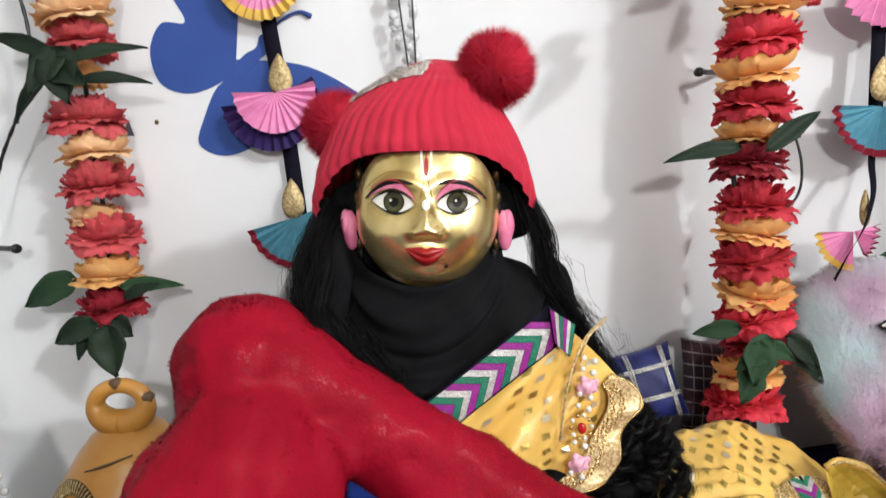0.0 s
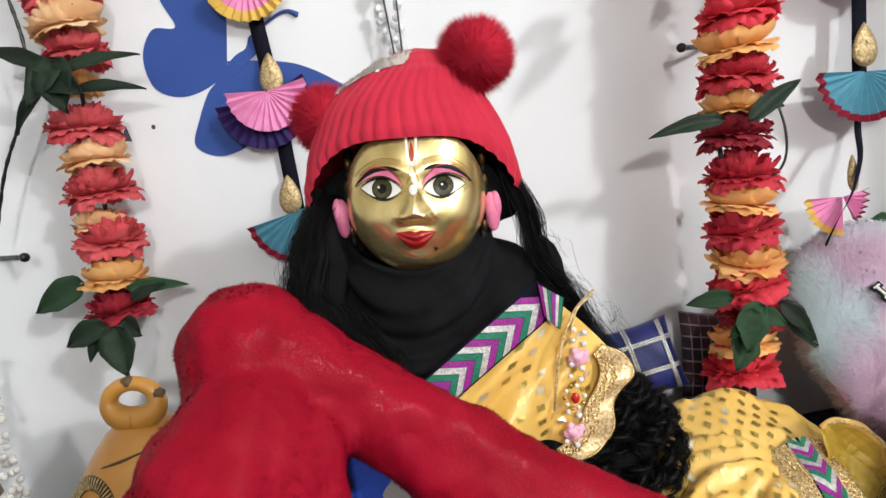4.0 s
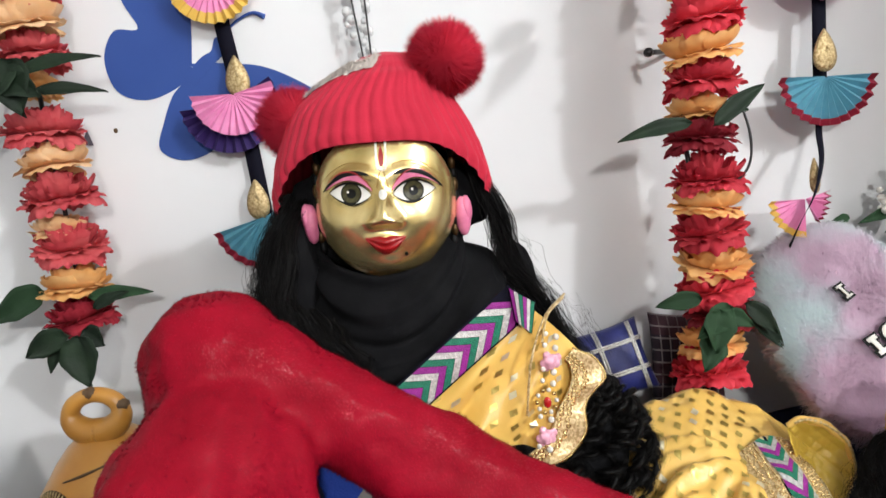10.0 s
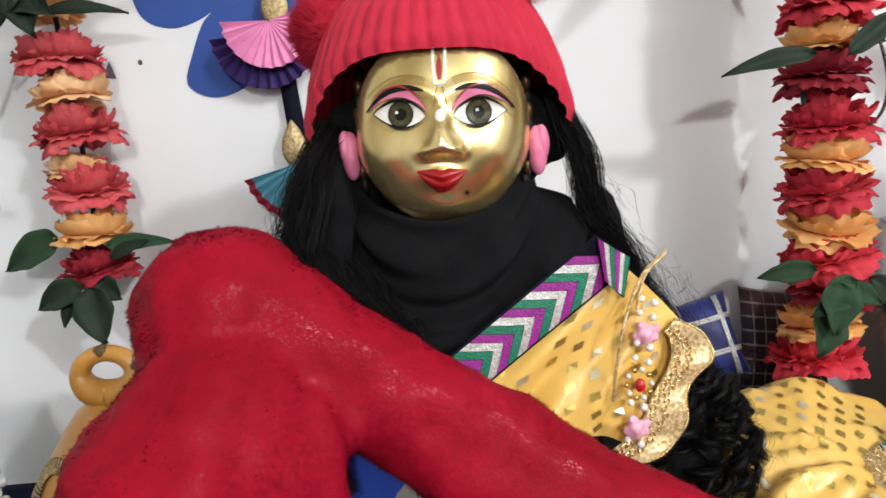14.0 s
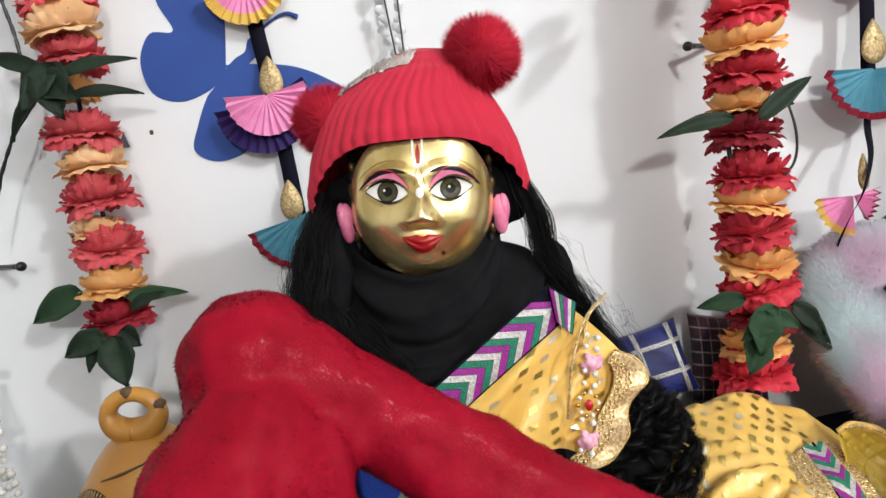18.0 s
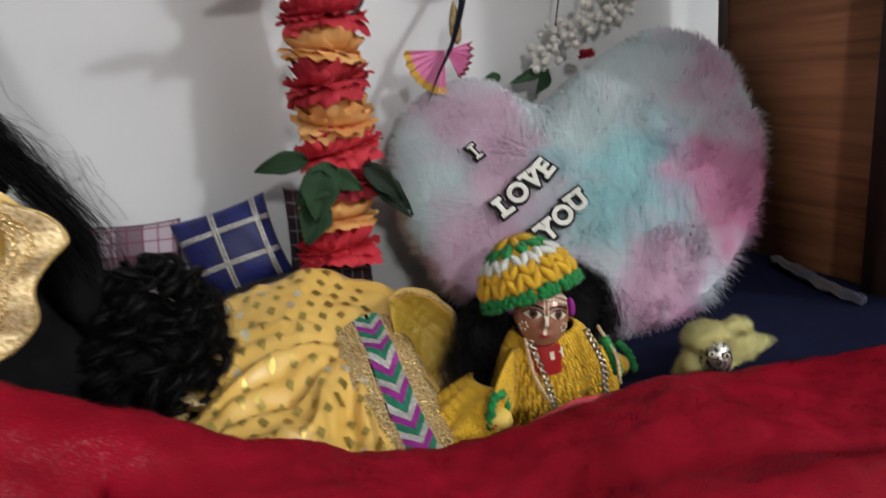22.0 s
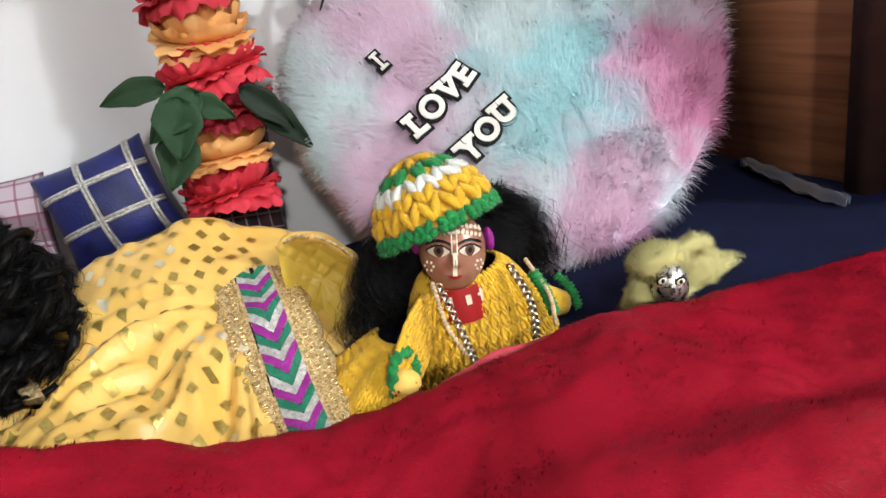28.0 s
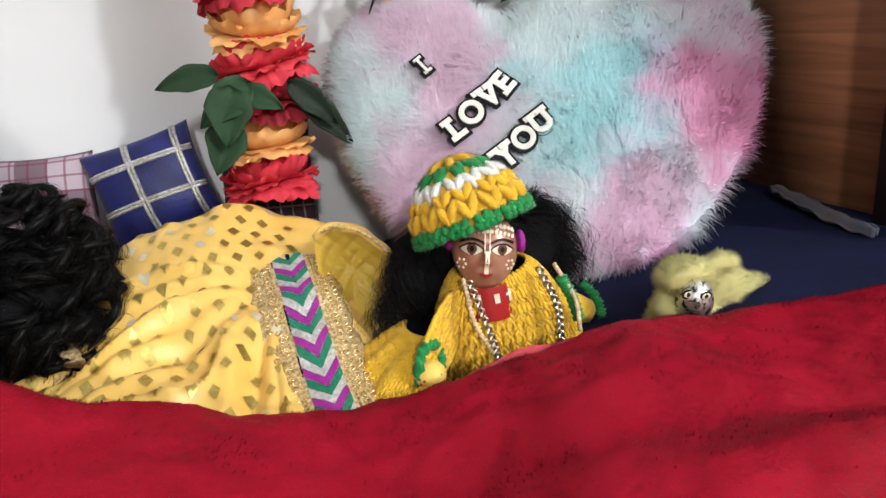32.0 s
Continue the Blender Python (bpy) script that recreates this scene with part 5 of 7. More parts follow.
# ---- fluffy heart ----
def build_heart():
    c = Vector((0.470, 0.535, 0.128))
    ux = Vector((1, -0.22, 0)).normalized()
    uz = Vector((0.0, 0.67, 1)).normalized()
    uz = (uz - ux * uz.dot(ux)).normalized()
    un = ux.cross(uz)
    un = -un if un.y > 0 else un
    ring = [(-0.030, 0, 0.070), (0.026, 0, 0.104), (0.095, 0, 0.138), (0.146, 0, 0.112), (0.160, 0, 0.055), (0.147, 0, -0.018), (0.108, 0, -0.077), (0.060, 0, -0.115),
            (0.008, 0, -0.128), (-0.060, 0, -0.110), (-0.122, 0, -0.070), (-0.150, 0, -0.008), (-0.152, 0, 0.060), (-0.112, 0, 0.100), (-0.070, 0, 0.102)]
    line = spline(ring[-2:] + ring + ring[:3], 190)[20:171]

    def place(u, v, sgn):
        q = line[int(round(u * 150)) % 150]
        k = math.sin(v * math.pi / 2)
        x, y = q.x * k, q.z * 0.99 * k
        return c + ux * x + uz * y + un * (sgn * (0.020 if sgn > 0 else 0.030) * max(0, 1 - k * k) ** 0.4)
    th = thing("heart_cushion", (0.47, 0.50, 0.02), "fluffy heart cushion in tie-dyed pink, ice blue and white", "cushion")
    bm = surf(lambda u, v: place(u, v, 1), 150, 22, True)
    surf(lambda u, v: place(1 - u, v, -1), 150, 22, True, bm)
    bmesh.ops.remove_doubles(bm, verts=list(bm.verts), dist=1e-4)
    bmesh.ops.recalc_face_normals(bm, faces=list(bm.faces))
    body = part("cover", bm, M_HEART, th)
    hair = pile(body.data, 170000, 0.0150, 0.00040, tuple(uz * 0.65 + ux * -0.45), 0.24, 31, 0.2, clump=40, brush=0.22, keep=lambda p: p[:, 1] < 0.20)
    hair.materials.append(M_HEART_FUR)
    f = new("fur", hair)
    f.parent = body
    tagged(f, "long soft fur", kind="stuff")

    def word(text, x, y, size, angle, wide, lift=0.031, tilt=7):
        q = math.radians(angle)
        dx, dy = ux * math.cos(q) + uz * math.sin(q), uz * math.cos(q) - ux * math.sin(q)
        glyphs, run = [], 0.0
        for ch in text:
            dat = bpy.data.curves.new(ch, "FONT")
            dat.body, dat.size = ch, size
            tmp = new("t", dat)
            me = bpy.data.meshes.new_from_object(tmp.evaluated_get(bpy.context.evaluated_depsgraph_get()))
            bpy.data.objects.remove(tmp)
            xs = [v.co.x for v in me.vertices]
            glyphs.append((ch, run - min(xs), max(xs) - min(xs)))
            run += max(xs) - min(xs) + 0.15 * size
        run -= 0.15 * size
        high = 0.70 * size
        for nm, off, mat, push in (("letter_outline", wide + 0.0019, M_BLACK_PAINT, 0.0), ("letter", wide, M_WHITE_PAINT, 0.0014)):
            for n, (ch, at, w) in enumerate(glyphs):
                dat = bpy.data.curves.new(ch, "FONT")
                dat.body, dat.size, dat.offset, dat.extrude = ch, size, off, 0.0008
                tmp = new("t", dat)
                me = bpy.data.meshes.new_from_object(tmp.evaluated_get(bpy.context.evaluated_depsgraph_get()))
                bpy.data.objects.remove(tmp)
                me.materials.clear()
                bm = bmesh.new()
                bm.from_mesh(me)
                left = min(v.co.x for v in me.vertices) + off
                st, sf = 0.15 * size, 0.09 * size       # stem width, serif reach
                bars = {"I": ((0, 0), (0, 1)), "L": ((0, 1), (0, 0)), "E": ((0, 0), (0, 1)), "V": ((0, 1), (1, 1)), "Y": ((0, 1), (1, 1)), "U": ((0, 1), (1, 1)), "O": ()}[ch]
                for end, top in bars:
                    x0 = left + (w - st if end else 0)
                    y0 = high - 0.09 * size if top else 0.0
                    box(x0 - sf - off, y0 - off, -0.0006, x0 + st + sf + off, y0 + 0.09 * size + off, 0.0006, 0, bm)
                turn = Matrix.Rotation(radians(tilt * (1 if n % 2 else -1) * (len(text) > 1)), 4, "Z")
                bmesh.ops.transform(bm, verts=list(bm.verts), matrix=Matrix.Translation((at + left + w / 2 - run / 2, 0, 0)) @ turn @ Matrix.Translation((-left - w / 2, -high / 2, 0)))
                o = c + ux * x + uz * y + un * (lift + push)
                bmesh.ops.transform(bm, verts=list(bm.verts), matrix=Matrix(((dx.x, dy.x, un.x, o.x), (dx.y, dy.y, un.y, o.y), (dx.z, dy.z, un.z, o.z), (0, 0, 0, 1))))
                part(nm, bm, mat, th, "padded white letter" if nm == "letter" else "black felt outline", smooth=False)
    word("I", -0.093, 0.031, 0.0190, 33, 0.0001, 0.028)
    word("LOVE", -0.059, -0.005, 0.0215, 37, 0.0009)
    word("YOU", -0.034, -0.033, 0.0210, 37, 0.0009)


build_heart()


# ---- garlands ----
def petal_bloom(seed, layers, radius):
    """Rings of broad rounded silk petals: a ruffled skirt below and upright cups above."""
    rng = random.Random(seed)
    bm = bmesh.new()
    for count, reach, rise, power, z0 in layers:
        start = rng.uniform(0, 6.28)
        for k in range(count):
            a = start + 6.2832 * k / count + rng.uniform(-0.15, 0.15)
            out, up = reach * rng.uniform(0.90, 1.08), rise + rng.uniform(-0.14, 0.14)
            ph, half = rng.uniform(0, 6.28), (6.2832 / count) * rng.uniform(0.60, 0.78)
            lean = rng.uniform(-0.12, 0.12)

            def fn(u, v):
                j = 2 * v - 1
                w = half * math.sin(math.pi * (0.16 + 0.50 * u)) ** 0.7
                tip = 1 - 0.20 * abs(j) ** 3 * u
                r = 0.12 + (out - 0.12) * math.sin(math.pi / 2 * u) ** (0.6 if up > 0.3 else 0.9) * tip
                r += (0.05 * math.sin(4.2 * j + ph) + 0.045 * math.sin(11 * j + 2 * ph)) * u * u + (0.10 * (1 if up > 0 else 0) * max(0, u - 0.7))
                h = z0 + up * u ** power * tip + (0.05 * math.sin(3.6 * j + 2 * ph) + 0.055 * math.sin(10 * j + 3 * ph)) * u * u + lean * j * u
                t = a + j * w
                return Vector((r * math.cos(t), r * math.sin(t), h)) * radius
            surf(fn, 5, 12, False, bm)
    return to_mesh(bm, "bloom")


FULL = ((9, 0.98, -0.55, 1.8, 0.26), (8, 1.06, -0.18, 1.6, 0.28), (8, 1.00, 0.16, 1.4, 0.22), (8, 0.90, 0.52, 1.4, 0.18), (7, 0.70, 0.84, 1.3, 0.14), (5, 0.42, 1.02, 1.2, 0.12))
FLAT = ((6, 0.95, -0.36, 1.6, 0.18), (6, 1.06, -0.05, 1.6, 0.18), (6, 0.95, 0.62, 1.5, 0.10), (5, 0.72, 0.86, 1.4, 0.10), (4, 0.42, 0.95, 1.2, 0.10))
RED_SHAPES = [petal_bloom(s, FULL, 0.035) for s in (1, 2, 3)]
PALE_SHAPES = [petal_bloom(s, FLAT, 0.033) for s in (4, 5, 6)]
SHAPE_MATS = {}


def bloom(parent, at, kind, scale, rng):
    shapes, mat = {"red": (RED_SHAPES, M_PETAL_RED), "dark": (RED_SHAPES, M_PETAL_DARK), "coral": (RED_SHAPES, M_PETAL_CORAL),
                   "orange": (PALE_SHAPES, M_PETAL_ORANGE), "peach": (PALE_SHAPES, M_PETAL_PEACH)}[kind]
    i = rng.randrange(3)
    key = (kind, i)
    if key not in SHAPE_MATS:
        me = shapes[i].copy()
        me.materials.append(mat)
        me.polygons.foreach_set("use_smooth", [True] * len(me.polygons))
        SHAPE_MATS[key] = me
    ob = new(kind.replace("coral", "faded_red") + "_flower", SHAPE_MATS[key])
    ob.parent = parent
    ob.matrix_basis = Matrix.Translation(Vector(at) - Vector(parent.location)) @ Euler((rng.uniform(-0.15, 0.15), rng.uniform(-0.15, 0.15), rng.uniform(0, 6.28))).to_matrix().to_4x4() @ Matrix.Diagonal((scale, scale, scale * 0.74, 1))
    return ob


def leaf_shape(root, tip, width, sag, mat, parent, twist=0.0, label=""):
    root, tip = Vector(root), Vector(tip)
    d = tip - root
    side = d.cross(Vector((0, -1, 0.25 + twist))).normalized()
    up = side.cross(d).normalized()

    def fn(u, v):
        j = 2 * v - 1
        w = width * math.sin(math.pi * u ** 0.72) ** 0.85 * (1 - 0.12 * u) * (1 + 0.05 * math.sin(17 * u))
        return root + d * u + side * (w * j) + up * (0.34 * width * abs(j) + 0.05 * width * math.sin(9 * u + 2 * j) + sag * math.sin(math.pi * u)) + Vector((0, 0, -0.15 * d.length * u * u))
    return part("leaf", surf(fn, 12, 6, thick=-0.0004), mat, parent, label)


def build_garland(at, label, blooms, leaves, lo, hi, depth):
    rng = random.Random(len(blooms) + 3)
    th = thing("flower_garland", at, label, "garland", "flower garlands")
    part("cord", tube([(x, depth, z) for x, z in lo], 0.0022, 8, 30), M_WIRE, th)
    for kind, x, z, s in blooms:
        if x > 0:
            x += 0.006 + 0.04 * (z - 0.1)
        s *= 0.97
        bloom(th, (x, depth + rng.uniform(-0.003, 0.003), z - 0.006), kind, s, rng)
    for root, tip, w, sag, dark in leaves:
        leaf_shape(root, tip, w * 0.62, sag, M_LEAF_DARK if dark else M_LEAF, th)
    return th


right_blooms = [("red", 0.262, 0.545, 1.0), ("orange", 0.262, 0.515, 1.0), ("red", 0.262, 0.486, 1.0), ("orange", 0.262, 0.455, 1.0), ("red", 0.262, 0.425, 1.0), ("orange", 0.259, 0.398, 1.05), ("red", 0.260, 0.371, 0.98),
                ("orange", 0.255, 0.345, 0.85), ("dark", 0.256, 0.321, 0.92), ("red", 0.262, 0.284, 0.98), ("orange", 0.260, 0.260, 1.0), ("red", 0.262, 0.236, 0.98),
                ("orange", 0.264, 0.207, 1.0), ("red", 0.264, 0.183, 1.0), ("dark", 0.268, 0.158, 0.9), ("orange", 0.260, 0.130, 0.95), ("red", 0.256, 0.103, 1.02)]
right_leaves = [((0.250, 0.545, 0.335), (0.186, 0.550, 0.336), 0.012, 0.004, 1), ((0.258, 0.522, 0.330), (0.306, 0.53, 0.368), 0.013, 0.003, 1),
                ((0.285, 0.56, 0.345), (0.312, 0.57, 0.345), 0.010, 0.0, 0), ((0.245, 0.54, 0.182), (0.206, 0.548, 0.184), 0.014, 0.003, 0),
                ((0.262, 0.522, 0.176), (0.228, 0.516, 0.160), 0.019, 0.003, 0), ((0.256, 0.522, 0.172), (0.278, 0.518, 0.162), 0.013, 0.002, 0),
                ((0.250, 0.520, 0.176), (0.241, 0.512, 0.146), 0.023, 0.003, 0), ((0.247, 0.524, 0.154), (0.231, 0.514, 0.130), 0.021, 0.003, 0),
                ((0.285, 0.545, 0.172), (0.312, 0.545, 0.146), 0.015, 0.004, 1), ((0.290, 0.55, 0.165), (0.322, 0.555, 0.130), 0.016, 0.003, 1),
                ((0.250, 0.545, 0.515), (0.190, 0.550, 0.500), 0.020, 0.004, 1), ((0.262, 0.530, 0.505), (0.225, 0.500, 0.470), 0.022, 0.004, 1)]
gr = build_garland((0.262, 0.545, 0.09), "hanging garland of red and orange silk flowers with leaves", right_blooms, right_leaves, [(0.262, 0.60), (0.262, 0.42), (0.257, 0.33), (0.263, 0.24), (0.264, 0.17), (0.257, 0.10)], None, 0.578)
left_blooms = [("orange", -0.331, 0.580, 1.0), ("coral", -0.331, 0.555, 1.0), ("coral", -0.330, 0.527, 1.0), ("peach", -0.329, 0.500, 1.05), ("coral", -0.327, 0.475, 0.85), ("orange", -0.333, 0.444, 0.75), ("coral", -0.330, 0.402, 1.0),
               ("peach", -0.327, 0.373, 0.95), ("coral", -0.326, 0.342, 1.0), ("peach", -0.337, 0.312, 0.75), ("coral", -0.327, 0.294, 1.0), ("orange", -0.329, 0.256, 1.0), ("dark", -0.330, 0.226, 0.92)]
left_leaves = [((-0.335, 0.592, 0.455), (-0.400, 0.60, 0.492), 0.014, 0.004, 1), ((-0.330, 0.590, 0.452), (-0.258, 0.60, 0.472), 0.011, 0.004, 1),
               ((-0.330, 0.582, 0.462), (-0.318, 0.572, 0.418), 0.032, 0.004, 1), ((-0.338, 0.580, 0.450), (-0.300, 0.572, 0.432), 0.024, 0.004, 1), ((-0.322, 0.578, 0.458), (-0.352, 0.572, 0.428), 0.024, 0.003, 1), ((-0.345, 0.588, 0.440), (-0.385, 0.60, 0.410), 0.013, 0.004, 1),
               ((-0.320, 0.592, 0.435), (-0.262, 0.61, 0.440), 0.010, 0.004, 1), ((-0.345, 0.60, 0.254), (-0.415, 0.625, 0.240), 0.026, 0.004, 0),
               ((-0.310, 0.60, 0.245), (-0.254, 0.61, 0.250), 0.012, 0.004, 0), ((-0.305, 0.595, 0.235), (-0.272, 0.60, 0.252), 0.010, 0.003, 1),
               ((-0.325, 0.585, 0.214), (-0.376, 0.60, 0.204), 0.021, 0.005, 1), ((-0.318, 0.583, 0.214), (-0.312, 0.580, 0.172), 0.030, 0.003, 1), ((-0.312, 0.585, 0.218), (-0.296, 0.585, 0.204), 0.018, 0.003, 1),
               ((-0.335, 0.59, 0.21), (-0.352, 0.59, 0.185), 0.012, 0.003, 1)]
gl = build_garland((-0.331, 0.620, 0.165), "hanging garland of faded red and peach silk flowers with dark leaves", left_blooms, left_leaves, [(-0.331, 0.60), (-0.330, 0.50), (-0.329, 0.40), (-0.327, 0.30), (-0.330, 0.215)], None, 0.620)


# ---- paper fans on ribbons ----
def paper_fan(parent, cx, y, cz, r, a0, a1, pleats, mat, rim_mat, rim_from=0.86, turn=0.0, tilt=0.0):
    m = Matrix.Translation((cx, y, cz)) @ Euler((0, radians(tilt), radians(turn))).to_matrix().to_4x4()

    def fn(u, s):
        k = u * pleats * 2
        zig = abs((k % 2) - 1)
        a = radians(a0 + (a1 - a0) * u)
        return m @ Vector((r * s * math.cos(a), -0.0075 * s * zig - 0.001, r * s * math.sin(a)))
    f = part("pleated_fan", surf(lambda u, v: fn(u, 0.03 + (rim_from - 0.03) * v), pleats * 2, 4, thick=0.0003), mat, parent, smooth=False)
    part("fan_rim", surf(lambda u, v: fn(u, rim_from + (1 - rim_from) * v) , pleats * 2, 1, thick=0.0003), rim_mat, f, smooth=False)
    return f


def glitter_drop(parent, cx, y, cz, w, h):
    def fn(u, v):
        t = 2 * math.pi * u
        z = 0.5 * h * math.cos(t)
        x = 0.5 * w * math.sin(t) * (math.sin(t / 2) ** 0.9)
        return Vector((cx + x * v, y - 0.003 * (1 - v * v), cz + z * v))
    return part("glitter_drop", surf(fn, 32, 4, True, thick=-0.0012), M_GLITTER, parent, "gold glitter teardrop")


def ribbon(parent, pts, w, twist=None):
    line = spline(pts, 30)

    def fn(u, v):
        k = min(29, int(u * 30))
        p = line[k].lerp(line[k + 1], u * 30 - k)
        a = twist * u if twist else 0.0
        return p + Vector((math.cos(a), math.sin(a), 0.12)) * (w * (v - 0.5))
    return part("ribbon", surf(fn, 40, 2, thick=0.0004), M_BLACK_TAPE, parent)


fl = thing("fan_streamer", (-0.155, 0.655, 0.25), "black ribbon streamer with pleated paper fans and glitter drops", "wall decoration", "fan streamers")
ribbon(fl, [(-0.166, 0.657, 0.62), (-0.162, 0.657, 0.50), (-0.155, 0.657, 0.42), (-0.148, 0.657, 0.29)], 0.0155)
paper_fan(fl, -0.164, 0.650, 0.532, 0.043, 180, 360, 14, M_PINK_PAPER, M_YELLOW_PAPER, 0.76, 0, -4)
paper_fan(fl, -0.164, 0.650, 0.412, 0.048, 168, 372, 16, M_NAVY_PAPER, M_NAVY_PAPER, 0.86, 0, -14)
paper_fan(fl, -0.157, 0.640, 0.420, 0.040, 180, 372, 14, M_PINK_PAPER, M_PINK_PAPER, 0.86, 0, 2)
paper_fan(fl, -0.147, 0.646, 0.298, 0.052, 186, 372, 15, M_BLUE_PAPER, M_CRIMSON_PAPER, 0.88, 0, -6)
glitter_drop(fl, -0.153, 0.650, 0.438, 0.029, 0.040)
glitter_drop(fl, -0.152, 0.650, 0.316, 0.028, 0.040)
fr = thing("fan_streamer", (0.43, 0.655, 0.2), "black ribbon streamer with pleated paper fans and glitter drops", "wall decoration", "fan streamers")
ribbon(fr, [(0.430, 0.640, 0.60), (0.426, 0.638, 0.45), (0.422, 0.636, 0.375), (0.421, 0.634, 0.32)], 0.0142)
ribbon(fr, [(0.422, 0.634, 0.345), (0.413, 0.628, 0.315), (0.398, 0.602, 0.286), (0.383, 0.591, 0.256), (0.368, 0.590, 0.232), (0.356, 0.592, 0.208)], 0.0085, 1.2)
paper_fan(fr, 0.428, 0.632, 0.486, 0.047, 180, 360, 14, M_PINK_PAPER, M_PINK_PAPER)
paper_fan(fr, 0.422, 0.628, 0.366, 0.0485, 180, 360, 14, M_BLUE_PAPER, M_CRIMSON_PAPER, 0.86, 0, 4)
glitter_drop(fr, 0.421, 0.626, 0.391, 0.029, 0.041)
paper_fan(fr, 0.379, 0.602, 0.251, 0.037, 176, 262, 7, M_PINK_PAPER, M_YELLOW_PAPER, 0.84, 0, 0)
paper_fan(fr, 0.379, 0.602, 0.251, 0.026, 290, 372, 6, M_PINK_PAPER, M_CRIMSON_PAPER, 0.90, 20, 0)
glitter_drop(fr, 0.391, 0.604, 0.272, 0.012, 0.034)


# ---- butterfly cut from card ----
def card(points, n=60):
    line = spline([*points, points[0]], n)[:-1]
    return [(p.x, p.z) for p in line]


def flat_shape(bm, outline, y, thick=0.0015):
    a = [bm.verts.new((x, y, z)) for x, z in outline]
    f = bm.faces.new(a)
    r = bmesh.ops.extrude_face_region(bm, geom=[f])
    bmesh.ops.translate(bm, verts=[v for v in r["geom"] if isinstance(v, bmesh.types.BMVert)], vec=(0, -thick, 0))


bf = thing("butterfly_cutout", (-0.2, 0.663, 0.36), "dark blue card butterfly stuck on the wall", "wall decoration")
for nm, pts, y in (("upper_wing", [(-0.200, 0, 0.452), (-0.193, 0, 0.500), (-0.188, 0, 0.560), (-0.215, 0, 0.590), (-0.255, 0, 0.575), (-0.258, 0, 0.530), (-0.246, 0, 0.498), (-0.270, 0, 0.498), (-0.284, 0, 0.472), (-0.277, 0, 0.440), (-0.250, 0, 0.428), (-0.218, 0, 0.436)], 0.6646),
                   ("lower_wing", [(-0.196, 0, 0.456), (-0.214, 0, 0.438), (-0.224, 0, 0.428), (-0.236, 0, 0.405), (-0.245, 0, 0.378), (-0.222, 0, 0.364), (-0.190, 0, 0.372), (-0.172, 0, 0.400), (-0.172, 0, 0.445)], 0.6643),
                   ("right_wing", [(-0.200, 0, 0.458), (-0.170, 0, 0.455), (-0.130, 0, 0.447), (-0.095, 0, 0.428), (-0.070, 0, 0.405), (-0.105, 0, 0.395), (-0.150, 0, 0.410), (-0.190, 0, 0.432)], 0.6640),
                   ("body", [(-0.208, 0, 0.446), (-0.190, 0, 0.462), (-0.178, 0, 0.468), (-0.172, 0, 0.480), (-0.160, 0, 0.478), (-0.160, 0, 0.466), (-0.170, 0, 0.460), (-0.186, 0, 0.448), (-0.202, 0, 0.436)], 0.6637)):
    bm = bmesh.new()
    flat_shape(bm, card(pts, len(pts) * 6), y, 0.0004)
    part(nm, bm, M_BUTTERFLY, bf, smooth=False)
part("feeler", tube([(-0.166, 0.662, 0.478), (-0.150, 0.662, 0.492), (-0.132, 0.662, 0.499), (-0.120, 0.662, 0.494)], [0.0012, 0.0012, 0.0016, 0.0028], 6, 16), M_BUTTERFLY, bf)


# ---- nails, wires and marks on the wall ----
def nail(x, z, dx, dz, dy, r=0.0026):
    th = thing("wall_nail", (x, WALL, z), "dark nail driven into the wall", "nail", "wall nails")
    a, b = Vector((x, WALL + 0.004, z)), Vector((x + dx, WALL - dy, z + dz))
    part("shank", tube([a, a.lerp(b, 0.5), b], r, 8, 4), M_WIRE, th)
    d = (b - a).normalized() * 0.0025
    part("head", tube([b - d, b, b + d * 0.5], r * 1.7, 10, 3), M_WIRE, th)


nail(0.290, 0.413, -0.046, -0.005, 0.049)
nail(-0.478, 0.286, 0.055, 0.0, 0.035, 0.0028)
lone("hanging_wire", tube([(-0.385, 0.605, 0.62), (-0.372, 0.60, 0.54), (-0.364, 0.60, 0.49), (-0.366, 0.60, 0.455), (-0.385, 0.605, 0.415), (-0.412, 0.61, 0.37), (-0.44, 0.62, 0.31)], 0.0016, 8, 60, None,
                          lambda f, t: 0.25 * math.sin(t * 2 + f * 120)), M_WIRE, "twisted black electric wire hanging down the wall", "wire")
lone("hanging_wire", tube([(0.285, 0.57, 0.46), (0.292, 0.57, 0.40), (0.300, 0.565, 0.36), (0.308, 0.56, 0.32), (0.304, 0.56, 0.29), (0.280, 0.56, 0.272)], 0.0012, 6, 40), M_WIRE, "thin black wire looped beside the garland", "wire")
lone("wall_chip", ball((-0.286, WALL, 0.402), 0.0022, 8, None, (1, 0.4, 1.2)), M_CLAY_DARK, "small dark chip in the wall paint", "mark")
chip = bmesh.new()
flat_shape(chip, [(-0.322, 0.392), (-0.314, 0.406), (-0.310, 0.390)], WALL - 0.0004, 0.0006)
lone("wall_patch", chip, M_GREY_CLOTH, "small triangular grey patch on the wall", "mark", smooth=False)


# ---- pearl strings ----
def pearl_string(name, at, label, paths, r, seed, extra=None, mat=M_PEARL):
    th = thing(name, at, label, "bead string", "pearl strings")
    rng = random.Random(seed)
    for pts, count, spread in paths:
        line = spline(pts, count)
        for p in line:
            q = p + Vector((rng.gauss(0, spread), rng.gauss(0, spread * 0.5), rng.gauss(0, spread)))
            part("pearl", ball(q, r * rng.uniform(0.8, 1.15), 8), mat, th)
    return th


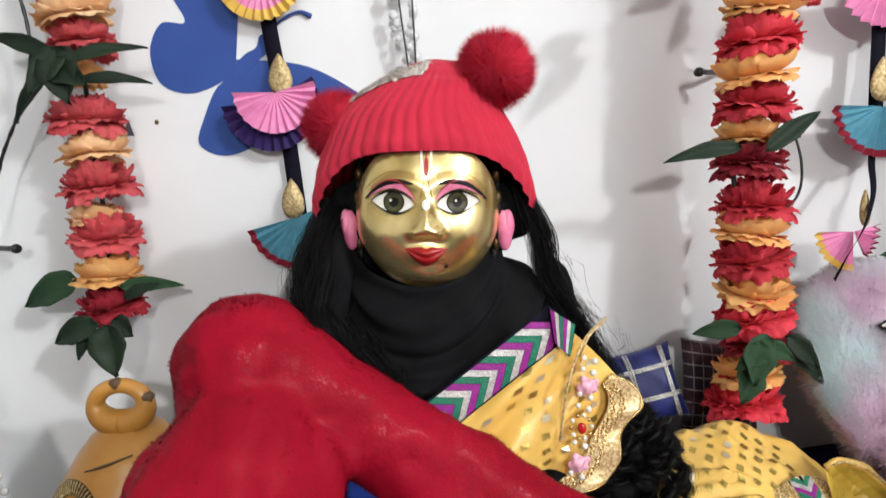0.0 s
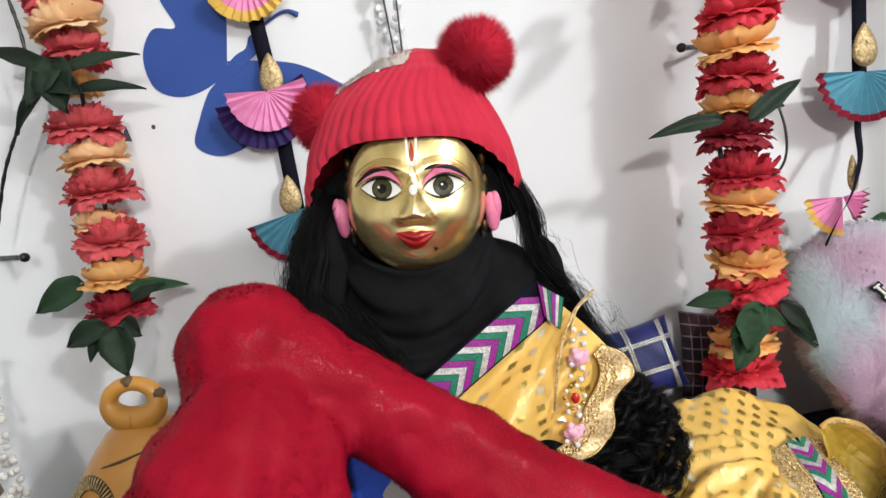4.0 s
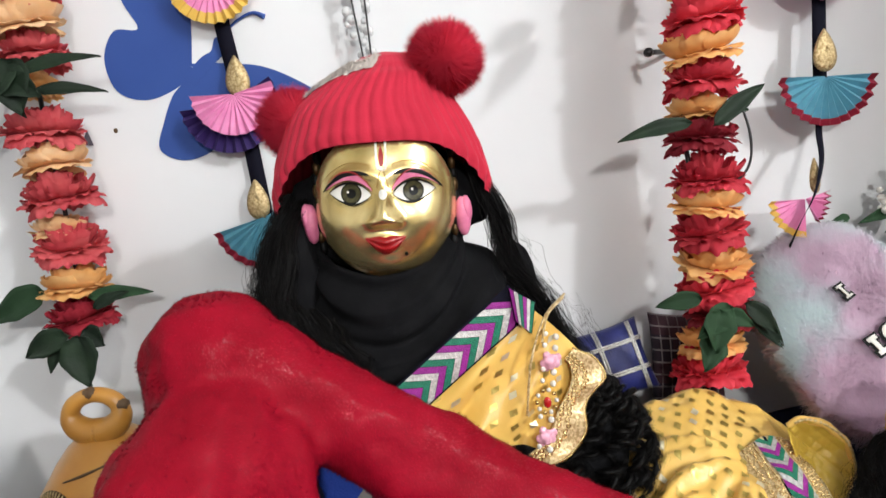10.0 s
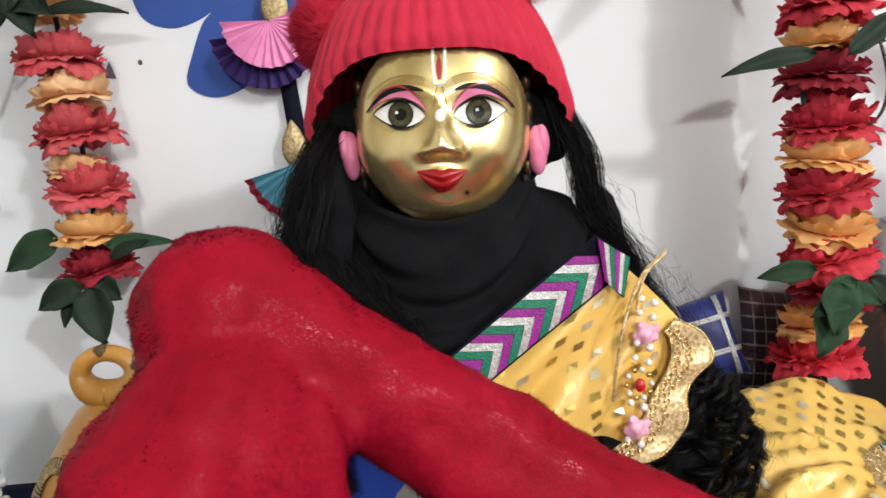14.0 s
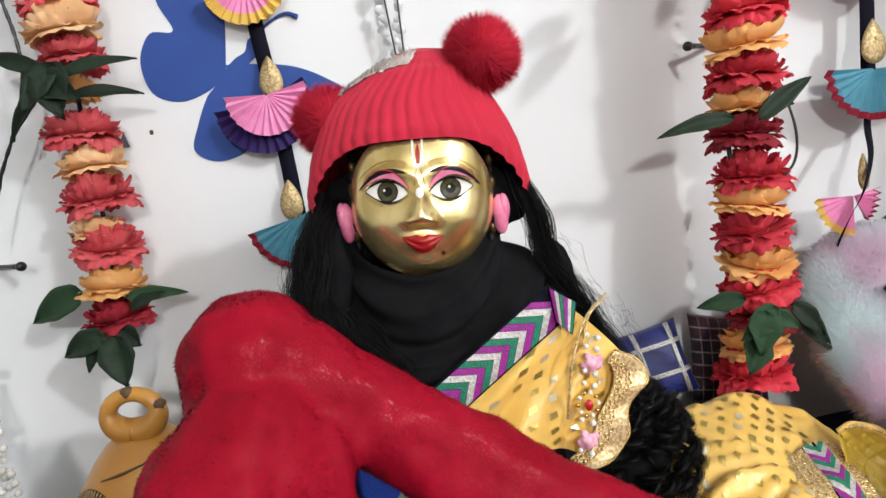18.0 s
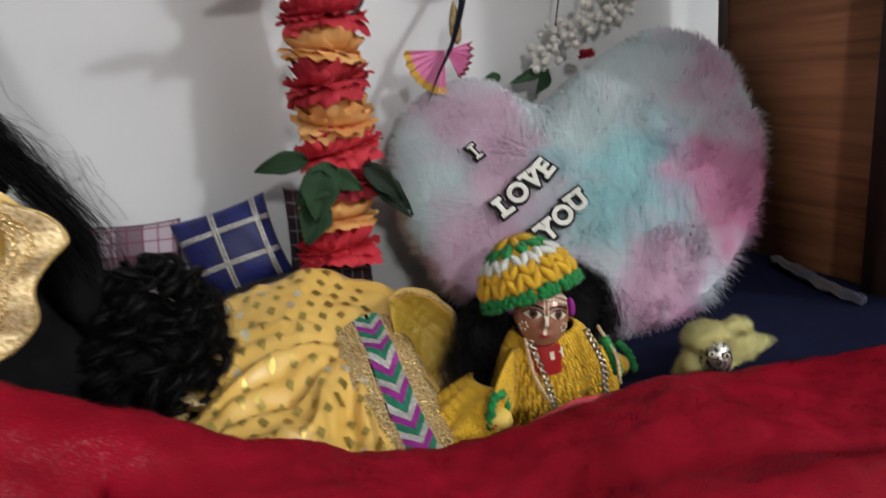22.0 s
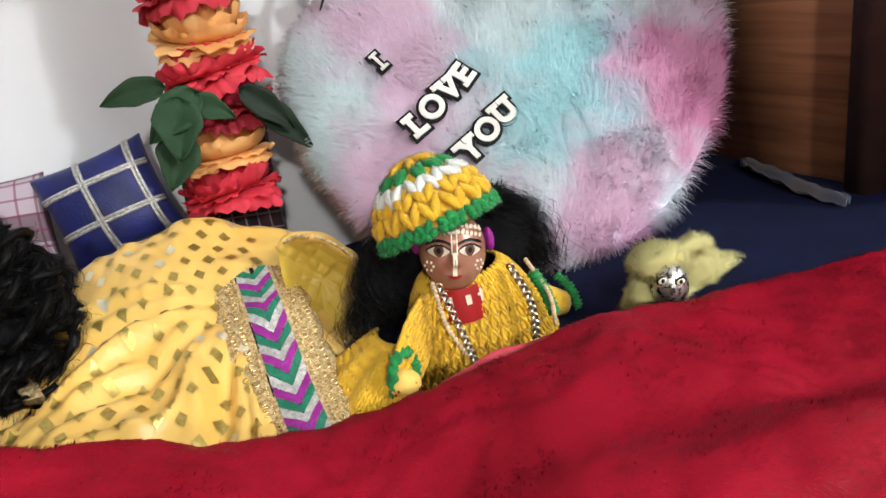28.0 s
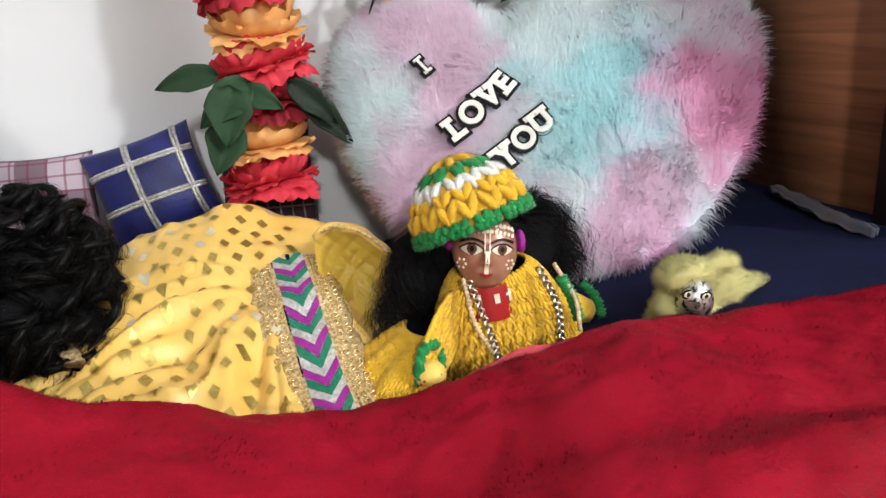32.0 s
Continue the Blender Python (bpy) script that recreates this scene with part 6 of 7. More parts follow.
ps = pearl_string("bead_string", (-0.03, 0.645, 0.45), "clear glass beads on dark wires hanging from above", [([(-0.040, 0.645, 0.60), (-0.036, 0.645, 0.52), (-0.030, 0.645, 0.435)], 26, 0.0035), ([(-0.018, 0.645, 0.60), (-0.020, 0.645, 0.52), (-0.020, 0.645, 0.435)], 26, 0.003)], 0.0045, 2, mat=M_CLEAR)
part("wire", tube([(-0.034, 0.64, 0.62), (-0.032, 0.638, 0.52), (-0.026, 0.638, 0.43)], 0.001, 6, 20), M_WIRE, ps)
part("wire", tube([(-0.018, 0.64, 0.62), (-0.018, 0.638, 0.52), (-0.019, 0.638, 0.43)], 0.001, 6, 20), M_WIRE, ps)
part("berry", ball((0.008, 0.64, 0.528), 0.0085, 14), M_LIP, ps, "glossy red berry")
for tip in ((-0.010, 0.632, 0.540), (-0.004, 0.63, 0.552), (0.012, 0.63, 0.548)):
    leaf_shape((0.002, 0.64, 0.535), tip, 0.005, 0.001, M_LEAF, ps)
pl = pearl_string("pearl_string", (-0.47, 0.61, 0.0), "bunch of white pearl strings hanging at the wall", [([(-0.475, 0.615, 0.19), (-0.472, 0.61, 0.12), (-0.460, 0.605, 0.06), (-0.45, 0.60, 0.0)], 44, 0.006), ([(-0.482, 0.615, 0.18), (-0.476, 0.61, 0.10), (-0.468, 0.605, 0.02)], 36, 0.006)], 0.0042, 3)
pr = pearl_string("pearl_string", (0.53, 0.63, 0.22), "bunch of white pearl beads with a red rose and green leaves", [([(0.475, 0.63, 0.232), (0.50, 0.63, 0.250), (0.53, 0.63, 0.262), (0.565, 0.632, 0.275), (0.59, 0.635, 0.30)], 85, 0.0085), ([(0.57, 0.635, 0.29), (0.59, 0.64, 0.34), (0.60, 0.64, 0.40)], 60, 0.008)], 0.0039, 4)
bloom(pr, (0.523, 0.615, 0.234), "dark", 0.22, random.Random(2))
for root, tip, w in (((0.49, 0.63, 0.224), (0.448, 0.628, 0.222), 0.006), ((0.49, 0.63, 0.22), (0.47, 0.62, 0.208), 0.007), ((0.44, 0.63, 0.222), (0.42, 0.625, 0.226), 0.005),
                     ((0.61, 0.63, 0.40), (0.618, 0.625, 0.35), 0.005), ((0.60, 0.63, 0.39), (0.604, 0.625, 0.345), 0.005), ((0.62, 0.63, 0.40), (0.634, 0.625, 0.352), 0.005)):
    leaf_shape(root, tip, w, 0.001, M_LEAF, pr)
part("wire", tube([(0.52, 0.64, 0.36), (0.512, 0.64, 0.30), (0.505, 0.64, 0.262)], 0.0009, 6, 16), M_WIRE, pr)
part("wire", tube([(0.54, 0.64, 0.36), (0.538, 0.64, 0.29), (0.525, 0.64, 0.262)], 0.0009, 6, 16), M_WIRE, pr)
rf = thing("red_fabric_flower", (0.335, 0.62, 0.46), "red fabric flower hung on the wall", "artificial flower")
bloom(rf, (0.340, 0.625, 0.468), "coral", 0.6, random.Random(8))
bloom(rf, (0.362, 0.628, 0.482), "coral", 0.55, random.Random(9))


# ---- clay money bank ----
def build_bank():
    th = thing("clay_money_bank", (-0.335, 0.545, -0.01), "ochre glazed clay money bank with a ring handle and sequin rosette", "money bank")
    c = Vector((-0.300, 0.545, 0.004))
    vs = (0, 0.05, 0.2, 0.38, 0.55, 0.7, 0.82, 0.9, 0.96, 1)
    rs = (0.0, 0.046, 0.066, 0.069, 0.062, 0.051, 0.040, 0.031, 0.021, 0.0)
    zs = (-0.012, -0.010, 0.012, 0.042, 0.068, 0.090, 0.110, 0.122, 0.130, 0.132)

    def pot(u, v):
        a = 6.2832 * u
        r, z = curve1(vs, rs, v), curve1(vs, zs, v)
        return Vector((c.x + 0.010 * smooth01(0.4, 0.95, v) + r * math.cos(a), c.y + r * math.sin(a), c.z + z))

    def on_pot(x, z, lift=0.0):
        r = float(np.interp(z - c.z, zs[1:], rs[1:])) + lift
        cx = c.x + 0.010 * smooth01(0.055, 0.125, z - c.z)
        return Vector((x, c.y - math.sqrt(max(r * r - (x - cx) ** 2, 1e-6)), z))
    body = part("body", surf(pot, 48, 60, True), M_CLAY, th)
    hx, hz = c.x + 0.012, 0.154
    ring = [Vector((hx + 0.0215 * math.cos(t), c.y - 0.012, hz + 0.0165 * math.sin(t))) for t in [6.2832 * k / 14 - 1.5708 for k in range(15)]]
    part("ring_handle", tube(ring, [0.012, 0.0105, 0.0075, 0.0066, 0.0066, 0.0075, 0.0105, 0.012], 14, 60), M_CLAY, th)
    for k, da in ((7, 0.0), (4, 0.002)):
        p = ring[k] + Vector((da, -0.0015, 0.0016))
        part("chipped_patch", tube([p + Vector((-0.006, 0, 0)), p, p + Vector((0.006, 0, -0.0008))], [0.004, 0.0062, 0.004], 10, 8), M_CLAY_DARK, th, "worn dark chip")
    slot = [on_pot(hx + dx, z, 0.0008) for dx, z in ((-0.022, 0.108), (-0.004, 0.1125), (0.016, 0.117))]
    part("coin_slot", tube(slot, [0.0006, 0.0016, 0.0008], 6, 10), M_CLAY_DARK, body, "dark coin slot")
    part("slot_lip", tube([p + Vector((0.004, 0.001, -0.004)) for p in slot], 0.0022, 8, 10), M_CLAY, body)
    ox, oz = hx - 0.030, 0.078
    rosette = part("rosette_band", surf(lambda u, v: on_pot(ox + (0.0145 + 0.010 * v) * math.cos(6.2832 * u), oz + (0.0145 + 0.010 * v) * math.sin(6.2832 * u), 0.0010), 48, 4, True, thick=-0.0008), M_DARK_BRASS, th, "tarnished gold lace ring")
    for k in range(44):
        a = 6.2832 * k / 44
        p0, p1 = (on_pot(ox + r * math.cos(a), oz + r * math.sin(a), 0.0016) for r in (0.015, 0.0245))
        part("lace_ray", tube([p0, (p0 + p1) / 2 + Vector((0, -0.0008, 0)), p1], 0.0007, 5, 3), M_GLITTER, rosette)
    for k in range(9):
        a = -0.9 + 0.05 * k
        p0, p1 = on_pot(ox + 0.024 + 0.002 * k, oz - 0.030 + 0.0008 * k, 0.0012), on_pot(ox + 0.038 + 0.0024 * k, oz - 0.016, 0.0012)
        part("lace_ray", tube([p0, (p0 + p1) / 2, p1], 0.0008, 5, 3), M_GLITTER, rosette)


build_bank()


# ---- bottle leaning beside the pot ----
def build_bottle():
    th = thing("bottle", (-0.37, 0.46, 0.02), "clear bottle of brownish liquid with a violet cap, leaning", "bottle")
    m = Matrix.Translation((-0.333, 0.457, 0.018)) @ Euler((radians(4), radians(-13), radians(8))).to_matrix().to_4x4()

    def body(u, v, w=0.0235, d=0.015, z0=0.0, z1=0.105):
        a = 6.2832 * u
        ca, sa = math.cos(a), math.sin(a)
        k = min(1.0, 12 * v, 12 * (1 - v)) ** 0.4
        x = w * math.copysign(abs(ca) ** 0.5, ca) * k
        y = d * math.copysign(abs(sa) ** 0.5, sa) * k
        return m @ Vector((-w + x, y, z0 + (z1 - z0) * v))
    part("glass_body", surf(body, 40, 24, True), M_BOTTLE, th)
    part("label_band", surf(lambda u, v: body(0.55 + 0.4 * u, 0.28 + 0.3 * v, 0.0242, 0.0157), 24, 6), M_WHITE_PAINT, th, "pale paper label")
    part("collar", surf(lambda u, v: body(u, v, 0.0215, 0.0145, 0.103, 0.112), 40, 10, True), M_STEEL, th, "thin metal collar")
    part("cap", surf(lambda u, v: body(u, v, 0.0245, 0.0165, 0.109, 0.160), 40, 24, True), M_VIOLET_CARD, th, "glossy violet cap")


build_bottle()


# ---- small figure in crochet ----
def build_small_figure():
    hc = Vector((0.3605, 0.409, 0.081))
    tilt = Euler((radians(-12), radians(9), radians(-17))).to_matrix().to_4x4()

    def fy(x, z):
        q = 1 - (abs(x) / 0.0175) ** 2.2 - (abs(z) / 0.021) ** 2.3
        nose = 0.0048 * math.exp(-(x / 0.0022) ** 2) * smooth01(0.006, -0.004, z) * (1 - smooth01(-0.004, -0.0065, z))
        lip = 0.0015 * math.exp(-(x / 0.005) ** 2 - ((z + 0.0105) / 0.0025) ** 2)
        return 0.018 * max(q, 0) ** 0.45 + nose + lip

    def on(x, z, lift=0.0004):
        return hc + tilt @ Vector((x, -fy(x, z) - lift, z))
    bm = bmesh.new()

    def front(u, v):
        a, r = 6.2832 * u, math.sin(v * math.pi / 2)
        x, z = 0.0175 * r * math.cos(a), 0.0205 * r * math.sin(a)
        if z < 0:
            x *= 1 - 0.22 * smooth01(0, -0.02, z)
        return on(x, z, 0)
    surf(front, 40, 22, True, bm)
    ball(hc + Vector((0, 0.004, 0.002)), 0.0172, 16, bm)
    tube([hc + Vector((0, 0.004, -0.012)), hc + Vector((0.001, 0.002, -0.030)), hc + Vector((0.002, 0.006, -0.070))], [0.009, 0.012, 0.012], 14, 10, bm)
    for s in (-1, 1):
        cx = s * 0.0078

        def shape(u, v, w, h, lift, dx=0.0):
            a = 6.2832 * u
            return on(cx + dx + w * v * math.cos(a), 0.0028 + h * v * math.sin(a) * (1 - 0.35 * abs(math.cos(a))), lift)
        surf(lambda u, v: shape(u, v, 0.0056, 0.0034, 0.0005), 20, 3, False, bm, 1)
        surf(lambda u, v: shape(u, v, 0.0026, 0.0036, 0.0008), 14, 2, False, bm, 2)
        surf(lambda u, v: shape(u, v, 0.0012, 0.0017, 0.0011), 10, 2, False, bm, 3)
        for half, up, ht in ((0.00045, 0.0030, 0.003), (0.0007, 0.0062, 0.002)):
            surf(lambda u, v: on(cx + (u - 0.5) * 0.0125, 0.0028 + up - 0.0032 + ht * math.sin(3.1416 * u) + (v - 0.5) * 2 * half, 0.0009), 14, 1, False, bm, 3)
        # white dotted marks on brow and cheek
        for k in range(5):
            ball(on(s * (0.005 + 0.0022 * k), 0.0125 + 0.0012 * math.sin(k), 0.0002), 0.0009, 6, bm, (1, 0.5, 1), 1)
        for k in range(6):
            a = k * 1.047
            ball(on(s * 0.0125 + 0.0020 * math.cos(a), -0.0055 + 0.0024 * math.sin(a), 0.0002), 0.0008, 6, bm, (1, 0.5, 1), 1)
        surf(lambda u, v: on(s * 0.0013 + (v - 0.5) * 0.0007, 0.001 + 0.015 * u, 0.0007), 8, 1, False, bm, 1)
        ball(hc + tilt @ Vector((s * 0.0195, 0.002, 0.005)), 0.0062, 10, bm, (0.45, 0.7, 1.1), 5)
    surf(lambda u, v: on((v - 0.5) * 0.0022, -0.010 + 0.012 * u, 0.0009), 8, 1, False, bm, 1)
    for k in range(13):     # cream scrolls painted across the brow
        a = (k - 6) / 6
        for r0 in (0.0, 0.0032):
            x0, z0 = 0.0135 * a, 0.0118 + r0 - 0.0025 * a * a
            surf(lambda u, v: on(x0 + 0.0009 * v * math.cos(6.2832 * u), z0 + 0.0011 * v * math.sin(6.2832 * u), 0.0006), 8, 1, False, bm, 1)
    surf(lambda u, v: on((u - 0.5) * 0.008, -0.0108 + 0.0010 * (2 * u - 1) ** 2 + (v - 0.5) * 0.0022 * math.sin(3.1416 * u), 0.0007), 10, 2, False, bm, 4)
    surf(lambda u, v: hc + Vector((-0.017 + 0.034 * u, -0.0125 + 0.010 * (2 * u - 1) ** 2 - 0.004 * v, -0.017 - 0.018 * v)), 12, 4, False, bm, 4)
    for x0, w0, z0, h0 in ((-0.002, 0.003, -0.0205, 0.005), (0.0065, 0.0015, -0.0195, 0.007), (0.0050, 0.0045, -0.0215, 0.0015), (-0.010, 0.0015, -0.020, 0.005)):
        surf(lambda u, v: hc + Vector((x0 + w0 * u, -0.0133 + 0.010 * ((x0 + w0 * u) / 0.017) ** 2 - 0.004 * (-(z0 - h0 * v) - 0.017) / 0.018, z0 - h0 * v)), 4, 4, False, bm, 1)
    for k in range(9):
        ball(Vector((0.3145, 0.378, 0.034)) + Vector((0.0082 * math.cos(k * 2.4) * 0.8, -0.0075 * (1 - 0.06 * k), 0.0060 * math.sin(k * 2.4) * (0.3 + 0.07 * k))), 0.0008, 6, bm, (1, 1, 1), 4)
    ball((0.3145, 0.378, 0.034), 0.0085, 12, bm, (1, 1, 0.9), 6)
    ball((0.3145, 0.375, 0.027), 0.0075, 10, bm, (1.1, 0.9, 0.45), 4)
    lone("bronze_statuette", bm, [M_BRONZE, M_CREAM_PAINT, M_BROWN_IRIS, M_BLACK_PAINT, M_LIP, M_PURPLE, M_YELLOW_PAPER], "small dark bronze temple statuette with painted cream markings", "statue")

    # crocheted cap, stitch by stitch
    cap = thing("crochet_hat", (0.36, 0.412, 0.095), "crocheted cap striped green, yellow and white", "cap")
    cc = hc + Vector((-0.0030, 0.006, 0.0150))
    ctilt = Euler((radians(-18), radians(-10), 0)).to_matrix().to_4x4()

    def cp(a, h):
        r = float(np.interp(h, (0, 0.15, 0.4, 0.65, 0.85, 1), (0.0312, 0.0305, 0.0282, 0.0232, 0.0155, 0.0008)))
        return cc + ctilt @ Vector((r * math.cos(a), r * math.sin(a), -0.003 + 0.0375 * h))
    part("lining", surf(lambda u, v: cp(6.2832 * u, v), 32, 12, True), M_YARN_YELLOW, cap)
    rows = ((0.00, 26, M_YARN_GREEN, 0.06, 0.0024), (0.11, 24, M_YARN_GREEN, 0.07, 0.0026), (0.31, 16, M_YARN_YELLOW, 0.14, 0.0031), (0.50, 14, M_YARN_YELLOW, 0.09, 0.0028),
            (0.63, 13, M_YARN_WHITE, 0.12, 0.0029), (0.80, 11, M_YARN_GREEN, 0.10, 0.0027), (0.93, 7, M_YARN_YELLOW, 0.07, 0.0026))
    jit = random.Random(31)
    for h, n, mat, dh, thick in rows:
        bm = bmesh.new()
        for k in range(n):
            a = 6.2832 * (k + 0.5 * (n % 4 == 0)) / n + jit.uniform(-0.06, 0.06)
            for sgn in (-1, 1):
                p0, p1 = cp(a, max(0, h - dh)), cp(a + sgn * 2.9 / n, min(1, h + dh + jit.uniform(-0.02, 0.03)))
                out = (p0 - cc).normalized() * 0.0017
                tube([p0 + out * 0.4, (p0 + p1) / 2 + out, p1 + out * 0.3], [thick * 0.6, thick, thick * 0.55], 7, 5, bm, lambda f, t: 0.12 * math.sin(14 * f + 3 * t))
        band = tagged(part("crochet_band", bm, mat, cap), kind="stuff")
        fz = pile(band.data, 2500, 0.0022, 0.00009, (0, 0, 0), 0.7, n)
        fz.materials.append(mat)
        f = new("yarn_fuzz", fz)
        f.parent = band
        tagged(f, kind="stuff")
    # hair on both sides
    wig = thing("small_wig", (0.36, 0.42, 0.02), "fluffy black hair of the small statuette", "wig")
    rng = random.Random(14)
    paths = []
    for k in range(16):
        j = rng.uniform(-0.006, 0.006)
        paths.append([(0.345, 0.424, 0.100), (0.330 + j, 0.428, 0.086), (0.320 + j, 0.430, 0.062 + j), (0.314 + 2 * j, 0.428, 0.038)])
        paths.append([(0.374, 0.424, 0.097), (0.392 + j, 0.430, 0.094 + j), (0.412 + j, 0.434, 0.074 + j), (0.418 + 2 * j, 0.434, 0.038)])
    part("loose_hair", locks(paths, 110, 0.0046, 0.00020, 0.0050, 3.0, 15, 26), M_HAIR, wig)
    bm = bmesh.new()
    for at, r, sq in (((0.328, 0.432, 0.066), 0.016, (1, 0.8, 1.7)), ((0.400, 0.436, 0.070), 0.019, (1.1, 0.8, 1.4)), ((0.36, 0.43, 0.085), 0.022, (1.2, 0.7, 0.9))):
        ball(at, r, 14, bm, sq)
    part("hair_mass", solid(bm, 0.004, 3), M_SCARF, wig)
    # crocheted dress
    dress = thing("crochet_dress", (0.36, 0.40, 0.0), "mustard yellow crocheted dress with green scalloped trim", "dress")

    def stitches(fn, rows, cols, mat, r, name, parent):
        bm = bmesh.new()
        for j in range(rows):
            for i in range(cols):
                u, v = (i + 0.5 * (j % 2)) / cols, (j + 0.5) / rows
                p0, p1, p2 = fn(u, v - 0.6 / rows), fn(u + 0.35 / cols, v), fn(u, v + 0.6 / rows)
                tube([p0, p1, p2], [r * 0.7, r, r * 0.7], 6, 3, bm)
                p1 = fn(u - 0.35 / cols, v)
                tube([p0, p1, p2], [r * 0.7, r, r * 0.7], 6, 3, bm)
        return tagged(part(name, bm, mat, parent), kind="stuff")

    def bodice(u, v):
        a = radians(150 + 240 * u)
        rx = 0.020 + 0.032 * max(0, v) ** 0.6
        return Vector((0.366 + rx * math.cos(a) + 0.006 * v, 0.416 + (0.016 + 0.018 * v) * math.sin(a), 0.069 - 0.069 * v - 0.002 * max(0, -math.sin(a)) ** 2 * (1 - v)))

    def sleeve(u, v):
        a = 6.2832 * u
        c = Vector((0.338, 0.402, 0.052)).lerp(Vector((0.316, 0.382, 0.036)), v)
        r = 0.0125 + 0.003 * math.sin(3.14 * v)
        return c + Vector((0.6 * math.cos(a), 0.5 * math.cos(a), math.sin(a))) * r

    def skirt(u, v):
        a = radians(158 + 78 * u)
        r = 0.034 + 0.046 * v
        return Vector((0.346 + r * math.cos(a), 0.410 + r * 0.75 * math.sin(a), 0.046 - 0.028 * max(0, v) ** 1.2 + 0.003 * math.sin(u * 20) * v))
    for nm, fn, rows, cols, close in (("bodice", bodice, 9, 26, False), ("sleeve", sleeve, 5, 12, True), ("skirt", skirt, 9, 22, False)):
        base = part(nm, surf(fn, 30, 14, close), M_YARN_YELLOW, dress)
        stitches(fn, rows, cols, M_YARN_YELLOW, 0.0013, "crochet_relief", base)

    def ringed(pts, mat, r, nm):
        bm = tube(pts, r, 10, 90, None, lambda f, t: 0.30 * math.sin(f * 110 + 2 * t) + 0.15 * math.sin(f * 47))
        part(nm, bm, mat, dress)
    ringed([sleeve(k / 10, 1.0) for k in range(11)], M_YARN_GREEN, 0.0026, "green_cuff")
    ringed([skirt(0.0, 0.55), skirt(0.0, 0.8), skirt(0.02, 1.0), skirt(0.12, 1.03), skirt(0.25, 1.05), skirt(0.5, 1.05)], M_YARN_GREEN, 0.0042, "green_hem")
    ringed([skirt(0.0, 0.7), skirt(0.03, 0.92), skirt(0.1, 0.95), skirt(0.2, 0.96), skirt(0.4, 0.98)], M_YARN_GREEN, 0.0036, "green_hem")
    ringed([(0.426, 0.425, 0.040), (0.431, 0.418, 0.032), (0.432, 0.413, 0.020), (0.427, 0.411, 0.010)], M_YARN_GREEN, 0.0026, "green_cuff")
    ringed([(0.399, 0.398, 0.06), (0.404, 0.396, 0.048), (0.407, 0.394, 0.034)], M_YARN_GREEN, 0.0028, "green_trim")
    part("far_sleeve", tube([(0.385, 0.412, 0.046), (0.405, 0.414, 0.036), (0.424, 0.418, 0.024)], [0.010, 0.010, 0.008], 12, 10), M_YARN_YELLOW, dress)
    # necklaces
    for pts, mat, r, n, nm, lab in (([(0.343, 0.398, 0.072), (0.344, 0.388, 0.050), (0.354, 0.379, 0.030), (0.368, 0.374, 0.026)], M_BEAD, 0.0014, 34, "bead_necklace", "string of pale wooden beads round the statuette"),
                                    ([(0.398, 0.404, 0.066), (0.404, 0.394, 0.048), (0.403, 0.388, 0.032)], M_BEAD, 0.0014, 22, "bead_necklace", "string of pale wooden beads round the statuette"),
                                    ([(0.346, 0.397, 0.070), (0.350, 0.385, 0.046), (0.352, 0.378, 0.028)], M_CHAIN, 0.0015, 22, "metal_chain", "silver curb chain round the statuette"),
                                    ([(0.386, 0.398, 0.068), (0.390, 0.388, 0.050), (0.388, 0.382, 0.032)], M_CHAIN, 0.0016, 20, "metal_chain", "silver curb chain round the statuette")):
        th = thing(nm, pts[-1], lab, "necklace", "necklaces")
        line = spline(pts, n)
        for k, p in enumerate(line):
            at = p + Vector((0, -0.002, 0))
            if mat is M_BEAD:
                part("bead", ball(at, r, 8, None, (1, 0.8, 1)), mat, th)
            else:
                d = line[min(k + 1, n)] - line[max(k - 1, 0)]
                side = d.cross(Vector((0, 1, 0))).normalized()
                part("link", ring(at, Vector((0, -1, 0)) + side * (0.8 if k % 2 else -0.8), r * 1.15, r * 0.42), mat, th)


build_small_figure()


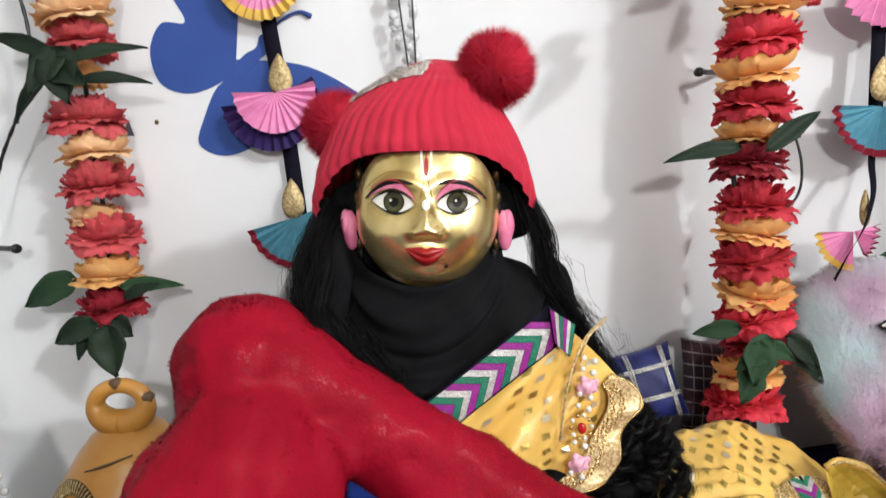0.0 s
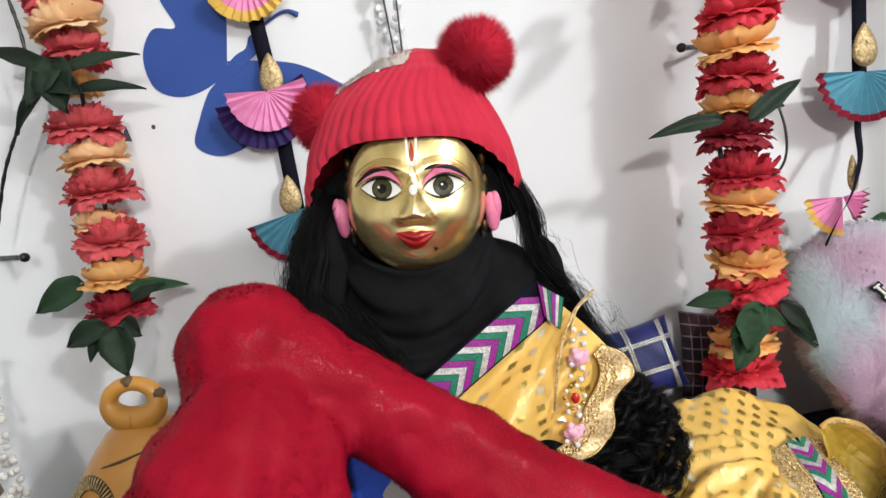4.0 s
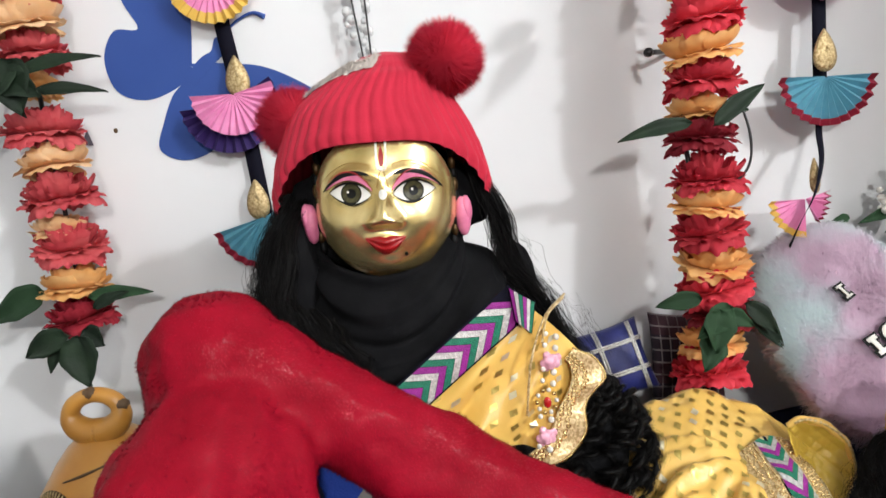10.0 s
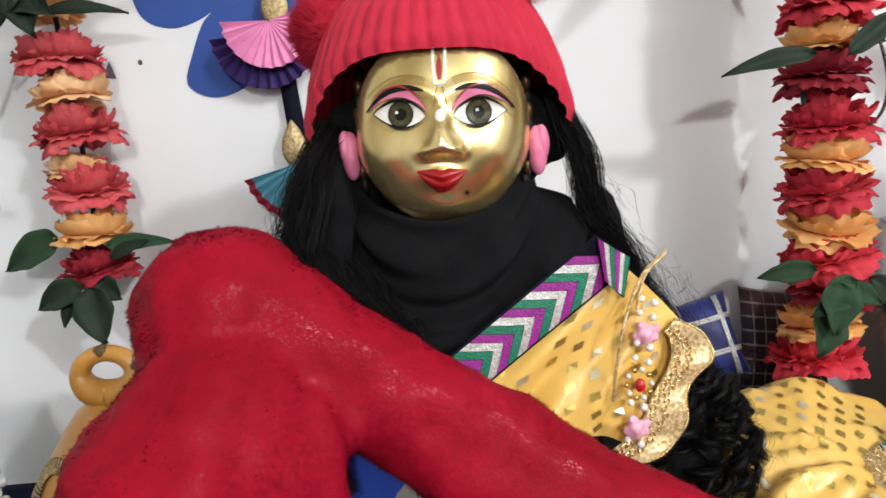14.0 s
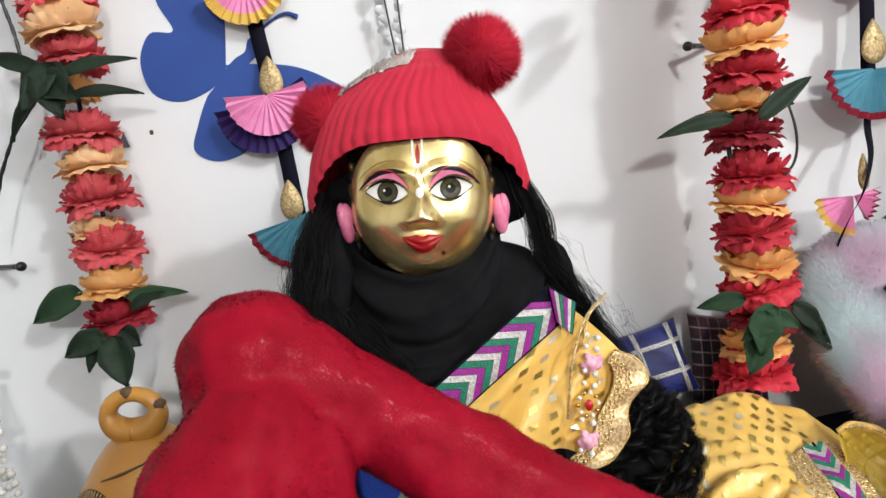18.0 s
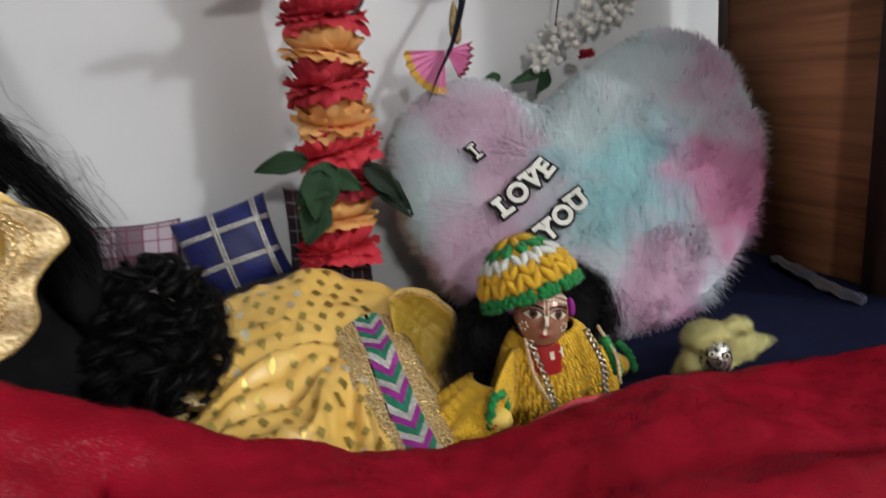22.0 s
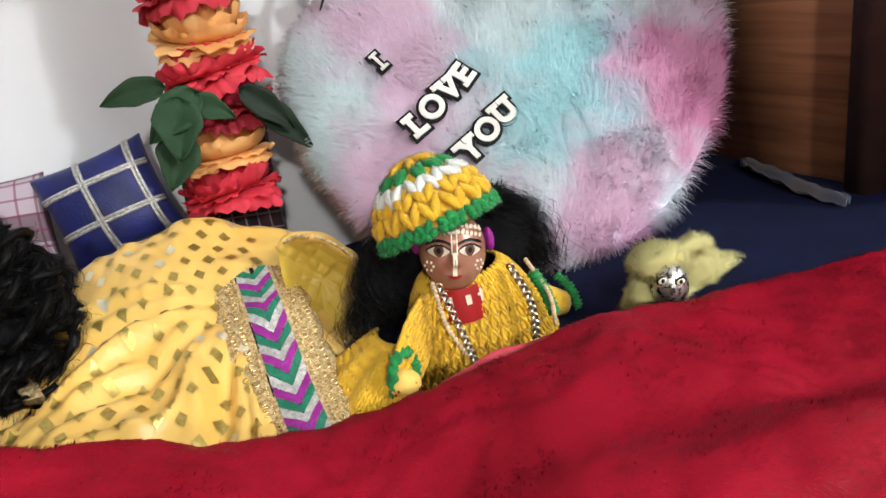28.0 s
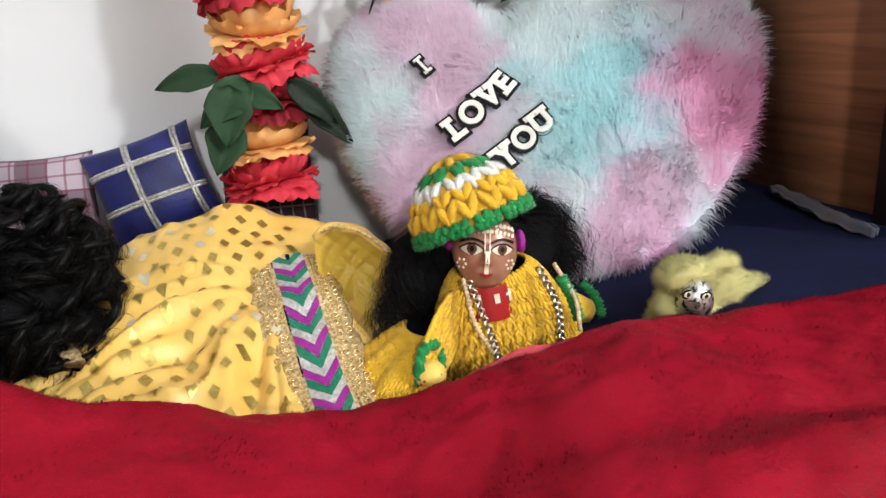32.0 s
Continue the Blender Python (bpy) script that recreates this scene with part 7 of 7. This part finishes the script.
# ---- wool-wrapped silver figure, cloths ----
def build_wool_figure():
    bm = bmesh.new()
    c = Vector((0.464, 0.371, 0.041))
    look_to = Euler((radians(-18), radians(8), radians(-30))).to_matrix()
    ball(c, 0.0122, 18, bm, (0.85, 0.9, 1.1))

    def dot(x, z, r, out, slot, sq=(1, 0.5, 1)):
        ball(c + look_to @ Vector((x, -out, z)), r, 10, bm, sq, slot)
    dot(0, -0.001, 0.0022, 0.0112, 0, (0.8, 1, 1.5))
    for s in (-1, 1):
        dot(s * 0.0045, 0.003, 0.0030, 0.0092, 2, (1.3, 0.5, 0.9))
        dot(s * 0.0045, 0.003, 0.0025, 0.0098, 1, (1.2, 0.5, 0.8))
        dot(s * 0.0045, 0.003, 0.0013, 0.0108, 2)
    dot(0, -0.0062, 0.0022, 0.0095, 2, (1.4, 0.5, 0.5))
    lone("silver_statuette", bm, [M_SILVER_IDOL, M_CREAM_PAINT, M_BLACK_PAINT], "tiny engraved silver statuette face", "statue")
    th = thing("wool_cloak", (0.49, 0.385, 0.0), "fluffy cream-yellow wool hood and cloak", "cloak")
    bm = bmesh.new()
    for at, r, sq in (((0.463, 0.379, 0.0535), 0.0130, (1.25, 0.9, 0.55)), ((0.490, 0.383, 0.052), 0.0075, (1.4, 0.8, 0.6)), ((0.496, 0.390, 0.033), 0.016, (1.1, 0.8, 0.8)), ((0.516, 0.392, 0.025), 0.014, (1.2, 0.8, 0.6)),
                      ((0.451, 0.379, 0.034), 0.0075, (0.8, 0.8, 1.6)), ((0.472, 0.388, 0.02), 0.020, (1.2, 0.7, 0.8)), ((0.479, 0.386, 0.043), 0.009, (1, 0.8, 1))):
        ball(at, r, 16, bm, sq)
    skin = solid(bm, 0.0028, 3)
    co, nr, _ = arrays(skin)
    for k, p in enumerate(co):
        co[k] = p + nr[k] * (0.0024 * noise.noise(Vector(p) * 150) + 0.0016 * noise.noise(Vector(p) * 300))
    skin.vertices.foreach_set("co", co.ravel())
    skin.update()
    core = part("wool", skin, M_CREAM_WOOL, th)
    fz = pile(skin, 60000, 0.0046, 0.00010, (0, 0, 0.1), 0.9, 41, clump=330)
    fz.materials.append(M_WOOL_FUR)
    f = new("wool_fuzz", fz)
    f.parent = core
    tagged(f, kind="stuff")


build_wool_figure()


lone("crumpled_cloth", surf(lambda u, v: Vector((0.647 - 0.022 * u + (0.004 + 0.016 * math.sin(math.pi * u ** 0.7)) * (v - 0.5), 0.510 - 0.112 * u, 0.036 + 0.003 * math.sin(9 * v + 5 * u) + 0.003 * noise.noise(Vector((u * 9, v * 4, 4))))), 30, 12, thick=-0.0008), M_GREY_CLOTH, "thin folded grey-white cloth along the cabinet foot", "cloth")
lone("pink_cloth", surf(lambda u, v: Vector((0.50 + 0.085 * u, 0.40 + 0.04 * v, 0.014 + 0.012 * math.sin(3.0 * u + 0.2) * (1 - v * 0.6))), 16, 8, thick=-0.002), M_PINK_CLOTH, "pale pink folded cloth behind the wool cloak", "cloth")
